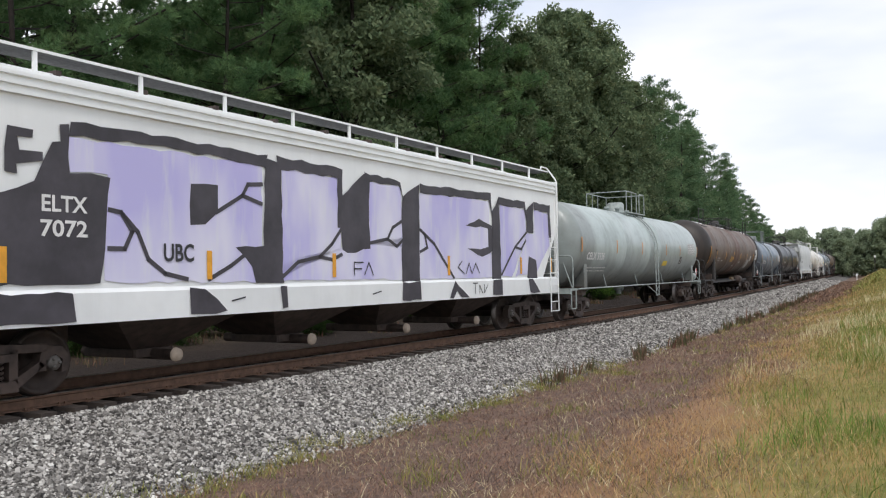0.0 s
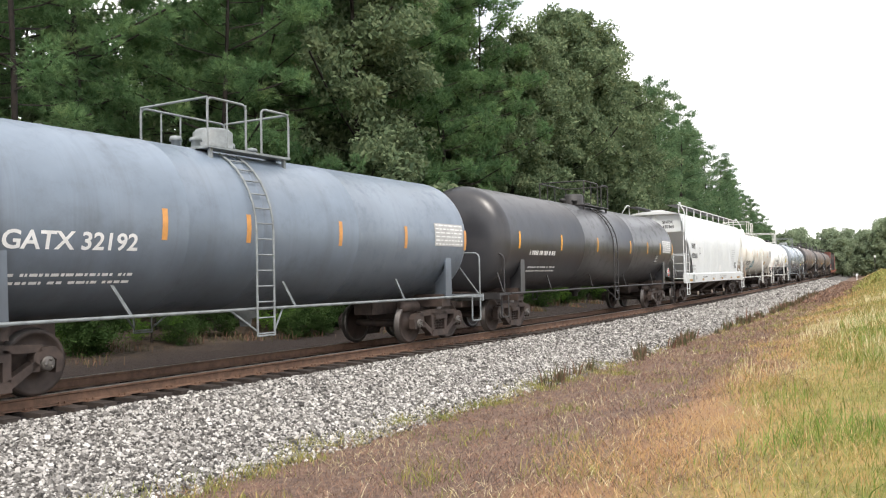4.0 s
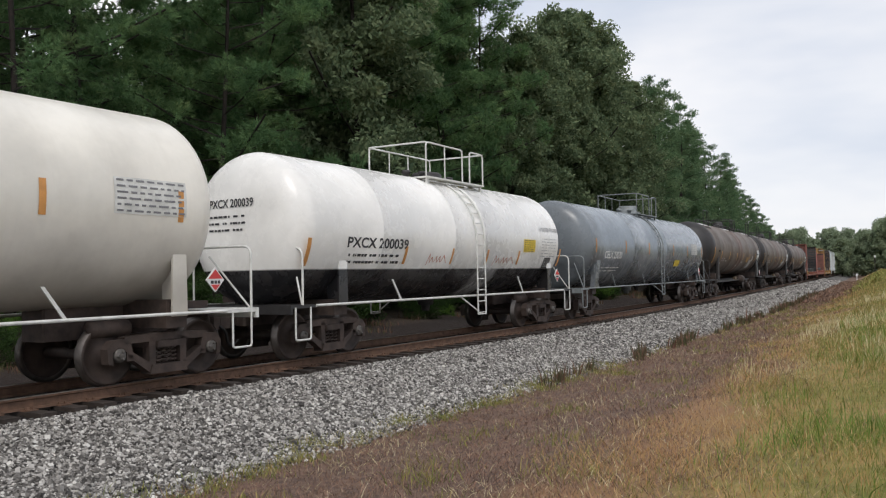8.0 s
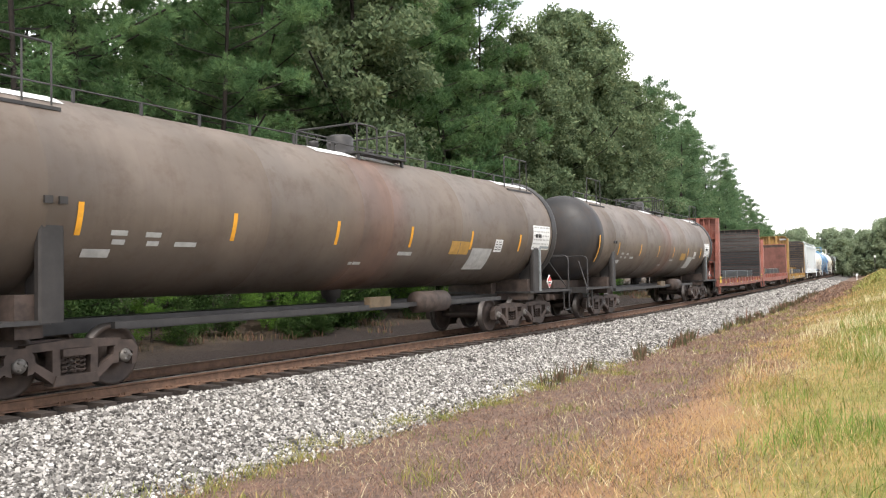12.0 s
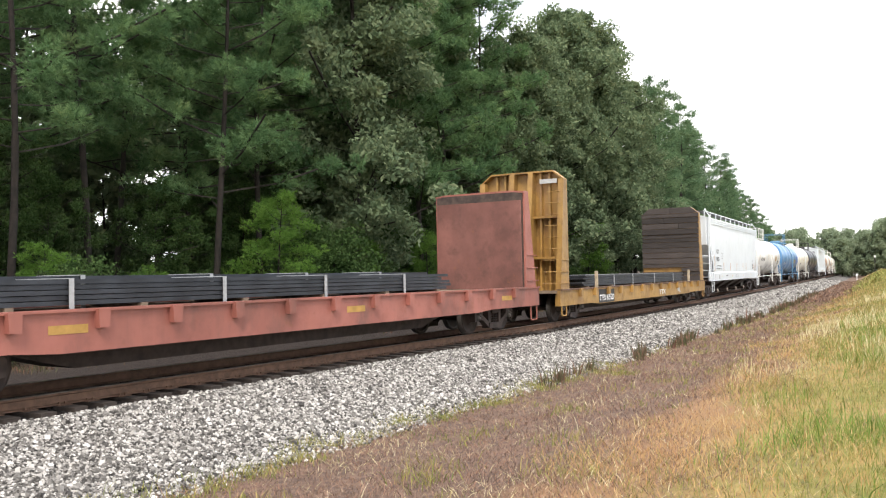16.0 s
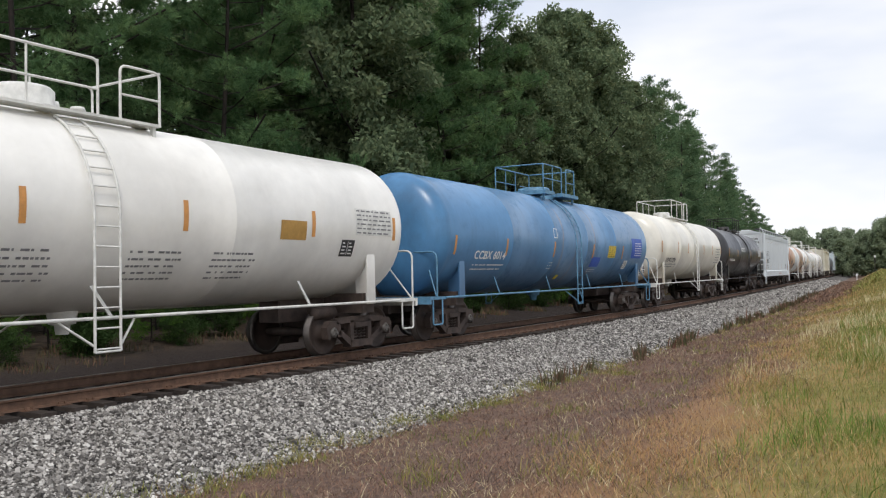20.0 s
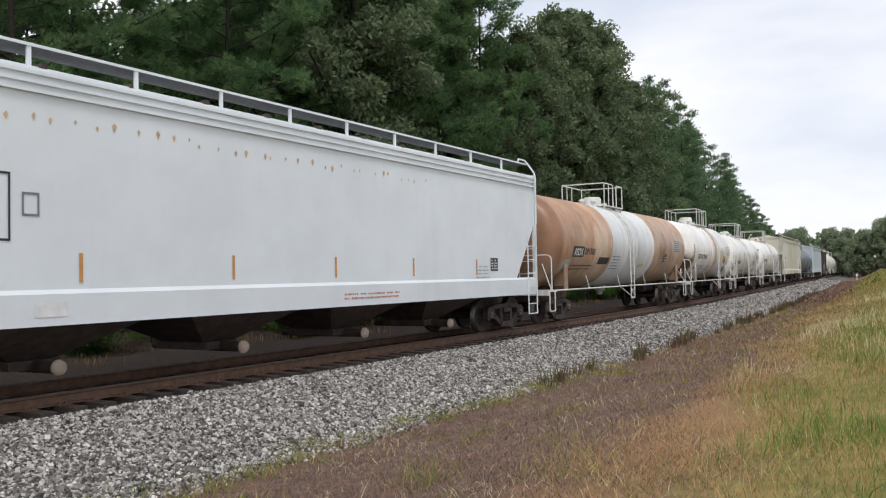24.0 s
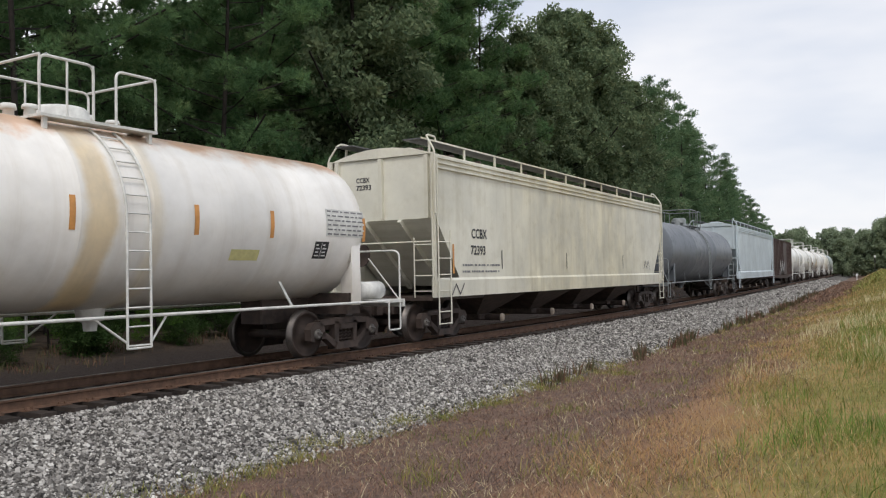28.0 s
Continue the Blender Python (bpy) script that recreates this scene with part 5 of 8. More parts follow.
        if kind == "planks":
            zz = deck + 0.05
            rng = random.Random(7 + int(u0))

            def reach(z):
                """Half the wall's width, less where its corners are cut."""
                return w + 0.04 - 0.38 * max(0.0, z - (top - c)) / c
            end = top - plank_top
            while zz < end - 0.06:
                z1 = min(zz + rng.choice((0.2, 0.24, 0.29, 0.29)), end)
                if end - z1 < 0.1:
                    z1 = end
                split = rng.uniform(-0.5, 0.5)
                x1 = face - sgn * rng.uniform(0.05, 0.115)
                a, b = reach(zz) - rng.uniform(0, 0.02), reach(z1) - rng.uniform(0, 0.02)
                pieces = [[(-a, zz + 0.012), (a, zz + 0.012), (b, z1 - 0.01), (-b, z1 - 0.01)]] if rng.random() < 0.75 else [[(-a, zz + 0.012), (split - 0.006, zz + 0.012), (split - 0.006, z1 - 0.01), (-b, z1 - 0.01)], [(split + 0.006, zz + 0.012), (a, zz + 0.012), (b, z1 - 0.01), (split + 0.006, z1 - 0.01)]]
                if hole and hole[0] < zz - deck < hole[1]:
                    # broken away for part of the width
                    pieces = [[(-a, zz + 0.012), (-0.62, zz + 0.012), (-0.5, z1 - 0.06), (-0.7, z1 - 0.01), (-b, z1 - 0.01)]]
                timber = [m for z_lim, m in wood if zz - deck < z_lim][0]
                for ring in pieces:
                    part("plank", Geo().prism(ring, min(x1, face - sgn * 0.004), max(x1, face - sgn * 0.004), "x"), timber, car)
                zz = z1
            if plank_top > 0.1:
                # open steel cells above the boards
                part("cell_back", Geo().box(min(face - sgn * 0.012, face - sgn * 0.004), max(face - sgn * 0.012, face - sgn * 0.004), -w, w, end, top - 0.03), M_BLACK, car)
                for k in range(8):
                    y = -w + 2 * w * k / 7
                    part("cell_web", Geo().box(min(face - sgn * 0.1, face), max(face - sgn * 0.1, face), y - 0.02, y + 0.02, end, top - 0.03), M_STEEL, car)
                part("cell_rim", Geo().box(min(face - sgn * 0.1, face), max(face - sgn * 0.1, face), -w, w, top - 0.03, top + 0.002), M_STEEL, car)
        elif kind == "plate":
            part("bulkhead_lining", Geo().box(min(face - sgn * 0.06, face), max(face - sgn * 0.06, face), -w + 0.04, w - 0.04, deck + 0.03, top - 0.3, 0.02), plate_mat or skin, car)
        for y in (-1, 1):
            st = Geo().tube(bend([(ends - sgn * 0.15, y * 1.46, deck - 0.4), (ends - sgn * 0.15, y * 1.46, 0.25), (ends - sgn * 0.55, y * 1.46, 0.25), (ends - sgn * 0.55, y * 1.46, deck - 0.4)], 0.05), 0.022, 6)
            part("stirrup_step", st, skin, car)
    part("hand_brake", Geo().lathe([(-half - 0.04, 0.28), (-half, 0.28)], 20, "x", (0, 0.2, 1.7)), M_STEEL, car)
    # the load lies on the deck as stacks of plates tied down by straps
    for x0, x1, y0, y1, z1, n, *ties in load:
        stack = tagged(new("steel_stack"), "stack of dark steel plates strapped to the flat car's deck", "steel stack", "loads on the flat cars")
        MOVING.append((stack, (u0 + u1) / 2, truck_at))
        z = deck + 0.03
        for k in range(6):
            x = x0 + 0.4 + (x1 - x0 - 0.8) * k / 5
            part("dunnage", Geo().box(x - 0.06, x + 0.06, y0, y1, z, z + 0.08), M_DECK, stack)
        z += 0.08
        rng = random.Random(int(x0 * 10) + n)
        t = (z1 - z) / n
        for k in range(n):
            d = rng.uniform(-0.25, 0.25) if k else 0
            part("steel_plate", Geo().box(x0 + d, x1 + d, y0 + rng.uniform(0, 0.04), y1 - rng.uniform(0, 0.04), z + 0.006, z + t - 0.006), M_LOAD, stack)
            z += t
        for x in ties or [x0 + (x1 - x0) * (k + 0.6) / 4.4 for k in range(4)]:
            part("strap", Geo().box(x - 0.04, x + 0.04, y0 - 0.02, y0 - 0.01, deck - 0.05, z1 + 0.01).box(x - 0.04, x + 0.04, y0 - 0.02, y1 + 0.02, z1, z1 + 0.012), M_STRAP, stack)
    return car


def box_car(label, u0, u1, skin):
    half = (u1 - u0) / 2
    MARKS[:] = (1.0, 0.0)
    car = tagged(new("box_car"), label, "box car", "freight cars of the train")
    car["half"], car["truck_at"] = half, half - 2.0
    MOVING.append((car, (u0 + u1) / 2, half - 2.0))
    running_gear(car, half, half - 2.0)
    part("body", Geo().box(-half, half, -1.45, 1.45, 1.0, 4.2, 0.04), skin, car)
    part("roof", Geo().prism([(-1.5, 4.2), (1.5, 4.2), (0, 4.42)], -half, half, "x"), skin, car)
    part("side_sill", Geo().prism([(-half, 0.85), (-3, 0.7), (3, 0.7), (half, 0.85), (half, 1.0), (-half, 1.0)], -1.46, 1.46, "y"), skin, car)
    for y in (-1, 1):
        for k in range(14):
            x = -half + 0.5 + (2 * half - 1) * k / 13
            part("side_post", Geo().box(x - 0.06, x + 0.06, min(y * 1.45, y * 1.53), max(y * 1.45, y * 1.53), 1.0, 4.15), skin, car)
        part("sliding_door", Geo().box(-1.5, 1.5, min(y * 1.53, y * 1.6), max(y * 1.53, y * 1.6), 1.05, 3.95), skin, car)
    return car
# ---- the train, from the front ----
WHITE, CREAM = (0.72, 0.73, 0.72), (0.62, 0.6, 0.53)
SOOT_SHADE, RUSTY = (0.05, 0.04, 0.035), (0.2, 0.09, 0.04)
P_GRAFF = paint("white_hopper_paint", (0.83, 0.85, 0.85), 0.45, (0.36, 0.35, 0.34), 0.06, 0.1, seed=1, fade=0.05)
# underside and front head darkened: soot, and shade painted in with it
P_SAGE = paint("pale_grey_green_paint", (0.42, 0.485, 0.475), 0.42, (0.1, 0.09, 0.08), 0.25, 0.35, [("Z", 0, 1.75, 0.5, 0.4, SOOT_SHADE, 0.6), ("X", -9, -7.0, 0.5, 0.5, SOOT_SHADE, 0.45)], seed=2)
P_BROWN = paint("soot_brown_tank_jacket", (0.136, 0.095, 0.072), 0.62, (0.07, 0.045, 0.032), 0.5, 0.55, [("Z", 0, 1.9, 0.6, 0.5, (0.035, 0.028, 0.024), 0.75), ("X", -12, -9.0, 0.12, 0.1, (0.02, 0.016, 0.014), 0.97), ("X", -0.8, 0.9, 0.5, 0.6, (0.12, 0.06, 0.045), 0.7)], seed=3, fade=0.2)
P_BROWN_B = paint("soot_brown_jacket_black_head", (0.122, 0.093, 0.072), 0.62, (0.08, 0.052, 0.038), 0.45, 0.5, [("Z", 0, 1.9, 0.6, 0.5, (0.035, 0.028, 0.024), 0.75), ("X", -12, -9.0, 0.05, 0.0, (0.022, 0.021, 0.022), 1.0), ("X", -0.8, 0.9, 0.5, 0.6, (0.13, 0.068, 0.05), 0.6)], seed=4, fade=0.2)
# low and front zones: darker slate, shade put into the paint
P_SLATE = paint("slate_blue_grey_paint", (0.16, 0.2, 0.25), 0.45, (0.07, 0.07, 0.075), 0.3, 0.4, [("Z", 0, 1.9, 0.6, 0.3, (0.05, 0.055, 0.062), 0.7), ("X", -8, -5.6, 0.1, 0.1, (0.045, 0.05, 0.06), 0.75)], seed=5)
P_JET = paint("black_tank_paint", (0.032, 0.032, 0.036), 0.4, (0.1, 0.09, 0.085), 0.3, 0.25, seed=6)
P_HOP = paint("light_grey_hopper_paint", (0.65, 0.67, 0.67), 0.45, (0.36, 0.35, 0.34), 0.06, 0.12, seed=7, fade=0.05)
P_CREAM = paint("cream_tank_paint", (0.79, 0.755, 0.68), 0.42, (0.38, 0.32, 0.26), 0.1, 0.12, [("Z", 0, 1.7, 0.5, 0.5, (0.2, 0.17, 0.14), 0.5), ("X", -9, -6.9, 0.5, 0.5, (0.3, 0.27, 0.23), 0.25), ("X", -8.5, -6.2, 0.3, 0.4, (0.25, 0.17, 0.12), 0.7, 0.4, ("Z", 0, 1.9, 0.25, 0.4))], seed=8)
P_TWO = paint("white_over_black_tank_paint", (0.84, 0.83, 0.8), 0.35, (0.45, 0.38, 0.33), 0.08, 0.08, [("Z", 0, 1.72, 0.02, 0.0, (0.02, 0.02, 0.022), 1.0), ("X", 1.0, 2.1, 0.2, 0.1, (0.8, 0.8, 0.8), 0.4)], seed=9)
# the grey deepens below and at the front head, as painted shade
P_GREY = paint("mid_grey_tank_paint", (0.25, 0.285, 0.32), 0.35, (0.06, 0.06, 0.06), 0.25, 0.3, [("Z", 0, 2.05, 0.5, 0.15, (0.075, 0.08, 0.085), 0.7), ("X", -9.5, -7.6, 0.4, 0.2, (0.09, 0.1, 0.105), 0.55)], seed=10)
P_REDFLAT = paint("faded_red_flat_car_paint", (0.27, 0.085, 0.06), 0.6, (0.09, 0.05, 0.04), 0.4, 0.45, rust=0.4, seed=11, fade=0.2, blotches=[((0.11, 0.06, 0.05), 1.4, (1, 1, 0.6), 0.5, 0.7, 0.65)])
P_DULLPLATE = paint("rusted_red_plate", (0.17, 0.065, 0.05), 0.65, (0.06, 0.035, 0.03), 0.6, 0.6, rust=0.5, seed=31, fade=0.35)
P_SALMON = paint("salmon_red_flat_car_paint", (0.31, 0.105, 0.078), 0.6, (0.12, 0.06, 0.045), 0.35, 0.35, rust=0.4, seed=12, fade=0.2, blotches=[((0.13, 0.07, 0.055), 1.4, (1, 1, 0.6), 0.52, 0.7, 0.65)])
P_AMBER = paint("yellow_flat_car_paint", (0.37, 0.21, 0.055), 0.55, (0.11, 0.065, 0.038), 0.62, 0.65, rust=0.55, seed=13, fade=0.2, blotches=[((0.2, 0.1, 0.045), 1.3, (1, 1, 0.8), 0.52, 0.7, 0.7), ((0.24, 0.12, 0.05), 2.2, (2.5, 1, 0.2), 0.54, 0.72, 0.7)])
P_HOPW = paint("white_grey_hopper_paint", (0.74, 0.785, 0.815), 0.42, (0.4, 0.39, 0.38), 0.04, 0.07, seed=14, fade=0.04)
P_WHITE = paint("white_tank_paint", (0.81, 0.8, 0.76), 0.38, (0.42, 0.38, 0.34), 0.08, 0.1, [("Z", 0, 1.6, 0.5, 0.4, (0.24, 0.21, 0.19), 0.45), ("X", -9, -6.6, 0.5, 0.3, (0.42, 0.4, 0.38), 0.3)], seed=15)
# the darker blue low down and on the front head is painted shade
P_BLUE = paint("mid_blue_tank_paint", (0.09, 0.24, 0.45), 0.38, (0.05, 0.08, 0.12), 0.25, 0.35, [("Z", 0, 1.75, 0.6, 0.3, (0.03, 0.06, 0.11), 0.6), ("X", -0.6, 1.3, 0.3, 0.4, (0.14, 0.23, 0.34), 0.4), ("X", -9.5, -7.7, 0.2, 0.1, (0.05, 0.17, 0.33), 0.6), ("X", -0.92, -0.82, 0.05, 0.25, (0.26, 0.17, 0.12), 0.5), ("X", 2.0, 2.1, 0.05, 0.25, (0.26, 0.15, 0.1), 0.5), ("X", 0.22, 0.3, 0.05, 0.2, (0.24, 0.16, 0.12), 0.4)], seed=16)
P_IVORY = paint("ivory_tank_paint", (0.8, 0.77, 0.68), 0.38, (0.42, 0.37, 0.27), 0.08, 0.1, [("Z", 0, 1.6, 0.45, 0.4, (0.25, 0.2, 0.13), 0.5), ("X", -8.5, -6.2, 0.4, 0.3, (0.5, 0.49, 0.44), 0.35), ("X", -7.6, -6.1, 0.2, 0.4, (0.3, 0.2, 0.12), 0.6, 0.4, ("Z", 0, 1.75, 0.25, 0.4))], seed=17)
P_RUST = paint("white_tank_paint_under_rust", (0.5, 0.32, 0.2), 0.5, (0.26, 0.15, 0.09), 0.25, 0.3, [("Z", 3.2, 5, 0.5, 1.0, (0.46, 0.22, 0.1), 0.5), ("X", -9, -5.4, 1.0, 1.4, (0.36, 0.18, 0.09), 0.55, 0.35), ("X", -9, -7.75, 0.12, 0.1, (0.2, 0.1, 0.06), 0.75), ("Z", 0, 1.8, 0.4, 0.5, (0.3, 0.22, 0.15), 0.55), ("X", -2.88, 2.56, 0.02, 0.0, (0.74, 0.77, 0.77), 0.96, 0.08), ("X", -0.9, 0.3, 0.2, 0.3, (0.55, 0.55, 0.54), 0.4, 0.15)], seed=18, fade=0.3,
               blotches=[((0.66, 0.56, 0.44), 0.8, (1, 0.6, 0.5), 0.48, 0.66, 0.75), ((0.27, 0.11, 0.05), 1.1, (1, 0.6, 0.7), 0.52, 0.68, 0.7), ((0.7, 0.62, 0.5), 1.6, (2.4, 0.3, 0.14), 0.55, 0.72, 0.6), ((0.36, 0.15, 0.06), 1.9, (2.6, 0.3, 0.16), 0.56, 0.74, 0.65)])
P_STAIN = paint("white_tank_paint_rust_runs", (0.8, 0.79, 0.75), 0.4, (0.35, 0.22, 0.12), 0.15, 0.3, [("X", 0.6, 1.5, 0.25, 0.4, (0.6, 0.47, 0.32), 0.5), ("X", 0.46, 0.78, 0.06, 0.12, (0.42, 0.2, 0.11), 0.8, 0.5, ("Z", 0, 3.95, 0.3, 0.5)), ("X", 0.2, 0.27, 0.03, 0.1, (0.07, 0.05, 0.04), 0.85, 0.5, ("Z", 2.3, 3.8, 0.3, 0.6)), ("X", -0.78, -0.6, 0.05, 0.12, (0.62, 0.46, 0.26), 0.75, 0.4, ("Z", 0, 3.9, 0.3, 0.5)), ("X", -0.2, 0.1, 0.06, 0.15, (0.62, 0.46, 0.27), 0.6, 0.4, ("Z", 0, 3.4, 0.3, 0.5)), ("X", -6.3, -4.95, 0.15, 0.4, (0.06, 0.03, 0.02), 0.97, 0.5, ("Z", 0, 2.3, 0.3, 0.8)), ("Z", 0, 1.7, 0.5, 0.5, (0.2, 0.13, 0.09), 0.6), ("X", -6.4, -5.0, 0.25, 0.3, (0.05, 0.026, 0.018), 0.9, 0.2, ("Z", 0, 2.0, 0.35, 0.4))], seed=19)
P_PALE = paint("pale_white_tank_paint", (0.78, 0.77, 0.72), 0.4, (0.4, 0.36, 0.28), 0.12, 0.25, [("Z", 0, 1.6, 0.5, 0.4, (0.3, 0.26, 0.2), 0.45), ("X", -0.2, 0.9, 0.2, 0.2, (0.6, 0.57, 0.48), 0.5)], seed=20)
P_TOPRUST = paint("white_tank_paint_rusty_crown", (0.88, 0.86, 0.82), 0.4, (0.4, 0.32, 0.2), 0.12, 0.25, [("Z", 3.72, 5, 0.14, 0.55, (0.42, 0.2, 0.07), 0.75), ("Z", 0, 1.6, 0.5, 0.5, (0.3, 0.24, 0.17), 0.5), ("X", -0.62, -0.1, 0.1, 0.3, (0.68, 0.5, 0.24), 0.7, 0.4, ("Z", 0, 3.7, 0.4, 0.6)), ("X", -7.3, -6.3, 0.15, 0.4, (0.5, 0.38, 0.25), 0.5, 0.4, ("Z", 0, 2.2, 0.3, 0.5)), ("X", 0.5, 0.75, 0.1, 0.3, (0.7, 0.6, 0.42), 0.5, 0.3, ("Z", 0, 3.8, 0.3, 0.5))], seed=21)
P_DUST = paint("dusty_beige_hopper_paint", (0.7, 0.68, 0.58), 0.5, (0.34, 0.28, 0.15), 0.25, 0.45, [("X", -5, 6, 2.5, 1.5, (0.56, 0.5, 0.33), 0.5)], seed=22)
P_SLATE2 = paint("dull_grey_tank_paint", (0.13, 0.145, 0.165), 0.5, (0.06, 0.06, 0.06), 0.3, 0.35, seed=23)
P_SKYHOP = paint("pale_blue_white_hopper_paint", (0.6, 0.68, 0.72), 0.45, (0.3, 0.3, 0.3), 0.15, 0.25, seed=24)
P_BOX = paint("dark_brown_box_car_paint", (0.06, 0.035, 0.03), 0.6, (0.03, 0.02, 0.02), 0.4, 0.4, seed=25)
M_BROWNBOX = simple("tan_valve_box_paint", (0.12, 0.085, 0.05), 0.7, 0.3)
M_PALEYELLOW = simple("sun_bleached_yellow_sticker", (0.6, 0.56, 0.26), 0.6, 0.15)
M_PALERUST = simple("pale_rust_stain", (0.6, 0.43, 0.26), 0.6, 0.2)
M_RUSTINK = simple("faded_red_marker", (0.5, 0.2, 0.13), 0.6, 0.2)
M_PALEINK = simple("worn_marking_paint", (0.36, 0.36, 0.37), 0.65, 0.2)
M_TRIMW = simple("white_painted_steel", (0.66, 0.66, 0.63), 0.5, 0.15, 5.0)
M_TRIMG = simple("grey_painted_steel", (0.2, 0.22, 0.225), 0.5, 0.25, 5.0)
M_TRIMS = simple("grey_green_painted_steel", (0.3, 0.34, 0.33), 0.5, 0.25, 5.0)
M_TRIMB = simple("blue_painted_steel", (0.1, 0.24, 0.37), 0.5, 0.25, 5.0)
M_TRIMK = simple("black_painted_steel", (0.03, 0.028, 0.028), 0.55, 0.3, 5.0)
M_SPRAY = simple("black_spray_paint", (0.055, 0.05, 0.06), 0.6, 0.3, 1.5)
M_LILAC, nt, bsdf = node_material("lilac_spray_paint")
cloud = tint(nt, (0.5, 0.47, 0.79), (0.74, 0.73, 0.86), grain(nt, 0.75, stretch=(1.2, 1, 0.5), detail=3, rough=0.45, lo=0.4, hi=0.66))
cloud = tint(nt, cloud, (0.74, 0.76, 0.78), calc(nt, "MULTIPLY", grain(nt, 2.2, stretch=(2, 1, 0.3), detail=4, lo=0.52, hi=0.7), 0.5))
nt.links.new(cloud, bsdf.inputs["Base Color"])
bsdf.inputs["Roughness"].default_value = 0.55
M_TEAL = simple("teal_marker_paint", (0.05, 0.22, 0.24), 0.6, 0.2)
M_CYAN = simple("blue_spray_paint", (0.06, 0.28, 0.36), 0.6, 0.3, 2.0)
M_ORANGE = simple("worn_orange_film", (0.6, 0.28, 0.08), 0.5, 0.15)
M_DULLY = simple("dulled_yellow_panel", (0.42, 0.24, 0.06), 0.6, 0.15)
M_PANELG = simple("grey_panel_paint", (0.42, 0.42, 0.41), 0.6, 0.15)
M_BLUEPATCH = simple("deep_blue_patch", (0.02, 0.09, 0.45), 0.45, 0.1)
M_BLACKPATCH = simple("black_patch_paint", (0.025, 0.025, 0.028), 0.5, 0.2)


def even(a, b, n):
    return [a + (b - a) * k / (n - 1) for k in range(n)]


def tank_marks(car, r, zc, ink=None, reflect=None, xs=(), panel=None, seed=1, stencil=None, print_x=None, z_ref=0.0, backs=None):
    """The usual markings of a tank car: reflector strips, data panel, stencil, small print."""
    put = tank_side(r, zc)
    stripes(car, put, xs, zc - 0.28 + z_ref, zc + 0.2 + z_ref, reflect)
    if panel:
        data_panel(car, put, panel, panel + 1.25, zc - 0.2, zc + 0.33, backs or M_PANELG, ink or M_INK, seed)
    if stencil is not None:
        inspection_mark(car, put, stencil, zc - 0.65, M_BLACKPATCH, M_WHITE)
    if print_x is not None:
        small_print(car, put, print_x, print_x + 2.0, zc - 0.86, 2, ink or M_INK, 0.13, 0.06, seed)
    return put


def end_marks(car, a, b, h=0.17, y0=0.52):
    """The mark on a hopper's front end sheet."""
    x = -(car["half"] - car["end_inset"]) - 0.012

    def put(y, z):
        return (x, -y, z)
    w = h * 3.3
    lettering(car, put, a, y0, y0 + w, 3.85, h, M_INK)
    lettering(car, put, b, y0, y0 + w * 1.1, 3.85 - 1.5 * h, h, M_INK)


def stroke(pts, w):
    """A painted stroke along points, as short quads."""
    out = []
    for (x0, z0), (x1, z1) in zip(pts, pts[1:]):
        d = math.hypot(x1 - x0, z1 - z0) or 1
        nx, nz = -(z1 - z0) / d * w / 2, (x1 - x0) / d * w / 2
        ex, ez = (x1 - x0) / d * w * 0.4, (z1 - z0) / d * w * 0.4
        out.append([(x0 - ex + nx, z0 - ez + nz), (x0 - ex - nx, z0 - ez - nz), (x1 + ex - nx, z1 + ez - nz), (x1 + ex + nx, z1 + ez + nz)])
    return out


def rough_ring(ring, rng, j=0.03, step=0.22):
    """A ring with a wavering edge."""
    out = []
    for (x0, z0), (x1, z1) in zip(ring, ring[1:] + ring[:1]):
        n = max(1, int(math.hypot(x1 - x0, z1 - z0) / step))
        for k in range(n):
            f = k / n
            out.append((x0 + (x1 - x0) * f + rng.uniform(-j, j), z0 + (z1 - z0) * f + rng.uniform(-j, j)))
    return out


# graffiti hopper
car = hopper_car("white covered hopper with large lilac and black graffiti letters", -219.28, -200.23, P_GRAFF, cut=1.0, cut_z=2.75, top=4.32, bays=4, truck_at=8.02, marks=(1.0, 0.03))
grng = random.Random(3)
low, mid, high = flat_side(-1.478), flat_side(-1.482), flat_side(-1.486)


def sprayed(name, rings, put, mat, j=0.025):
    """Painted areas with wavering edges, each its own marking."""
    for ring in rings:
        decal(name, car, put, mat, [rough_ring(ring, grng, j)])


sprayed("graffiti_fill", [[(-7.2, 3.52), (-3.43, 3.53), (-3.45, 1.5), (-6.66, 1.55), (-6.56, 3.05), (-7.2, 3.05)], [(-2.92, 3.52), (-1.3, 3.5), (-1.2, 2.1), (-2.95, 1.6)],
                          [(-0.26, 3.52), (0.93, 3.5), (1.0, 2.2), (-0.26, 2.2)], [(-2.95, 1.52), (-2.95, 1.85), (-0.3, 2.25), (1.0, 2.4), (0.93, 1.5)]], low, M_LILAC)
sprayed("graffiti_fill", [[(1.72, 3.42), (5.1, 3.48), (5.2, 1.48), (1.66, 1.48)], [(5.74, 3.42), (7.28, 3.35), (7.36, 2.6), (6.4, 1.5), (5.75, 1.5)], [(7.92, 3.4), (8.95, 3.34), (9.0, 2.4), (8.0, 1.6), (6.6, 1.5), (7.4, 2.7), (7.86, 2.7)]], low, M_LILAC)
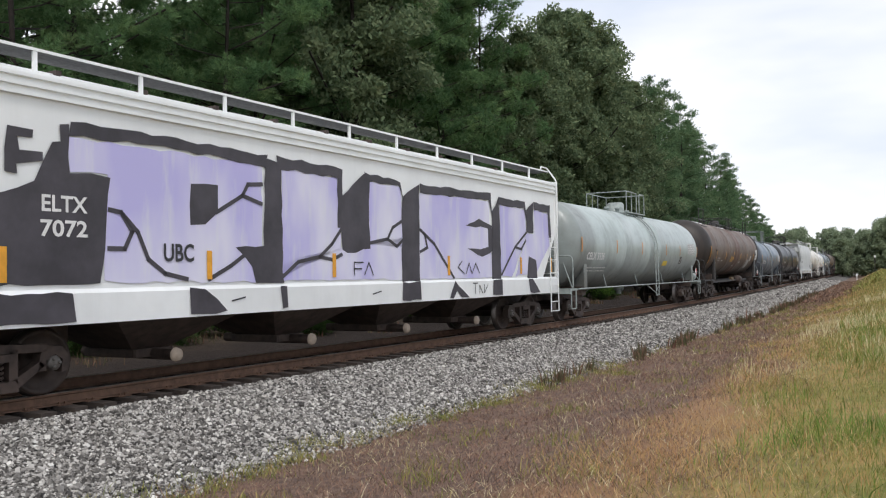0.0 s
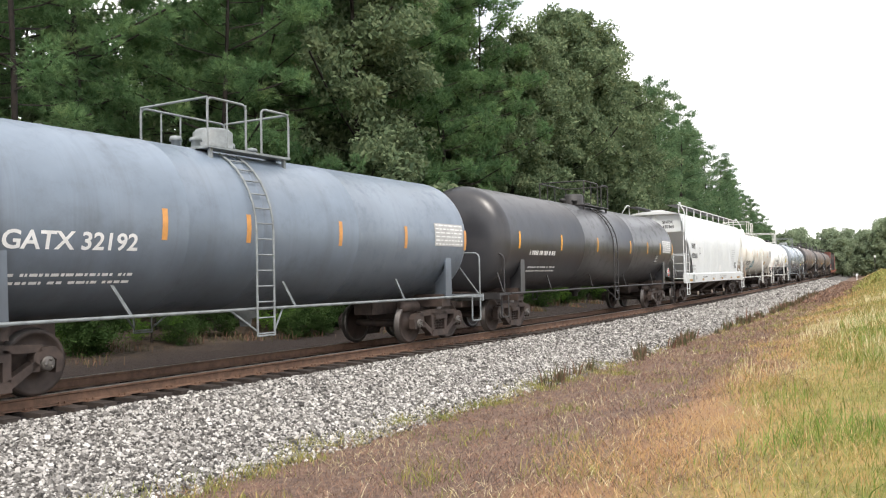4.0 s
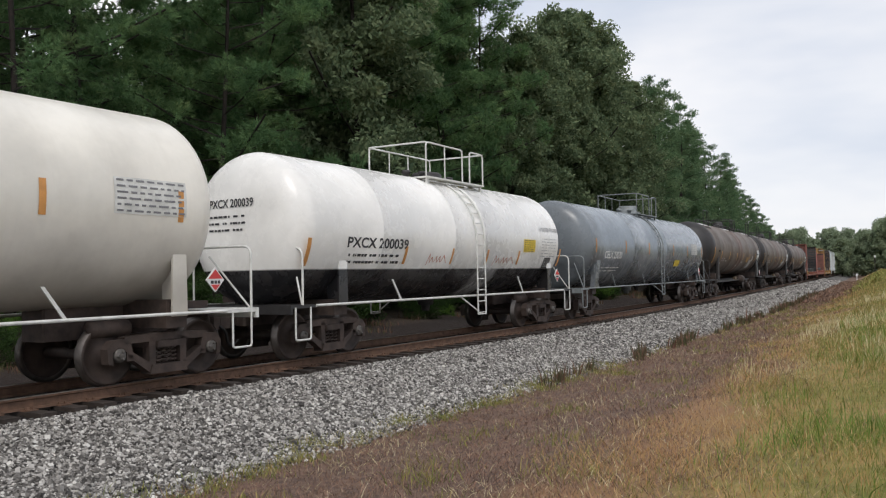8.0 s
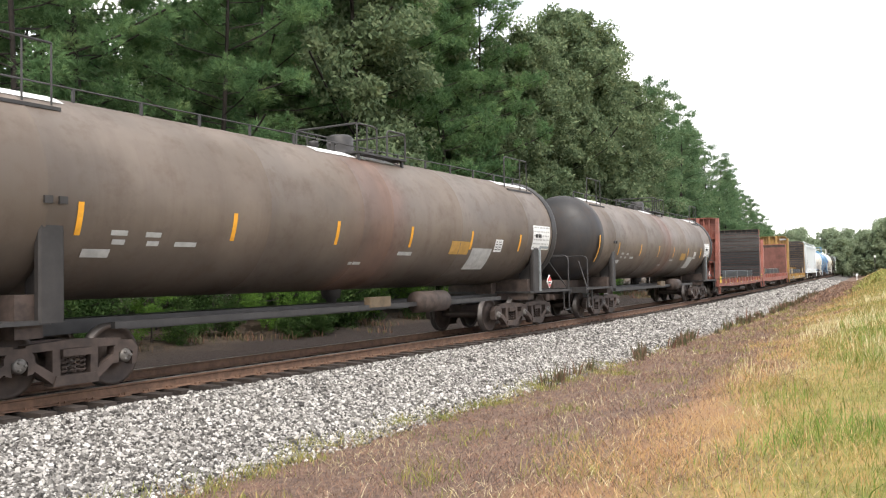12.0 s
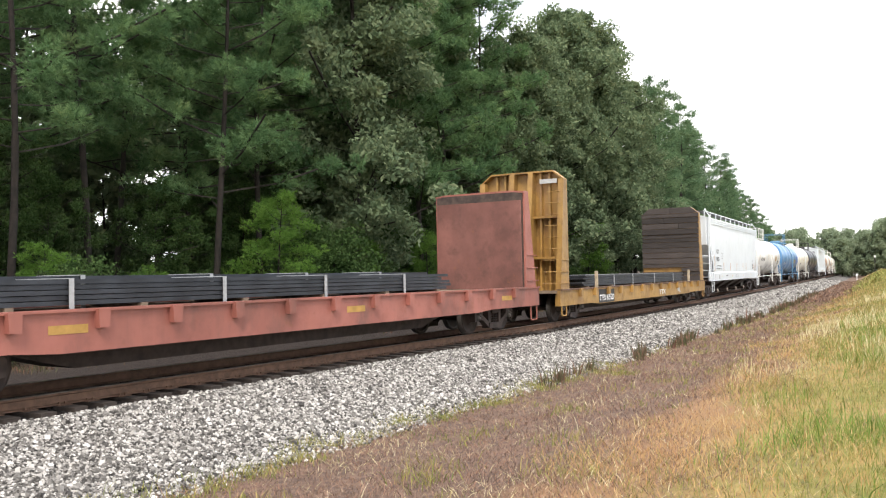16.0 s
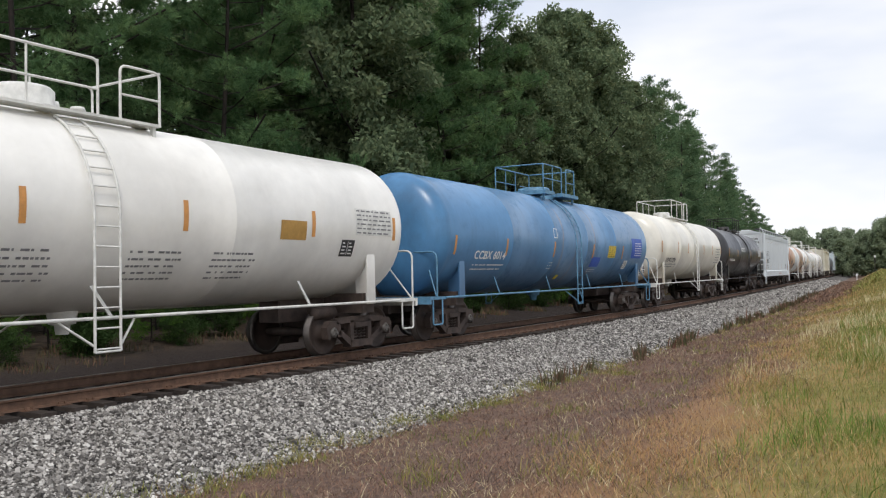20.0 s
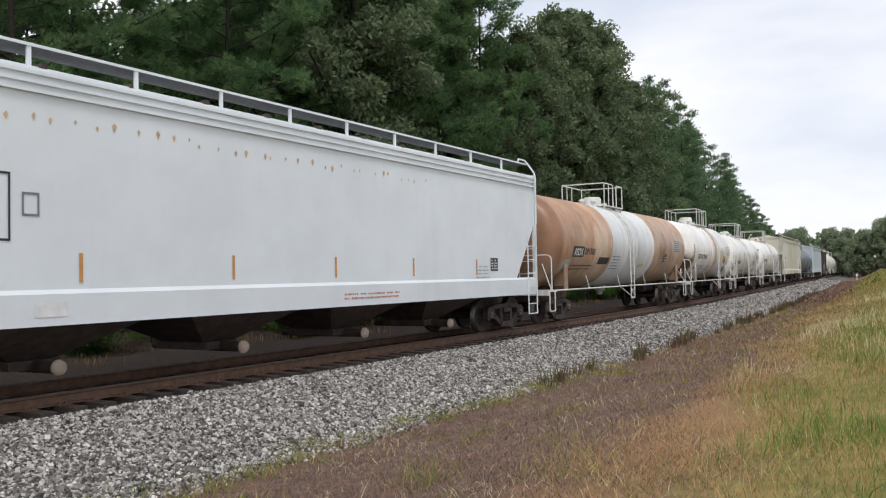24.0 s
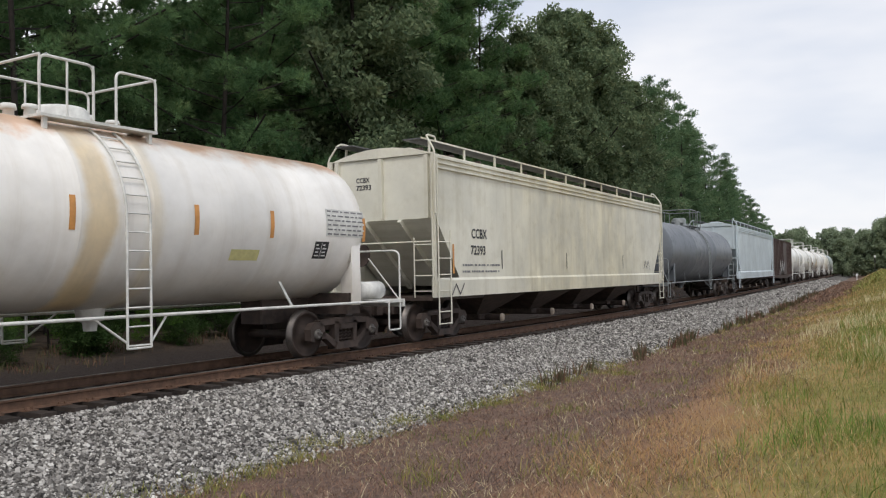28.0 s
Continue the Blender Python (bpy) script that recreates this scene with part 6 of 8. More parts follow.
sprayed("graffiti_shadow", [[(-9.2, 2.3), (-7.72, 2.87), (-7.44, 3.41), (-7.34, 3.43), (-7.34, 3.69), (-7.19, 3.71), (-7.2, 3.05), (-6.56, 3.03), (-6.69, 1.52), (-9.2, 1.52)], [(-5.06, 3.06), (-4.48, 3.1), (-4.49, 2.65), (-4.76, 2.44), (-5.04, 2.44)],
                            [(-3.34, 3.67), (-2.93, 3.6), (-2.9, 1.49), (-3.6, 1.5), (-3.67, 1.78), (-4.06, 2.11), (-3.39, 2.13)], [(-1.16, 3.16), (-0.41, 3.68), (-0.22, 3.64), (-0.25, 2.13), (-1.0, 2.03), (-1.19, 2.12)]], mid, M_SPRAY)
sprayed("graffiti_shadow", [[(0.99, 3.3), (1.69, 3.63), (1.68, 3.37), (1.66, 1.43), (0.93, 1.43)], [(5.26, 3.2), (5.68, 3.6), (5.75, 1.43), (5.19, 1.43)], [(7.38, 3.36), (7.86, 3.62), (7.82, 2.74), (7.35, 2.72)], [(7.36, 1.42), (7.47, 2.04), (7.97, 1.96), (8.06, 1.42)],
                            [(3.85, 2.77), (4.54, 2.97), (5.25, 2.85), (5.25, 2.7), (4.6, 2.77)], [(3.9, 2.21), (4.65, 2.0), (5.3, 2.2), (5.3, 2.75), (5.0, 2.75), (5.0, 2.3), (4.6, 2.23)]], mid, M_SPRAY)
sprayed("graffiti_outline", [[(-7.15, 3.74), (-5.33, 3.74), (-3.29, 3.7), (-3.34, 3.5), (-5.34, 3.58), (-7.19, 3.54)], [(-3.08, 3.72), (-1.15, 3.7), (-1.1, 2.5), (-1.3, 2.5), (-1.3, 3.5), (-3.0, 3.51)], [(-0.41, 3.68), (0.93, 3.62), (1.05, 3.2), (0.85, 3.52), (-0.31, 3.51)],
                             [(1.69, 3.63), (5.19, 3.67), (5.3, 3.0), (5.1, 3.48), (1.73, 3.42)], [(5.62, 3.63), (7.28, 3.58), (7.4, 3.0), (7.2, 3.4), (5.67, 3.42)], [(7.86, 3.63), (9.05, 3.58), (9.1, 2.5), (8.95, 2.5), (8.9, 3.36), (7.93, 3.4)]], high, M_SPRAY)
loops = [[(-4.5, 2.65), (-3.91, 2.96), (-3.78, 3.16), (-3.44, 3.19)], [(-3.91, 2.96), (-3.45, 2.85)], [(-6.56, 2.57), (-6.36, 2.54), (-6.17, 2.27), (-6.3, 2.02), (-6.57, 2.02)], [(-6.36, 2.54), (-6.07, 2.27), (-5.88, 1.87), (-5.57, 1.66), (-5.14, 1.57)],
         [(-4.68, 1.56), (-4.19, 1.78), (-3.86, 1.97)], [(-2.9, 1.6), (-2.5, 1.85), (-1.88, 1.95), (-1.5, 2.2), (-1.2, 2.5)]]
for p in loops:
    decal("graffiti_line", car, high, M_SPRAY, stroke(p, 0.07))
loops = [[(-1.88, 1.95), (-1.5, 1.9), (-1.2, 2.0)], [(-0.25, 2.25), (0.4, 2.35), (0.6, 2.6), (0.95, 2.75)], [(0.4, 2.35), (0.75, 2.2), (1.0, 2.35)], [(1.7, 2.6), (2.3, 2.3), (3.2, 1.5)], [(1.9, 2.5), (2.0, 2.2), (1.7, 2.1)], [(5.75, 1.55), (6.6, 2.3), (7.35, 2.72)], [(6.6, 2.3), (7.0, 2.25), (7.3, 2.5)]]
for p in loops:
    decal("graffiti_line", car, high, M_SPRAY, stroke(p, 0.07))
sprayed("graffiti_letter", [[(-8.1, 3.55), (-7.72, 3.56), (-7.72, 3.42), (-7.92, 3.43), (-7.92, 3.27), (-7.6, 3.25), (-7.6, 3.14), (-7.94, 3.1), (-7.94, 2.96), (-8.1, 2.95)]], mid, M_SPRAY)
lettering(car, flat_side(-1.492), "ELTX", -7.61, -6.92, 2.5, 0.22, M_WHITE)
lettering(car, flat_side(-1.492), "7072", -7.63, -6.92, 2.17, 0.22, M_WHITE)
lettering(car, flat_side(-1.492), "UBC", -5.6, -5.0, 1.85, 0.27, M_INK)
tags = [[(-0.8, 1.6), (-0.8, 1.85), (-0.5, 1.85)], [(-0.8, 1.72), (-0.55, 1.72)], [(-0.45, 1.6), (-0.3, 1.85), (-0.15, 1.6)], [(3.6, 1.9), (3.4, 1.75), (3.7, 1.6)], [(3.8, 1.6), (3.95, 1.85), (4.1, 1.6), (4.3, 1.85), (4.5, 1.6)]]
tagged(decal("marker_scrawl", car, flat_side(-1.492), M_INK, [q for p in tags for q in stroke(p, 0.025)]), kind="stuff")
sill_put = flat_side(-1.512)
sprayed("graffiti_sill_shadow", [[(-9.2, 1.42), (-7.16, 1.42), (-7.1, 1.02), (-9.2, 1.02)], [(-5.1, 1.42), (-4.8, 1.42), (-4.3, 1.02), (-5.1, 1.02)], [(-3.0, 1.42), (-2.86, 1.42), (-2.82, 1.02), (-2.95, 1.02)], [(0.93, 1.42), (1.66, 1.42), (1.66, 1.02), (0.93, 1.02)],
                                 [(5.2, 1.42), (5.75, 1.42), (5.75, 1.02), (5.2, 1.02)], [(7.4, 1.42), (7.7, 1.42), (8.2, 1.02), (7.5, 1.02)], [(3.2, 1.42), (3.6, 1.2), (3.9, 1.02), (3.5, 1.02), (3.3, 1.2), (3.1, 1.02), (2.95, 1.02)]], sill_put, M_SPRAY)
tags = [[(4.1, 1.35), (4.35, 1.35)], [(4.22, 1.35), (4.22, 1.1)], [(4.45, 1.1), (4.45, 1.3), (4.6, 1.1)], [(4.7, 1.3), (4.7, 1.1), (4.9, 1.3)], [(-0.2, 1.2), (0.1, 1.25)], [(-4.2, 1.2), (-3.9, 1.25)]]
tagged(decal("marker_scrawl", car, sill_put, M_INK, [q for p in tags for q in stroke(p, 0.025)]), kind="stuff")
stripes(car, flat_side(-1.492), [-8.2, -4.73, -1.5, 2.9, 6.9, 9.0], 1.56, 2.02, M_REFLECT, 0.11)

tank = tank_car("pale grey-green tank car with grime and painted shade underneath", -199.05, -180.25, P_SAGE, 1.54, 2.53, M_TRIMS, ladder_x=0.36, rings=(-3.2, -0.1, 1.5), fence=(-1.0, 1.4), end_reservoir=True, rear_gap=0.7, marks=(1.07, -0.09))
put = tank_marks(tank, 1.54, 2.53, M_WHITE, M_ORANGE, [-7.9, -4.4, -1.3, 2.2, 4.5, 7.75], 6.0, 2, 4.6, print_x=-7.1)
lettering(tank, put, "CELX 3336", -7.30, -5.59, 2.0, 0.25, M_WHITE)
head_marks(tank, 0.5, 1.54, 2.53, "CELX 3336", M_PANELG)
decal("yellow_sticker", tank, put, M_YELLOW, rect(1.95, 2.65, 1.78, 2.0))
placard(tank, 7.75, -1.48, 1.5)

BROWNS = [(-179.22, -157.86, P_BROWN, 1.55, 2.80, 2, (1.064, 0.3)), (-51.18, -29.56, P_BROWN_B, 1.52, 2.80, 3, (1.029, 0.4)), (-28.70, -7.57, P_BROWN_B, 1.52, 2.80, 5, (1.024, 0.1)), (-6.16, 15.20, P_BROWN_B, 1.52, 2.80, 7, (1.018, 0.1))]


def brown_tank(u0, u1, skin, r, zc, seed, marks, label, first=-9.4, panel_x=2.65):
    t = tank_car(label, u0, u1, skin, r, zc, M_TRIMK, 3, None, 0.9, 0.62, (0.3, 0.42), shell_gap=0.6, dish=0.6, knuckle=0.85, rings=(-7.6, -3.4, -0.7, 0.35, 3.3, 7.0), side_rail=False, walkway=True, head_shield=True, fence=(0.0, 1.85), marks=marks)
    h = (u1 - u0) / 2
    put = tank_side(r, zc)
    stripes(t, put, [first], zc - 0.9, zc + 0.06, M_REFLECT)
    stripes(t, put, [-7.15, -4.28, -1.55, 1.05, 3.78, 6.5], zc - 0.62, zc - 0.15, M_REFLECT, 0.09)
    rng = random.Random(seed)
    for x0, x1, z0, z1 in ((-6.6, -6.32, 2.2, 2.28), (-6.58, -6.36, 2.06, 2.14), (-6.04, -5.76, 2.19, 2.27), (-6.02, -5.8, 2.05, 2.13), (-5.45, -5.02, 2.05, 2.13), (-7.05, -6.6, 1.84, 1.98), (0.85, 1.4, 1.98, 2.07), (-0.82, -0.42, 1.73, 1.8)):
        k = rng.uniform(-0.12, 0.12)
        decal("worn_patch", t, put, M_PANELG, rect(x0 + k, x1 + k, z0, z1, 2))
    k = rng.uniform(-0.1, 0.25)
    decal("yellow_panel", t, put, M_DULLY, rect(panel_x + k, panel_x + 0.9 + k, zc - 0.76, zc - 0.42))
    decal("grey_patch", t, put, M_PANELG, rect(3.95, 5.0, zc - 1.22, zc - 0.58))
    inspection_mark(t, put, 5.1, zc - 0.66, M_WHITE, M_BLACKPATCH)
    data_panel(t, put, 7.35, min(8.5, h - 1.75), zc - 0.55, zc + 0.15, M_WHITE, M_PANELG, seed)
    part("valve_box", Geo().box(0.1, 0.9, -1.12, -0.95, 0.9, 1.12, 0.02), M_BROWNBOX, t)
    head_marks(t, 0.6, r, zc, {2: "CELX 10415", 3: "CELX 10426"}.get(seed, ""), M_PANELG, 0.6, 0.45, knuckle=0.85)
    placard(t, h - 2.1, -1.48, 1.32)
    return t


brown_tank(*BROWNS[0], "long soot-brown tank car on six-wheel trucks", -9.0, -2.58)

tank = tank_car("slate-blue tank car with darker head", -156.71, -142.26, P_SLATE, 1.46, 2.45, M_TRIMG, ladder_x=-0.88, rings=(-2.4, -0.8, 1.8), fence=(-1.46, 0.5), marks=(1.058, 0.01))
put = tank_marks(tank, 1.46, 2.45, M_WHITE, M_ORANGE, [-5.7, -2.9, -1.2, 1.2, 3.4, 5.9], 4.6, 4, None, print_x=-5.2)
lettering(tank, put, "GATX 32192", -5.28, -3.3, 2.0, 0.25, M_WHITE)
head_marks(tank, 0.5, 1.46, 2.45, "GATX 32192", M_WHITE)

tank = tank_car("matt black tank car with orange reflector strips", -141.32, -123.02, P_JET, 1.5, 2.55, M_TRIMK, ladder_x=0.2, shell_gap=0.15, marks=(1.053, 0.01))
put = tank_marks(tank, 1.5, 2.55, M_WHITE, M_REFLECT, [-7.6, -4.6, -1.4, 2.2, 4.4, 6.2, 8.1], 6.6, 5, 5.6, print_x=-6.6, backs=M_PANELG)
small_print(tank, put, -6.8, -5.0, 2.1, 1, M_WHITE, 0.2, 0.16, 8)
placard(tank, 7.6, -1.45, 1.5)

car = hopper_car("light grey round-sided covered hopper with black lettering", -121.15, -104.15, P_HOP, cut=1.75, cut_z=3.55, top=4.3, bays=3, round_side=True, truck_at=7.07, ribs=7, peak=0.16, board=4.7, marks=(1.048, -0.24))
put = flat_side(-1.512)
lettering(car, put, "SHPX", -6.45, -5.6, 2.66, 0.25, M_INK)
lettering(car, put, "450365", -6.5, -5.2, 2.19, 0.24, M_INK)
end_marks(car, "SHPX", "450365", 0.15, 0.42)
lettering(car, put, "LD LMT 218300", -6.55, -5.72, 1.77, 0.085, M_GREYINK)
lettering(car, put, "LT WT   67100", -6.58, -5.75, 1.6, 0.085, M_GREYINK)
sillput = flat_side(-1.516)
for x0, x1, m in ((-7.2, -6.46, M_DULLY), (-4.17, -3.74, M_DULLY), (-1.44, -0.99, M_DULLY), (1.1, 1.55, M_DULLY), (4.0, 4.45, M_DULLY), (6.2, 7.2, M_DULLY)):
    decal("sill_patch", car, sillput, m, rect(x0, x1, 1.06, 1.16, 1))
small_print(car, sillput, -3.94, -2.83, 1.2, 1, M_INK, 0.1, 0.07, 4)
small_print(car, sillput, -2.1, -0.5, 1.3, 3, M_PALEINK, 0.06, 0.02, 5)
small_print(car, sillput, 0.6, 2.7, 1.22, 2, M_GREYINK, 0.08, 0.035, 9)
decal("sill_patch", car, sillput, M_TRIMS, rect(-6.42, -5.92, 1.02, 1.38, 1))
decal("stencil_frame", car, sillput, M_PALEINK, rect(-5.66, -5.41, 1.12, 1.3, 1))
small_print(car, put, 4.7, 5.7, 2.75, 8, M_PALEINK, 0.13, 0.035, 6)
inspection_mark(car, put, 5.5, 1.68, M_BLACKPATCH, M_WHITE)
decal("white_notice", car, put, M_WHITE, rect(0.44, 1.02, 1.5, 1.86))
decal("stencil_frame", car, put, M_GREYINK, rect(-4.75, -4.72, 2.42, 2.7, 1) + rect(-4.5, -4.47, 2.42, 2.7, 1) + rect(-4.75, -4.47, 2.69, 2.72, 1) + rect(-4.75, -4.47, 2.4, 2.43, 1))

tank = tank_car("cream tank car with a blue graffiti tag", -103.27, -86.47, P_CREAM, 1.58, 2.72, M_TRIMW, ladder_x=0.25, dome=(0.42, 0.3), rings=(-3.4, -0.4, 1.4), fence=(-1.19, 1.91), shell_gap=0.2, rear_gap=0.8, marks=(1.043, -0.19))
put = tank_marks(tank, 1.58, 2.72, M_GREYINK, M_ORANGE, [-6.9, -4.2, -1.6, 2.0, 4.3, 6.5], 5.4, 7, None, print_x=-6.2, backs=M_TRIMW)
lettering(tank, put, "DOWX 73060", -6.24, -4.35, 1.93, 0.22, M_INK)
head_marks(tank, 0.5, 1.58, 2.72, "DOWX 73060", M_GREYINK)
tag = [[(-4.4, 1.75), (-4.0, 1.35), (-3.6, 1.75), (-3.9, 1.95)], [(-3.5, 1.4), (-3.5, 2.0), (-3.1, 2.15), (-2.7, 2.0), (-2.65, 1.7), (-3.0, 1.5), (-3.4, 1.7)], [(-3.2, 1.8), (-3.0, 1.95), (-2.9, 1.75), (-3.15, 1.7), (-3.2, 1.8)],
       [(-2.5, 1.7), (-2.35, 1.9), (-2.2, 1.7), (-2.35, 1.55), (-2.5, 1.7)], [(-4.5, 1.45), (-4.1, 1.6), (-3.8, 1.4)]]
decal("graffiti_tag", tank, put, M_CYAN, [q for s in tag for q in stroke(s, 0.095)])
decal("yellow_sticker", tank, put, M_DULLY, rect(3.0, 3.6, 1.85, 2.15))
placard(tank, 7.3, -1.46, 1.55)

tank = tank_car("white tank car with a black lower half", -85.60, -72.10, P_TWO, 1.52, 2.52, M_TRIMK, ladder_x=0.92, dome=(0.4, 0.2), hand=M_TRIMW, rings=(-2.6, 0.2, 1.6), fence=(-0.26, 2.44), shell_gap=0.15, rear_gap=0.75, marks=(1.1, -0.74))
put = tank_side(1.52, 2.52)
for x in (-2.0, -0.11, 1.55, 3.26):
    stripes(tank, put, [x - 0.05], 1.8, 2.2, M_ORANGE, 0.09)
stripes(tank, put, [5.88 - 0.05, -5.1], 1.75, 2.3, M_ORANGE, 0.1)
small_print(tank, put, -3.9, -2.2, 1.96, 2, M_INK, 0.15, 0.07, 8)
lettering(tank, put, "PXCX 200039", -3.98, -1.97, 2.15, 0.21, M_INK)
head_marks(tank, 0.15, 1.52, 2.52, "PXCX 200039", M_INK)
lettering(tank, put, "HYDROGEN PEROXIDE", 4.5, 5.72, 2.85 - 0.05, 0.12, M_PALEINK)
small_print(tank, put, 4.6, 5.58, 2.6 - 0.04, 7, M_PALEINK, 0.085, 0.03, 18)
inspection_mark(tank, put, 4.89, 1.7 - 0.02, M_BLACKPATCH, M_PANELG)
data_panel(tank, put, 3.47, 4.18, 2.17, 2.53, M_YELLOW, M_INK, 19)
for x0, x1 in ((-1.12, -0.33), (1.93, 3.04)):
    scr = [[(x0 + (x1 - x0) * a, b) for a, b in line] for line in (((0.0, 1.78), (0.08, 2.05), (0.14, 1.85), (0.22, 1.98), (0.3, 1.84)), ((0.35, 1.86), (0.45, 2.0), (0.5, 1.84), (0.62, 2.0), (0.66, 1.86)), ((0.7, 1.85), (0.82, 2.02), (1.0, 1.84)))]
    tagged(decal("scrawled_tag", tank, put, M_RUSTINK, [q for s in scr for q in stroke(s, 0.022)]), kind="stuff")
placard(tank, 5.7, -1.46, 1.5)

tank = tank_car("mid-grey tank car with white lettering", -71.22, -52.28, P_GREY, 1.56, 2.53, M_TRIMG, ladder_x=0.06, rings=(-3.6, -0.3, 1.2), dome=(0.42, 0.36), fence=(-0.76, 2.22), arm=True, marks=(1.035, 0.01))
put = tank_marks(tank, 1.56, 2.53, M_WHITE, M_ORANGE, [-8.0, -4.7, -1.6, 2.3, 4.9, 7.9], 5.7, 9, 4.8, print_x=-7.0, backs=M_PANELG)
lettering(tank, put, "CELX 23030", -7.01, -5.07, 2.06, 0.26, M_WHITE)
head_marks(tank, 0.5, 1.56, 2.53, "CELX 23030", M_WHITE)
decal("yellow_sticker", tank, put, M_YELLOW, rect(2.8, 3.7, 1.75, 2.05))
placard(tank, 7.6, -1.47, 1.5)

for b, lab in zip(BROWNS[1:], ("long brown tank car with a black front head", "long brown tank car behind its twin, black front head", "last long brown tank car, before the flat cars")):
    brown_tank(*b, lab)

# flat cars
flat = flat_car("red bulkhead flat car with charred plank rear wall", 15.91, 35.02, P_REDFLAT, 4.58, "steel", "planks", 1.02, 0.6, wood=((1.75, M_CHAR), (9, M_WOOD)), plank_top=0.22, load=[(-6.9, 5.9, -1.25, -0.1, 1.52, 6, -5.8, -1.2, 3.4), (-5.6, 5.4, 0.05, 1.2, 1.46, 4)], thick=0.95, chamfer=0.06, lip_mat=M_TIE, marks=(1.013, 0.08))
for x in (-7.4, -5.2, -2.98, -1.38, 1.28, 3.6, 5.65, 7.4):
    decal("yellow_reflector", flat, flat_side(-1.48), M_YELLOW, rect(x, x + 0.44, 0.79, 0.91, 1))
decal("yellow_reflector", flat, flat_side(-1.515), M_YELLOW, rect(8.7, 8.95, 1.0, 1.25, 1))
for x0, x1, z in ((-0.92, -0.64, 0.86), (-0.9, -0.68, 0.8), (-0.86, -0.62, 0.74), (3.1, 3.4, 0.8), (3.5, 3.75, 0.82), (4.3, 4.55, 0.84), (4.8, 5.1, 0.86), (5.75, 6.0, 0.72), (6.3, 6.7, 0.75), (-0.2, -0.06, 0.98)):
    decal("worn_mark", flat, flat_side(-1.482), M_PANELG, [rough_ring([(x0, z - 0.02), (x1, z - 0.02), (x1, z + 0.02), (x0, z + 0.02)], random.Random(int(x0 * 50)), 0.012, 0.08)])
decal("yellow_reflector", flat, flat_side(-1.515), M_YELLOW, rect(-9.3, -8.8, 0.85, 1.2, 1))
for k in range(4):
    decal("faded_mark", flat, flat_side(-1.48), M_PANELG, rect(-5.65 + 0.16 * k, -5.61 + 0.16 * k, 0.66, 0.82, 1) + rect(-5.65 + 0.16 * k, -5.54 + 0.16 * k, 0.79, 0.82, 1))
for k in range(3):
    decal("faded_mark", flat, flat_side(-1.48), M_PANELG, rect(-4.85 + 0.14 * k, -4.81 + 0.14 * k, 0.66, 0.82, 1))
# sheet_mat is near-black steel to stand for the shade between the bulkhead posts
flat = flat_car("salmon-red flat car with low steel bulkheads and strapped plates", 35.88, 55.03, P_SALMON, 3.9, "steel", "plate", 1.12, 0.6, plate_mat=P_DULLPLATE, sheet_mat=M_STEEL, load=[(-6.8, 4.8, -1.2, 0.0, 1.6, 5, -5.5, -2.6, 0.1, 2.9), (-6.0, 6.0, 0.1, 1.2, 1.66, 5)], thick=0.85, chamfer=0.04, rear_top=3.95, marks=(1.009, 0.01))
plate = part("number_board", Geo().box(-9.27, -9.25, -1.25, -0.35, 3.74, 3.86), M_PANELG, flat)
for k in range(6):
    part("worn_figure", Geo().box(-9.28, -9.27, -1.2 + 0.14 * k, -1.12 + 0.14 * k, 3.76, 3.84), M_INK, plate)
decal("yellow_reflector", flat, flat_side(-1.515), M_DULLY, rect(-9.2, -9.0, 1.3, 1.62, 1))
for x in (-6.0, 0.4, 7.1):
    decal("yellow_reflector", flat, flat_side(-1.48), M_DULLY, rect(x, x + 0.6, 0.86, 0.98, 1))
flat = flat_car("yellow bulkhead flat car with a planked rear wall", 56.6, 77.12, P_AMBER, 4.84, "steel", "planks", 1.0, 0.5, load=[(-7.4, 6.6, -1.25, -0.1, 1.48, 5, -4.2, -1.8, 1.4, 4.6), (-7.8, 5.0, 0.05, 1.2, 1.48, 4)], thick=0.9, chamfer=0.3, lip_mat=M_RAIL, wood=((9, M_BROWNWOOD),), hole=(0.42, 0.66), marks=(1.004, 0.01))
for x, y in ((-6.75, -1.44), (6.85, -1.44)):
    part("timber_stake", Geo().box(x - 0.05, x + 0.05, y - 0.06, y + 0.04, 1.0, 1.62, 0.01), M_STAKE, flat)
decal("black_name_patch", flat, flat_side(-1.48), M_BLACKPATCH, rect(-6.62, -4.9, 0.52, 0.98, 1))
lettering(flat, flat_side(-1.485), "TTPX 805520", -6.56, -4.97, 0.6, 0.2, M_WHITE)
lettering(flat, flat_side(-1.485), "TTX", 1.26, 2.3, 0.6, 0.2, M_WHITE)
part("number_plate", Geo().box(-9.62, -9.6, -1.2, -0.62, 4.42, 4.56), M_PANELG, flat)
decal("white_patch", flat, flat_side(-1.48), M_PANELG, [rough_ring([(4.45, 0.6), (4.95, 0.58), (4.8, 0.85), (4.5, 0.9)], random.Random(5), 0.05, 0.12)])

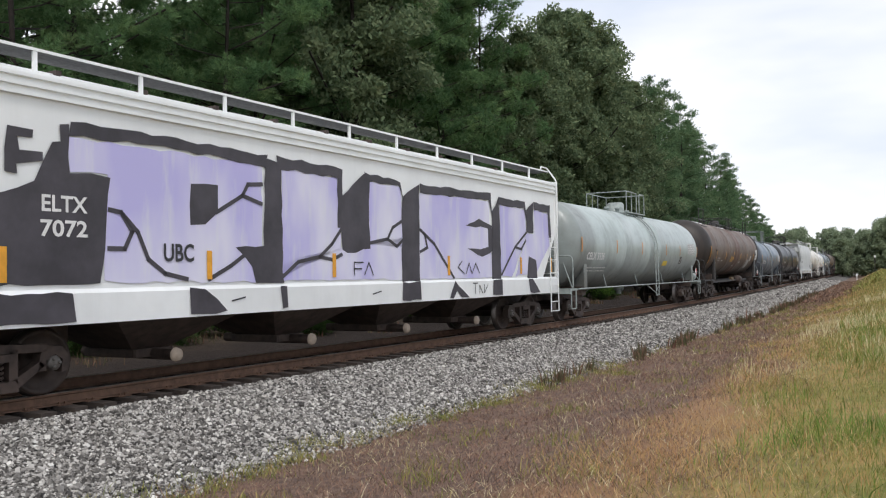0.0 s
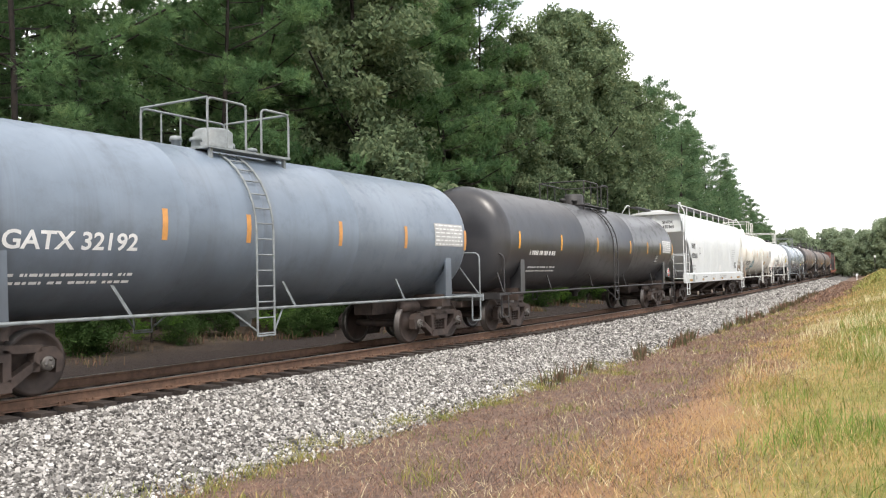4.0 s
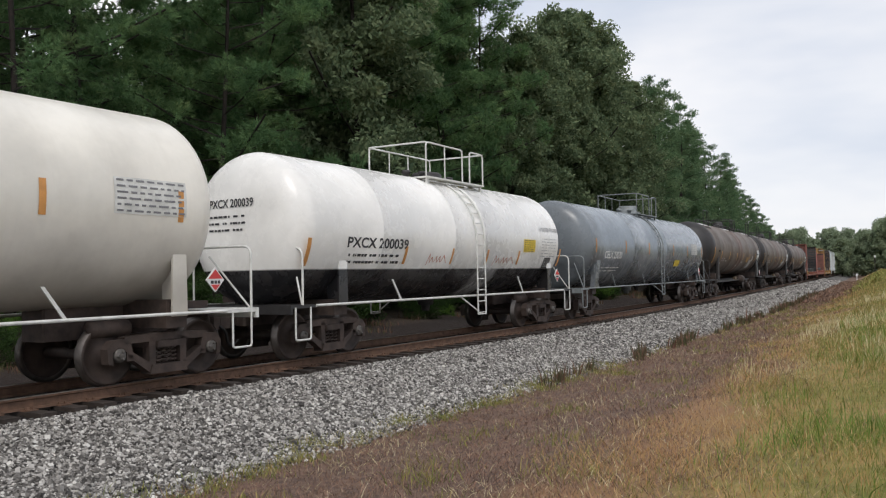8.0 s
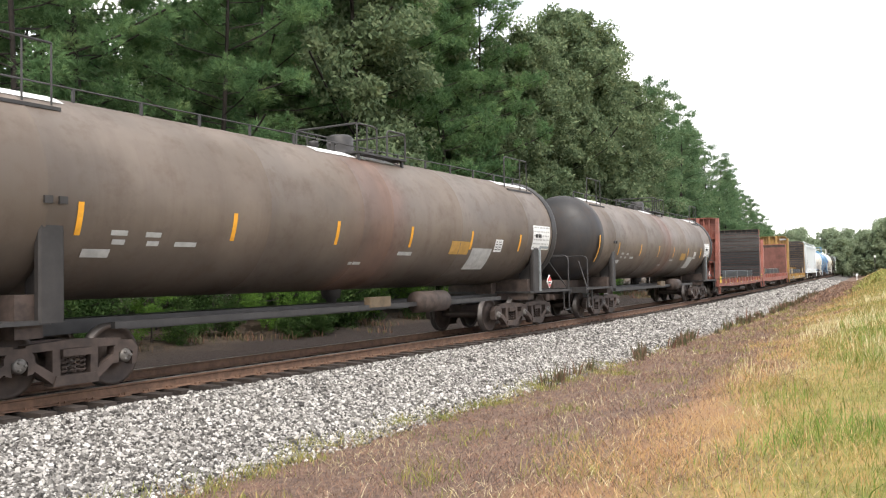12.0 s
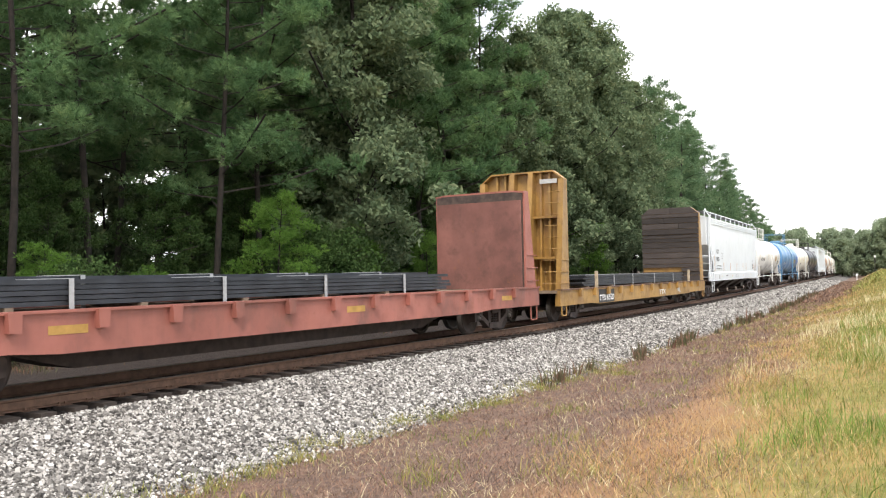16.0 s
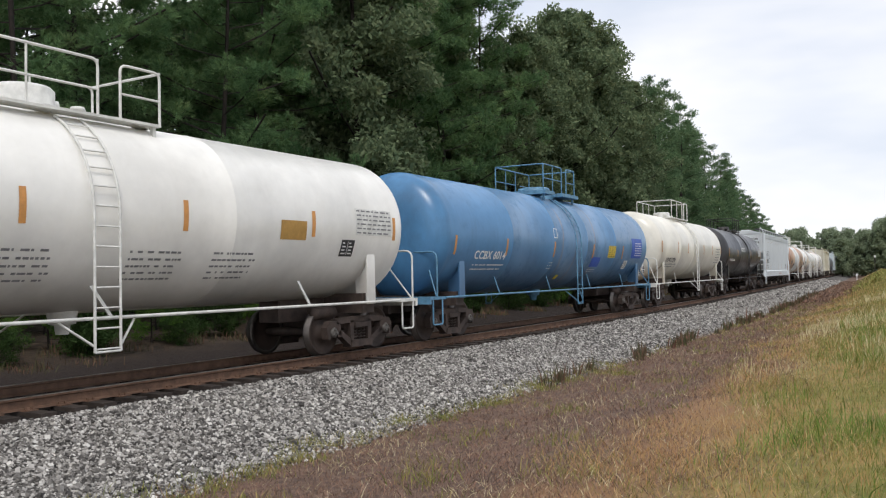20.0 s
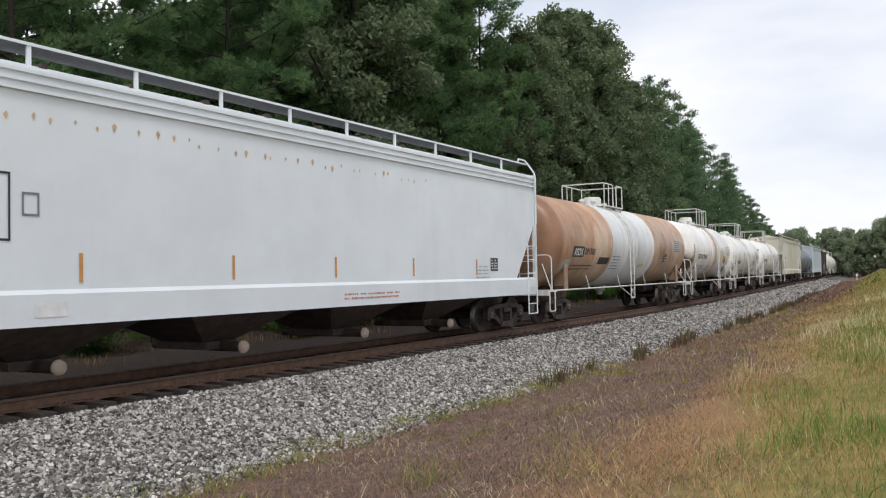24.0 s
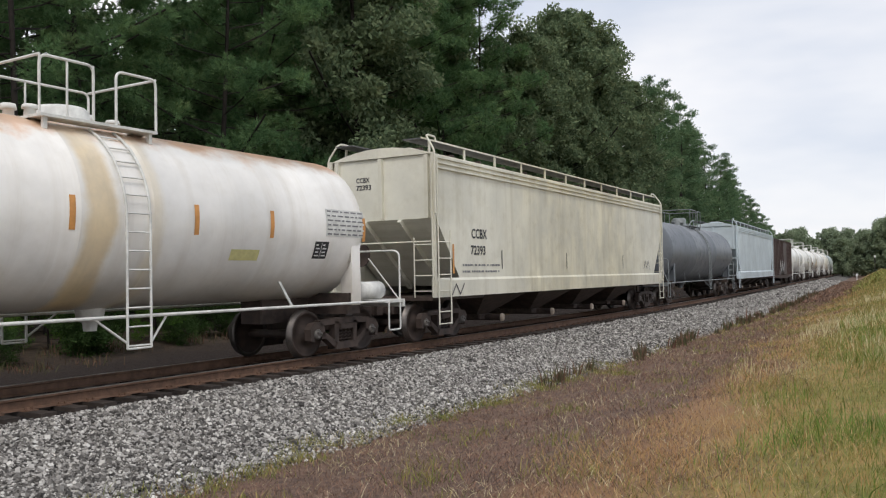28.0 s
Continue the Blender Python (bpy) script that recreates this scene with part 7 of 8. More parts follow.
car = hopper_car("clean white-grey covered hopper with black lettering", 78.75, 97.22, P_HOPW, cut=1.35, cut_z=3.05, top=4.42, bays=4, truck_at=8.09, marks=(0.999, 0.01))
put = flat_side(-1.474)
lettering(car, put, "ACFX", -7.16, -6.46, 2.5, 0.23, M_INK)
lettering(car, put, "96756", -7.19, -6.29, 2.07, 0.24, M_INK)
end_marks(car, "ACFX", "96756", 0.1, -1.15)
small_print(car, put, -7.2, -5.7, 1.78, 2, M_INK, 0.16, 0.07, 3)
stripes(car, put, [-7.82], 1.5, 2.4, M_ORANGE, 0.1)
stripes(car, put, [-4.93, -2.53, -0.08, 2.58, 3.96, 7.6], 1.5, 1.98, M_ORANGE, 0.09)
decal("stencil_frame", car, put, M_GREYINK, rect(-5.47, -5.45, 2.24, 2.52, 1) + rect(-5.23, -5.21, 2.24, 2.52, 1) + rect(-5.47, -5.21, 2.52, 2.54, 1) + rect(-5.47, -5.21, 2.22, 2.24, 1))
small_print(car, put, -5.41, -5.26, 2.43, 3, M_GREYINK, 0.07, 0.04, 44)
for x in (-5.76, -1.97, 2.4, 5.9):
    decal("yellow_spot", car, flat_side(-1.506), M_YELLOW, [[(x + 0.06 * math.cos(a), 1.2 + 0.06 * math.sin(a)) for a in np.arange(0, 6.28, 0.7)]])
small_print(car, flat_side(-1.505), -7.95, -7.7, 1.3, 4, M_PALEINK, 0.08, 0.03, 45)
decal("grey_notice", car, flat_side(-1.505), M_PANELG, rect(-6.65, -6.41, 1.08, 1.28, 1))
small_print(car, flat_side(-1.506), -4.4, -3.57, 1.21, 1, M_GREYINK, 0.1, 0.08, 46)
small_print(car, flat_side(-1.505), -0.82, 0.5, 1.28, 4, M_PALEINK, 0.055, 0.022, 47)
small_print(car, put, 6.9, 7.7, 2.2, 6, M_PALEINK, 0.1, 0.035, 15)
inspection_mark(car, put, 6.9, 1.6, M_BLACKPATCH, M_WHITE)

tank = tank_car("white tank car with doubled top railings", 98.28, 114.20, P_WHITE, 1.5, 2.6, M_TRIMW, ladder_x=-0.21, dome=(0.45, 0.35), double_rail=True, rings=(-3.5, 2.4), fence=(-2.08, 1.37), shell_gap=0.25, marks=(0.995, 0.01))
put = tank_marks(tank, 1.5, 2.6, M_GREYINK, M_ORANGE, [-6.9, -3.95, -1.46, 1.26, 4.35, 7.0], 5.7, 10, 5.28, print_x=-6.1, backs=M_TRIMW)
lettering(tank, put, "GATX 210482", -6.12, -3.98, 2.22, 0.24, M_INK)
head_marks(tank, 0.25, 1.5, 2.6, "GATX 210482", M_GREYINK)
for k, x in enumerate((-1.85, 0.35, 2.0)):
    small_print(tank, put, x, x + 1.0, 1.95, 5, M_GREYINK, 0.12, 0.045, 20 + k)
decal("yellow_sticker", tank, put, M_DULLY, rect(3.5, 4.2, 2.25, 2.6))
decal("red_patch", tank, put, M_RED, rect(-6.65, -6.5, 1.95, 2.05, 1))

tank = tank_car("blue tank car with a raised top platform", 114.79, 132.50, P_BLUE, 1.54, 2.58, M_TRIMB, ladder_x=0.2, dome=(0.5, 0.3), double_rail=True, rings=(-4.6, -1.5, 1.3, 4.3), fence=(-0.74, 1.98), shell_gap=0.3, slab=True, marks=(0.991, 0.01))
put = tank_side(1.54, 2.58)
stripes(tank, put, [-7.9, -5.0, -1.62, 1.87, 5.06], 2.05, 2.52, M_ORANGE, 0.1)
inspection_mark(tank, put, 5.52, 1.64, M_WHITE, M_BLACKPATCH)
small_print(tank, put, -6.7, -4.9, 1.76, 2, M_WHITE, 0.13, 0.05, 11)
lettering(tank, put, "CCBX 6014", -6.76, -4.95, 1.95, 0.22, M_WHITE)
head_marks(tank, 0.3, 1.54, 2.58, "", M_PANELG)
decal("stencil_frame", tank, put, M_WHITE, rect(-1.66, -1.63, 2.64, 2.92, 2) + rect(-1.4, -1.37, 2.64, 2.92, 2) + rect(-1.66, -1.37, 2.9, 2.93, 1) + rect(-1.66, -1.37, 2.63, 2.66, 1))
small_print(tank, put, -1.75, -1.35, 1.85, 3, M_WHITE, 0.1, 0.03, 12)
decal("blue_patch", tank, put, M_BLUEPATCH, rect(1.92, 2.79, 1.72, 2.08))
small_print(tank, put, 1.9, 2.7, 1.6, 2, M_WHITE, 0.08, 0.025, 13)
data_panel(tank, put, 3.49, 4.29, 2.08, 2.5, M_YELLOW, M_INK, 14)
decal("yellow_sticker", tank, put, M_YELLOW, rect(-0.56, -0.3, 1.2, 1.4))
decal("blue_patch", tank, put, M_BLUEPATCH, rect(6.2, 7.5, 2.08, 2.84))
data_panel(tank, lambda a, b: tuple(Vector(put(a, b)) + Vector((0, -0.003, 0))), 6.55, 7.45, 2.14, 2.7, M_BLUEPATCH, M_WHITE, 6)
placard(tank, 7.7, -1.5, 1.65, M_INK)

tank = tank_car("ivory tank car with faded lettering", 133.39, 148.60, P_IVORY, 1.54, 2.68, M_TRIMW, ladder_x=-0.17, dome=(0.36, 0.3), rings=(-3.3, -0.4, 0.7), fence=(-2.04, 1.37), marks=(0.987, 0.01))
put = tank_marks(tank, 1.54, 2.68, M_GREYINK, M_ORANGE, [-6.9, -3.9, -1.8, 1.9, 4.2, 6.6], None, 12, None, print_x=-5.7)
lettering(tank, put, "DOWX 72794", -5.79, -4.02, 1.95, 0.21, M_INK)
head_marks(tank, 0.5, 1.54, 2.68, "DOWX 72794", M_GREYINK)
small_print(tank, put, 5.2, 6.3, 2.7, 6, M_GREYINK, 0.15, 0.05, 31)
placard(tank, -7.3, -0.6, 1.6, M_INK)

tank = tank_car("glossy black tank car with white stencils", 149.44, 165.98, P_JET, 1.55, 2.66, M_TRIMK, ladder_x=0.2, dome=(0.4, 0.3), marks=(0.984, 0.01))
put = tank_marks(tank, 1.55, 2.66, M_WHITE, M_REFLECT, [-7.4, -4.0, 2.0, 5.2, 7.4], 6.0, 13, 5.4, print_x=3.0, backs=M_PANELG)
small_print(tank, put, -6.8, -4.9, 2.1, 1, M_WHITE, 0.2, 0.2, 9)
small_print(tank, put, -2.4, -0.6, 2.9, 2, M_WHITE, 0.16, 0.1, 19)

car = hopper_car("white covered hopper with a boxed reporting mark", 167.67, 186.94, P_HOPW, cut=1.2, cut_z=2.95, top=4.38, bays=4, truck_at=8.48, marks=(0.98, 0.01))
put = flat_side(-1.474)
lettering(car, put, "ECUX", -7.86, -6.95, 2.62, 0.24, M_INK)
lettering(car, put, "882316", -7.87, -6.68, 2.17, 0.22, M_INK)
end_marks(car, "ECUX", "882316")
decal("stencil_frame", car, put, M_INK, rect(-7.98, -7.95, 2.1, 2.96, 1) + rect(-6.44, -6.41, 2.1, 2.96, 1) + rect(-7.98, -6.41, 2.94, 2.97, 1) + rect(-7.98, -6.41, 2.09, 2.12, 1))
small_print(car, put, -7.9, -6.7, 1.95, 3, M_GREYINK, 0.14, 0.07, 3)
stripes(car, put, [-8.35], 1.55, 2.4, M_ORANGE, 0.09)
stripes(car, put, [-5.4, -2.45, 0.35, 3.2, 6.2], 1.55, 1.95, M_ORANGE, 0.06)
inspection_mark(car, put, 7.0, 1.65, M_BLACKPATCH, M_WHITE)
decal("stencil_frame", car, put, M_GREYINK, rect(-6.25, -6.22, 2.45, 2.70, 1) + rect(-6.03, -6.0, 2.45, 2.70, 1) + rect(-6.25, -6.0, 2.70, 2.73, 1) + rect(-6.25, -6.0, 2.42, 2.45, 1))
small_print(car, put, 6.2, 6.9, 1.75, 4, M_PALEINK, 0.09, 0.035, 16)
small_print(car, flat_side(-1.505), 0.6, 2.6, 1.2, 2, M_RUSTINK, 0.08, 0.04, 17)
decal("white_notice", car, flat_side(-1.505), M_WHITE, rect(-6.1, -5.6, 1.1, 1.3, 1))
srng = random.Random(21)
spots = []
for k in range(34):
    x, z, q = -7.5 + 0.34 * k + srng.uniform(-0.12, 0.12), 3.72 + srng.uniform(-0.05, 0.05), srng.uniform(0.02, 0.045)
    spots.append(rough_ring([(x - q, z), (x, z - 2.2 * q), (x + q, z), (x, z + 1.3 * q)], srng, 0.006))
tagged(decal("rust_staining", car, put, M_PALERUST, spots), kind="stuff")

tank = tank_car("tank car rusted orange with a white middle band", 187.96, 205.29, P_RUST, 1.56, 2.6, M_TRIMW, ladder_x=-0.74, dome=(0.36, 0.34), rings=(-2.9, -0.9, 0.3, 2.6), fence=(-1.38, 0.78), shell_gap=0.5, rear_gap=0.25, dish=0.32, knuckle=0.38, marks=(1.02, -0.07))
put = tank_marks(tank, 1.56, 2.6, M_BLACKPATCH, M_ORANGE, [7.5], 5.9, 14, 4.35, print_x=-6.4)
decal("black_name_patch", tank, put, M_BLACKPATCH, rect(-6.55, -5.53, 2.07, 2.42))
put2 = tank_side(1.56, 2.6, 0.01)
lettering(tank, put2, "ASOX", -6.42, -5.64, 2.13, 0.23, M_WHITE)
lettering(tank, put2, "291503", -5.47, -4.5, 2.17, 0.21, M_INK)
decal("black_patch", tank, put, M_BLACKPATCH, rect(-3.96, -2.85, 1.82, 2.08))
decal("bare_white_patch", tank, put, M_PANELG, rect(-7.2, -6.5, 1.55, 1.98))
small_print(tank, put, -2.5, -1.6, 2.1, 5, M_GREYINK, 0.12, 0.05, 41)
decal("yellow_sticker", tank, put, M_PALEYELLOW, rect(0.9, 1.65, 1.68, 1.86))
placard(tank, 7.4, -1.48, 1.5)

tank = tank_car("white tank car with rust runs below the dome", 206.16, 217.94, P_STAIN, 1.53, 2.6, M_TRIMW, ladder_x=1.0, dome=(0.34, 0.4), rings=(0.5, 1.0, 1.7), fence=(-0.81, 1.84), shell_gap=0.35, rear_gap=0.65, marks=(0.973, -0.25))
put = tank_marks(tank, 1.53, 2.6, M_GREYINK, M_ORANGE, [-1.3, 2.7], 4.1, 15, 3.6, print_x=-3.7, backs=M_WHITE)
stripes(tank, put, [-5.02], 1.95, 2.9, M_ORANGE, 0.13)
lettering(tank, put, "DOWX 70426", -3.98, -1.62, 2.17, 0.23, M_INK)
head_marks(tank, 0.35, 1.53, 2.6, "DOWX 70426", M_GREYINK)
decal("yellow_sticker", tank, put, M_YELLOW, rect(3.1, 3.75, 2.05, 2.4))
small_print(tank, put, -1.2, 0.0, 1.75, 3, M_GREYINK, 0.12, 0.05, 17)

tank = tank_car("pale white tank car with a boxed top fence", 219.22, 231.96, P_PALE, 1.42, 2.5, M_TRIMW, ladder_x=0.49, dome=(0.28, 0.3), rings=(-3.5, -0.9, 1.5, 3.6), fence=(-0.65, 1.89), shell_gap=0.2, marks=(0.97, -1.05))
put = tank_marks(tank, 1.42, 2.5, M_GREYINK, M_ORANGE, [-5.6, -2.95, -0.7, 1.5, 3.2, 5.7], 5.2, 16, 4.3, print_x=-4.0, z_ref=-0.05, backs=M_TRIMW)
lettering(tank, put, "DOWX 6234", -3.95, -2.05, 1.93, 0.22, M_INK)
decal("yellow_sticker", tank, put, M_YELLOW, rect(2.9, 3.6, 1.66, 1.92))

tank = tank_car("white tank car with a rusty crown and marker scrawl", 233.03, 246.97, P_TOPRUST, 1.43, 2.55, M_TRIMW, ladder_x=-0.1, dome=(0.42, 0.25), rings=(-3.0, -0.7, 0.6), fence=(-1.25, 0.84), shell_gap=0.5, rear_gap=1.1, end_reservoir=True, marks=(0.967, 0.0))
put = tank_marks(tank, 1.43, 2.55, M_GREYINK, M_ORANGE, [-6.0, -2.7, -1.2, 1.1, 2.9, 5.7], 4.5, 17, 4.2, print_x=-5.4, backs=M_TRIMW)
lettering(tank, put, "GATX 72830", -5.46, -3.51, 2.15, 0.24, M_INK)
head_marks(tank, 0.5, 1.43, 2.55, "GATX 72830", M_INK, z_up=0.3, rows=3, a0=-1.05)
scrawl = head_side(tank["half"], 0.5, 1.43, 2.55, 0.34, 0.02)
for word, a, z in (("MAKE", 0.42, 2.93), ("TIME", 0.4, 2.64), ("COUNT", 0.42, 2.32)):
    lettering(tank, scrawl, word, a, a + 0.72, z, 0.2, M_TEAL)
decal("yellow_sticker", tank, put, M_PALEYELLOW, rect(2.0, 2.7, 1.85, 2.05))

car = hopper_car("dusty beige covered hopper with yellow dust runs", 248.21, 267.49, P_DUST, cut=1.2, cut_z=3.0, top=4.4, bays=4, truck_at=8.55, sill=(1.05, 1.5), marks=(1.0, 0.0))
put = flat_side(-1.474)
lettering(car, put, "CCBX", -7.8, -6.95, 2.48, 0.24, M_INK)
lettering(car, put, "72393", -7.85, -7.05, 2.07, 0.23, M_INK)
end_marks(car, "CCBX", "72393", 0.12, -0.75)
small_print(car, put, -8.3, -6.2, 1.78, 2, M_GREYINK, 0.16, 0.06, 5)
stripes(car, put, [-8.8], 1.6, 2.3, M_ORANGE, 0.09)
stripes(car, put, [-6.1, -1.4, 4.3], 1.7, 2.2, M_BLACKPATCH, 0.05)
scr = [[(6.9, 1.7), (7.1, 2.0), (7.3, 1.7), (7.5, 2.0), (7.7, 1.65)], [(-8.9, 1.1), (-8.7, 1.35), (-8.5, 1.1), (-8.3, 1.35)]]
decal("scrawled_tag", car, flat_side(-1.51), M_SPRAY, [q for s in scr for q in stroke(s, 0.035)])

tank_car("dull dark grey tank car", 268.59, 285.99, P_SLATE2, 1.5, 2.5, M_TRIMG, ladder_x=0.2, marks=(1.0, 0.0))
hopper_car("pale blue-white covered hopper", 287.19, 306.79, P_SKYHOP, cut=1.2, cut_z=3.0, top=4.38, bays=4, marks=(1.0, 0.0))
box = box_car("dark brown box car with a faint graffiti tag", 308.19, 323.79, P_BOX)
decal("graffiti_tag", box, flat_side(-1.6), M_PANELG, [q for s in ([(-5, 1.2), (-4.2, 2.2), (-3.4, 1.2), (-2.4, 2.2), (-1.6, 1.3), (-0.6, 2.1)],) for q in stroke(s, 0.3)])
u = 324.99
for k, (length, skin) in enumerate(((14.2, P_WHITE), (14.6, P_PALE), (13.4, P_STAIN), (15.4, P_WHITE), (14.0, P_IVORY), (17.0, P_SAGE))):
    tank_car("white tank car far back in the train" if k < 5 else "grey-green tank car far back in the train", u, u + length, skin, 1.48, 2.55, M_TRIMW, ladder_x=0.2)
    u += length + 1.15
# ---- woods ----
def leaf_material(name, stops, scale=0.5, mix=0.65, rough=0.75):
    """Leaves that also let some light through."""
    m = ramp_material(name, stops, rough=rough, scale=scale, mix=mix)
    nt = m.node_tree
    bsdf, out = nt.nodes["Principled BSDF"], nt.nodes["Material Output"]
    tr, ad = nt.nodes.new("ShaderNodeBsdfTranslucent"), nt.nodes.new("ShaderNodeMixShader")
    nt.links.new(bsdf.inputs["Base Color"].links[0].from_socket, tr.inputs["Color"])
    ad.inputs["Fac"].default_value = 0.38
    bsdf.inputs["Specular IOR Level"].default_value = 0.12
    nt.links.new(bsdf.outputs["BSDF"], ad.inputs[1])
    nt.links.new(tr.outputs["BSDF"], ad.inputs[2])
    nt.links.new(ad.outputs["Shader"], out.inputs["Surface"])
    return m


M_NEEDLE = leaf_material("pine_needles", [(0.0, (0.036, 0.076, 0.042)), (0.4, (0.096, 0.186, 0.08)), (0.72, (0.2, 0.31, 0.135)), (1.0, (0.35, 0.43, 0.2))], 0.8, 0.2)
M_LEAF = leaf_material("hardwood_leaves", [(0.0, (0.05, 0.082, 0.048)), (0.4, (0.13, 0.184, 0.1)), (0.8, (0.23, 0.28, 0.155)), (1.0, (0.35, 0.35, 0.2))], 1.1, 0.42)
# undergrowth leaves darkened in colour for the shade below the crowns
M_SHADELEAF = leaf_material("shaded_undergrowth_leaves", [(0.0, (0.022, 0.046, 0.016)), (0.5, (0.052, 0.1, 0.03)), (1.0, (0.115, 0.165, 0.055))], 0.9, 0.45)
M_YOUNG = leaf_material("young_pine_needles", [(0.0, (0.04, 0.1, 0.022)), (0.45, (0.11, 0.225, 0.042)), (1.0, (0.25, 0.38, 0.085))], 1.2, 0.4)
# the two far leaf materials are paler: distance haze mixed into their colours
M_HAZY = leaf_material("hazed_far_leaves", [(0.0, (0.15, 0.21, 0.14)), (0.5, (0.25, 0.31, 0.2)), (1.0, (0.36, 0.41, 0.27))], 0.3, 0.4)
M_HAZYNEEDLE = leaf_material("hazed_far_needles", [(0.0, (0.05, 0.1, 0.06)), (0.45, (0.13, 0.225, 0.115)), (1.0, (0.32, 0.4, 0.22))], 0.6, 0.35)
M_BARK = simple("grey_brown_bark", (0.02, 0.015, 0.012), 0.9, 0.4, 5.0)


def plume_needles(r, centres, radius, tufts, per, length, width):
    """Brush-like plumes: tufts round each centre, each a fan of needles that points out and up."""
    n = len(centres)
    d = r.normal(0, 1, (n, tufts, 3))
    d /= np.linalg.norm(d, axis=2, keepdims=True)
    at = centres[:, None, :] + d * radius * r.uniform(0.25, 1.0, (n, tufts, 1)) * np.array([1, 1, 0.7])
    aim = d * np.array([1, 1, 0.7]) + np.array([0, 0, 0.45])
    k = n * tufts
    at, aim = at.reshape(k, 1, 3), aim.reshape(k, 1, 3)
    nd = aim + r.normal(0, 0.55, (k, per, 3))
    nd /= np.linalg.norm(nd, axis=2, keepdims=True)
    side = np.cross(nd, r.normal(0, 1, (k, per, 3)))
    side /= np.linalg.norm(side, axis=2, keepdims=True)
    ln = length * r.uniform(0.6, 1.2, (k, per, 1))
    v = np.stack([at - side * width + 0 * nd, at + side * width + 0 * nd, at + nd * ln], 2)
    f = np.arange(k * per * 3).reshape(-1, 3)
    return v.reshape(-1, 3), f


def leaf_tris(r, centres, size):
    n = len(centres)
    a = r.normal(0, 1, (n, 3))
    a /= np.linalg.norm(a, axis=1, keepdims=True)
    b = np.cross(a, r.normal(0, 1, (n, 3)))
    b /= np.linalg.norm(b, axis=1, keepdims=True)
    s = size * r.uniform(0.6, 1.35, (n, 1))
    v = np.stack([centres - a * s, centres + b * s * 0.5 + a * s * 0.1, centres + a * s, centres - b * s * 0.5 + a * s * 0.1], 1)
    return v.reshape(-1, 3), np.arange(n * 4).reshape(-1, 4)


def tree(label, kind, height, spread, seed, crown_from, limbs, plumes, radius, tufts, per, size, width=0.02, leaf_mat=None, category="tree", name="pine_tree", trunk_r=0.13):
    """A tapered, slightly crooked trunk with limbs, and a crown of small leaves in plumes along the limbs."""
    r = np.random.RandomState(seed)
    t = tagged(new(name), label, category, "woods behind the track")
    g = Geo()
    zs = np.linspace(0, height * 0.97, 10)
    bow = np.stack([0.3 * np.sin(seed + zs * 0.22) - 0.3 * math.sin(seed), 0.3 * np.cos(seed * 2 + zs * 0.19) - 0.3 * math.cos(seed * 2), zs], -1)
    for i in range(9):
        g.tube([tuple(bow[i]), tuple(bow[i + 1])], trunk_r * (1 - i / 10), 7, False)
    centres = []
    for k in range(limbs):
        f = (k + r.rand() * 0.8) / limbs
        z = height * (crown_from + (0.96 - crown_from) * f)
        a = k * 2.4 + r.rand() * 1.1
        if kind == "pine":
            reach = spread * (0.35 + 0.65 * (1 - f) ** 0.75) * r.uniform(0.55, 1.15)
            rise = reach * r.uniform(0.0, 0.4)
        else:
            reach = spread * math.sqrt(max(0.05, 1 - (2 * f - 0.8) ** 2 * 0.72)) * r.uniform(0.5, 1.1)
            rise = reach * r.uniform(0.15, 0.6)
        foot = np.array([np.interp(z, zs, bow[:, 0]), np.interp(z, zs, bow[:, 1]), z])
        tip = foot + np.array([math.cos(a) * reach, math.sin(a) * reach, rise])
        mid_pt = (foot + tip) / 2 - np.array([0, 0, 0.05 * reach])
        g.tube([tuple(foot), tuple(mid_pt), tuple(tip)], 0.008 + 0.007 * reach, 4, False)
        for j in range(plumes):
            q = r.uniform(0.5, 1.08) if kind == "pine" else r.uniform(0.35, 1.05)
            loose = np.array([0.3, 0.3, 0.13]) if kind == "pine" else np.array([0.3, 0.3, 0.16])
            centres.append(foot + (tip - foot) * q + r.normal(0, 1, 3) * loose * (0.35 + 0.22 * reach))
    part("trunk", g, M_BARK, t)
    centres = np.array(centres)
    if kind == "pine":
        v, f = plume_needles(r, centres, radius, tufts, per, size, width)
    else:
        n = tufts * per
        d = r.normal(0, 1, (len(centres) * n, 3))
        d *= radius * r.uniform(0.1, 1, (len(d), 1)) ** 0.45 / np.linalg.norm(d, axis=1, keepdims=True)
        sub = np.repeat(centres + r.normal(0, 0.25, centres.shape), n, 0) + d * np.repeat(r.uniform(0.6, 1.25, (len(centres), 1)), n, 0) * np.array([1, 1, 0.8])
        v, f = leaf_tris(r, sub, size)
    part("crown", from_arrays("crown", v, f, leaf_mat or (M_NEEDLE if kind == "pine" else M_LEAF)), None, t)
    return t


PINES = [tree("tall pine with brush-like dark green needle plumes", "pine", 18.0 + k, 3.9, 31 + k, 0.24 + 0.05 * k, 46, 5, 0.5, 30, 14, 0.24, 0.0125) for k in range(3)]
OAKS = [tree("broad oak with dense dull green leaves", "oak", 17.0 + k, 4.0, 51 + k, 0.1, 60, 9, 0.64, 11, 9, 0.115, name="broadleaf_tree", trunk_r=0.2) for k in range(2)]
SAPLING = tree("slim understory tree with small leaves", "oak", 8.0, 2.4, 57, 0.08, 30, 5, 0.45, 12, 11, 0.06, name="understory_tree", trunk_r=0.06, leaf_mat=M_SHADELEAF)
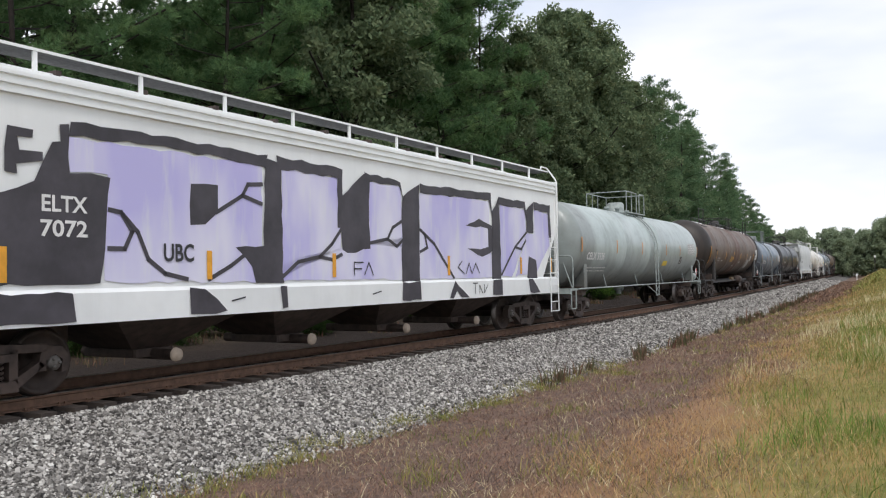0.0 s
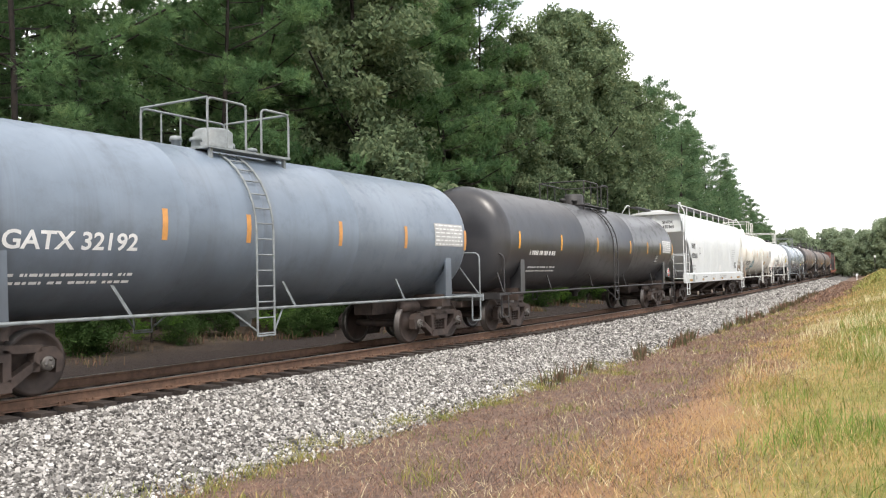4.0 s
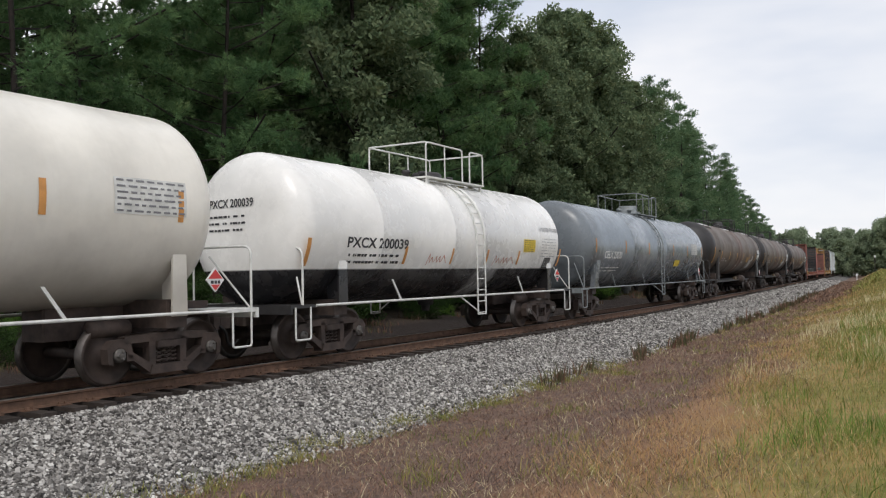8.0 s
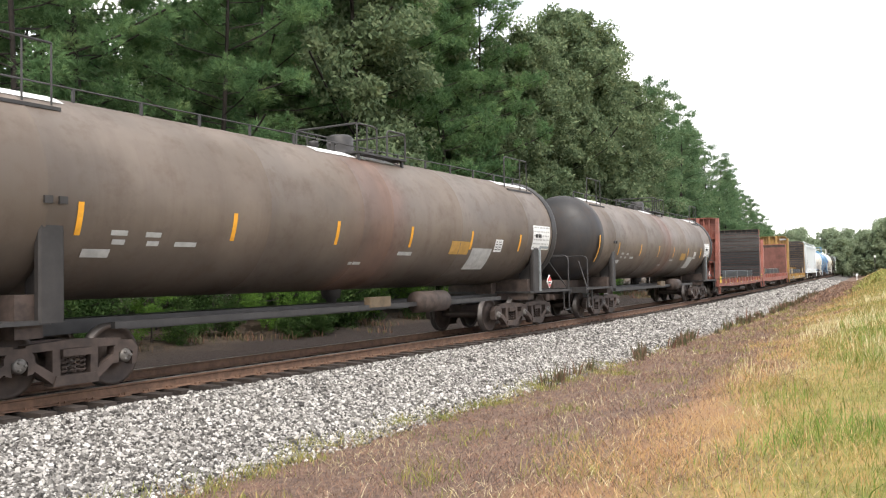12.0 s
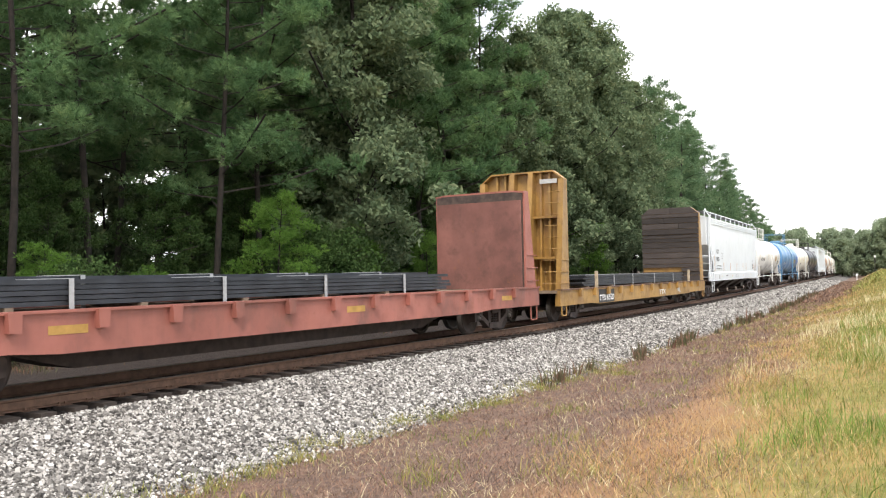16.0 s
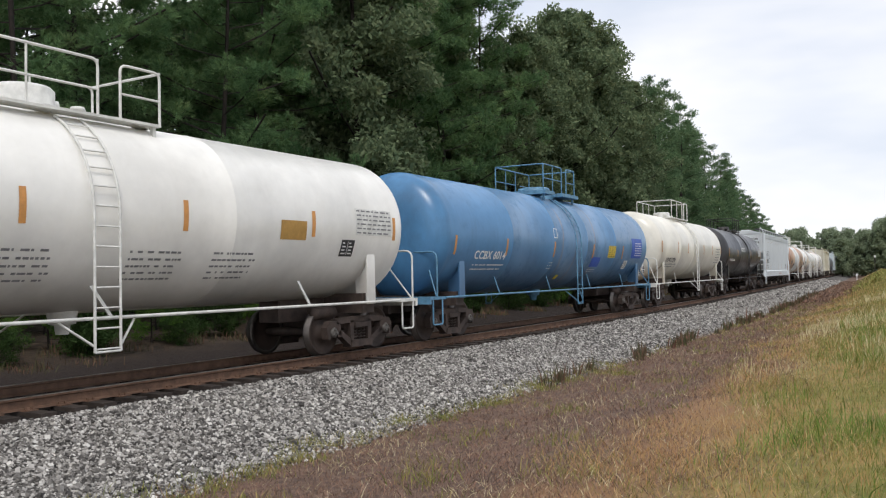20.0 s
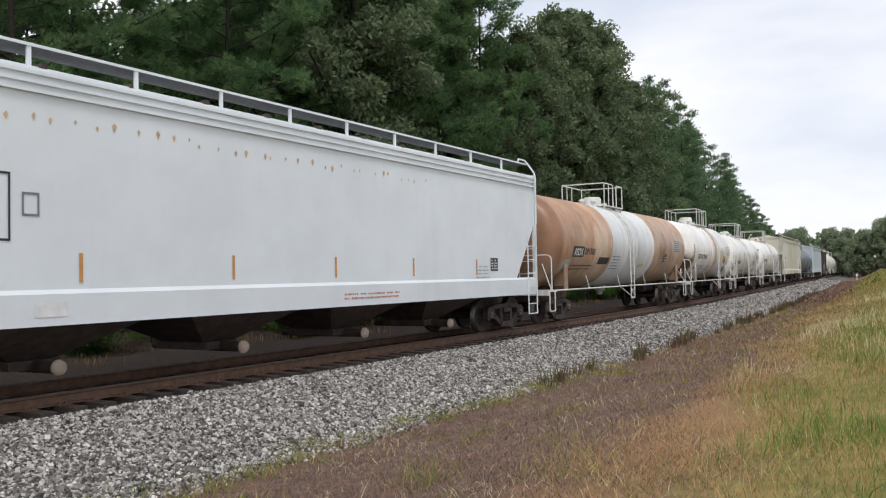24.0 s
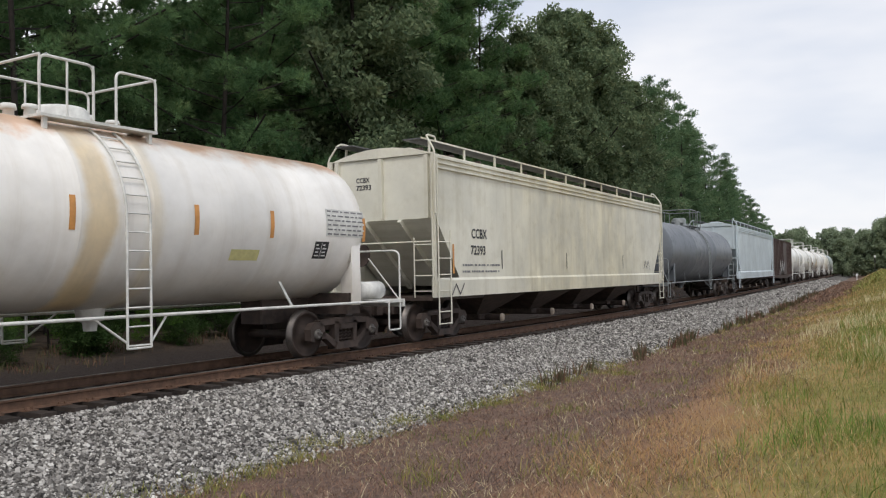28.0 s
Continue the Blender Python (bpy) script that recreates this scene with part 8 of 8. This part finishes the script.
LOWPINE = tree("young pine with bright branches down to the ground", "pine", 5.5, 2.3, 41, 0.05, 26, 4, 0.42, 34, 20, 0.17, 0.006, name="young_pine", trunk_r=0.07, leaf_mat=M_YOUNG)
BACKTREE = tree("dark crowded tree deep in the woods", "oak", 19.0, 4.6, 67, 0.03, 46, 6, 1.0, 6, 5, 0.3, name="woodland_tree")
FARPINE = tree("pine farther along the line", "pine", 18.0, 3.0, 61, 0.08, 56, 5, 0.5, 18, 13, 0.25, 0.016, leaf_mat=M_HAZYNEEDLE)
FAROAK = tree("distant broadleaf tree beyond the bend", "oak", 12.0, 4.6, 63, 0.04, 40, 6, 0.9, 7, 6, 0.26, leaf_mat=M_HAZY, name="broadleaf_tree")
SHRUB = tree("leafy shrub at the edge of the woods", "oak", 2.3, 1.3, 71, 0.06, 22, 5, 0.36, 9, 8, 0.05, leaf_mat=M_SHADELEAF, category="shrub", name="shrub", trunk_r=0.03)
used = set()


def plant(kind, s, off, turn, grow=1.0):
    x, y = track_xy(np.array(float(s)), np.array(float(off)))
    m = Matrix.Translation((float(x), float(y), float(ground_z(s, off)) - 0.06)) @ Matrix.Rotation(turn, 4, "Z")
    if kind.name in used:
        t = copy_thing(kind, m)
    else:
        used.add(kind.name)
        t = kind
        t.matrix_basis = m
    t.scale = (grow, grow, grow)
    return t


rng = random.Random(99)
# the front of the woods, tree by tree: (station, offset, kind, size)
FRONT = [(9.0, -12.4, PINES[0], 0.95), (13.2, -9.8, PINES[1], 0.9), (17.0, -11.4, PINES[2], 0.95), (20.6, -9.6, PINES[0], 0.95), (24.2, -10.6, PINES[1], 0.95), (28.4, -9.6, OAKS[0], 1.05), (32.2, -10.8, PINES[2], 0.98), (34.4, -9.6, PINES[0], 1.08), (36.2, -12.6, PINES[2], 1.06), (37.8, -10.0, PINES[1], 1.02),
         (40.6, -9.8, PINES[2], 1.0), (41.6, -12.6, OAKS[1], 1.1), (44.5, -9.8, OAKS[1], 0.9), (49.0, -10.2, OAKS[0], 0.96), (53.0, -9.8, OAKS[1], 1.11), (57.5, -10.6, OAKS[0], 1.2), (61.5, -9.6, OAKS[1], 1.13), (66.0, -9.2, OAKS[0], 1.02), (70.0, -8.8, OAKS[1], 0.92)]
for s, off, kind, grow in FRONT:
    plant(kind, s, off, rng.uniform(0, 6.28), grow)
for s in np.arange(6, 70, 4.6):
    plant(rng.choice(PINES + OAKS), s + rng.uniform(-1, 1), -15 + rng.uniform(-1, 1), rng.uniform(0, 6.28), rng.uniform(0.9, 1.0) if s < 44 else rng.uniform(0.82, 0.95))
for s in np.arange(4, 100, 4.0):
    plant(BACKTREE, s + rng.uniform(-1, 1), -20 + rng.uniform(-1.5, 1.5), rng.uniform(0, 6.28), rng.uniform(0.7, 0.85) if s > 25 else rng.choice((0.5, 0.55, 0.8)))
for s in (5, 8, 11, 14, 17, 20, 23):
    plant(BACKTREE, s + rng.uniform(-1, 1), -24, rng.uniform(0, 6.28), rng.uniform(0.42, 0.5))
for s, off in ((33.0, -15.5), (36.5, -16.0), (40.0, -15.5), (43.5, -16.0)):
    plant(BACKTREE, s, off, rng.uniform(0, 6.28), 0.98)
for s in np.arange(6, 120, 5.0):
    plant(BACKTREE, s + rng.uniform(-1, 1), -27 + rng.uniform(-2, 2), rng.uniform(0, 6.28), rng.uniform(0.7, 0.85) if s > 28 else rng.choice((0.5, 0.55, 0.7)))
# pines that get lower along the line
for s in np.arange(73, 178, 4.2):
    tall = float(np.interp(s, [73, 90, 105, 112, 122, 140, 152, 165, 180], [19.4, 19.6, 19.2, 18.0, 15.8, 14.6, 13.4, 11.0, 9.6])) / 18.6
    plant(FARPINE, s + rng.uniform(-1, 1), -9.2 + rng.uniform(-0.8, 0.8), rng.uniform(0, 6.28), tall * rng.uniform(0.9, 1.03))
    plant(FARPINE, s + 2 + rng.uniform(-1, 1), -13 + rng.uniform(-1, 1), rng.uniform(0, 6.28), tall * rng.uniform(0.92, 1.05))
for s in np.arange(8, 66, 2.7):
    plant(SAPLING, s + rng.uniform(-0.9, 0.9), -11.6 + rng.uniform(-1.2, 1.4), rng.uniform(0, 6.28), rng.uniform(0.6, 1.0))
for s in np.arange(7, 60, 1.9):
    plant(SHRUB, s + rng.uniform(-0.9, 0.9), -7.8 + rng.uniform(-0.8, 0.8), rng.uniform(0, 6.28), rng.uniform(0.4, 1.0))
for s, off, grow in ((21.4, -7.6, 0.84), (13.5, -8.4, 0.5), (16.5, -8.0, 0.4), (27.6, -8.4, 0.6), (33.0, -8.4, 0.7), (45.0, -8.0, 0.8), (54.0, -8.0, 0.9)):
    plant(LOWPINE, s, off, rng.uniform(0, 6.28), grow)
# a bay bush beside the young pine, and low bushes on the dirt bank
for s, off, grow in ((24.6, -7.8, 1.35), (25.4, -8.4, 1.5), (20.4, -6.1, 0.38), (21.2, -6.3, 0.45), (22.1, -6.2, 0.4), (11.0, -6.6, 0.4), (13.4, -6.8, 0.42)):
    plant(SHRUB, s, off, rng.uniform(0, 6.28), grow)
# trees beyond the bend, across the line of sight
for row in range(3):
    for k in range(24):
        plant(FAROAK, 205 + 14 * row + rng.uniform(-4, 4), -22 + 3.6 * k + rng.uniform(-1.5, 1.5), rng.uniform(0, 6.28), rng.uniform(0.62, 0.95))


# ---- small things at the far end ----
def far_car():
    """A blue pickup, parked where a lane meets the line."""
    c = tagged(new("pickup_truck"), "light blue pickup parked beyond the grassy bank", "pickup")
    blue = simple("light_blue_car_paint", (0.16, 0.4, 0.62), 0.35, 0.08)
    part("body", Geo().box(-2.5, 2.5, -0.9, 0.9, 0.45, 1.05, 0.12), blue, c)
    part("cab", Geo().prism([(-0.9, 1.05), (0.9, 1.05), (0.6, 1.7), (-0.5, 1.7)], -0.82, 0.82, "y"), blue, c)
    part("windscreen", Geo().box(0.62, 0.86, -0.7, 0.7, 1.12, 1.55), M_BLACK, c)
    for x in (-1.6, 1.6):
        for y in (-0.8, 0.8):
            part("wheel", Geo().lathe([(y - 0.11, 0.36), (y + 0.11, 0.36)], 16, "y", (x, 0, 0.36)), M_BLACK, c)
    x, y = track_xy(np.array(236.0), np.array(7.9))
    c.matrix_basis = Matrix.Translation((float(x), float(y), float(ground_z(236.0, 7.9)))) @ Matrix.Rotation(1.2, 4, "Z")


def marker_post(s, off, h, r, mat, label):
    x, y = track_xy(np.array(float(s)), np.array(float(off)))
    p = tagged(new("marker_post"), label, "post")
    part("post", Geo().lathe([(-0.3, r), (h, r), (h + 0.05, 0.0)], 10, "z"), mat, p)
    part("post_plate", Geo().box(-0.14, 0.14, -r - 0.03, -r, h - 0.45, h - 0.1), M_WHITE, p)
    p.matrix_basis = Matrix.Translation((float(x), float(y), float(ground_z(s, off))))


far_car()
marker_post(150.0, 6.3, 1.2, 0.05, M_WHITE, "white marker post beside the far track")
marker_post(165.0, 8.9, 3.2, 0.07, M_BARK, "weathered timber post near the far lane")


# ---- movement ----
def car_pose(u, reach, t):
    """The pose of a car whose middle stands at u on the train, its trucks on the rails."""
    s = u - run(t)
    a, b = on_track(s - reach), on_track(s + reach)
    d = b - a
    turn = math.atan2(d.y, d.x)
    return Matrix.Translation((a + b) / 2) @ Matrix.Rotation(turn, 4, "Z") @ Matrix.Rotation(-CANT, 4, "X")


def motions():
    times = [0.5 * k for k in range(57)]
    middle = {}
    for thing, u, reach in MOVING:
        walk(thing, [(t, car_pose(u, reach, t)) for t in times])
        middle[thing.name] = u
    # wheels turn while they are near enough for it to be seen
    for wheel, thing, off in SPINNING:
        u = middle[thing.name]
        rows = []
        for k in range(0, 841):
            t = k / 30
            s = u - run(t)
            if -4 < s < 46:
                rows.append((t, pose(off, 0, 0.457, 0, -math.degrees(run(t) / 0.457), 0)))
        if rows:
            rows = ([(0.0, rows[0][1])] if rows[0][0] > 0 else []) + rows + ([(28.0, rows[-1][1])] if rows[-1][0] < 28 else [])
            walk(wheel, rows)
        else:
            walk(wheel, [(0.0, pose(off, 0, 0.457)), (28.0, pose(off, 0, 0.457))])


motions()
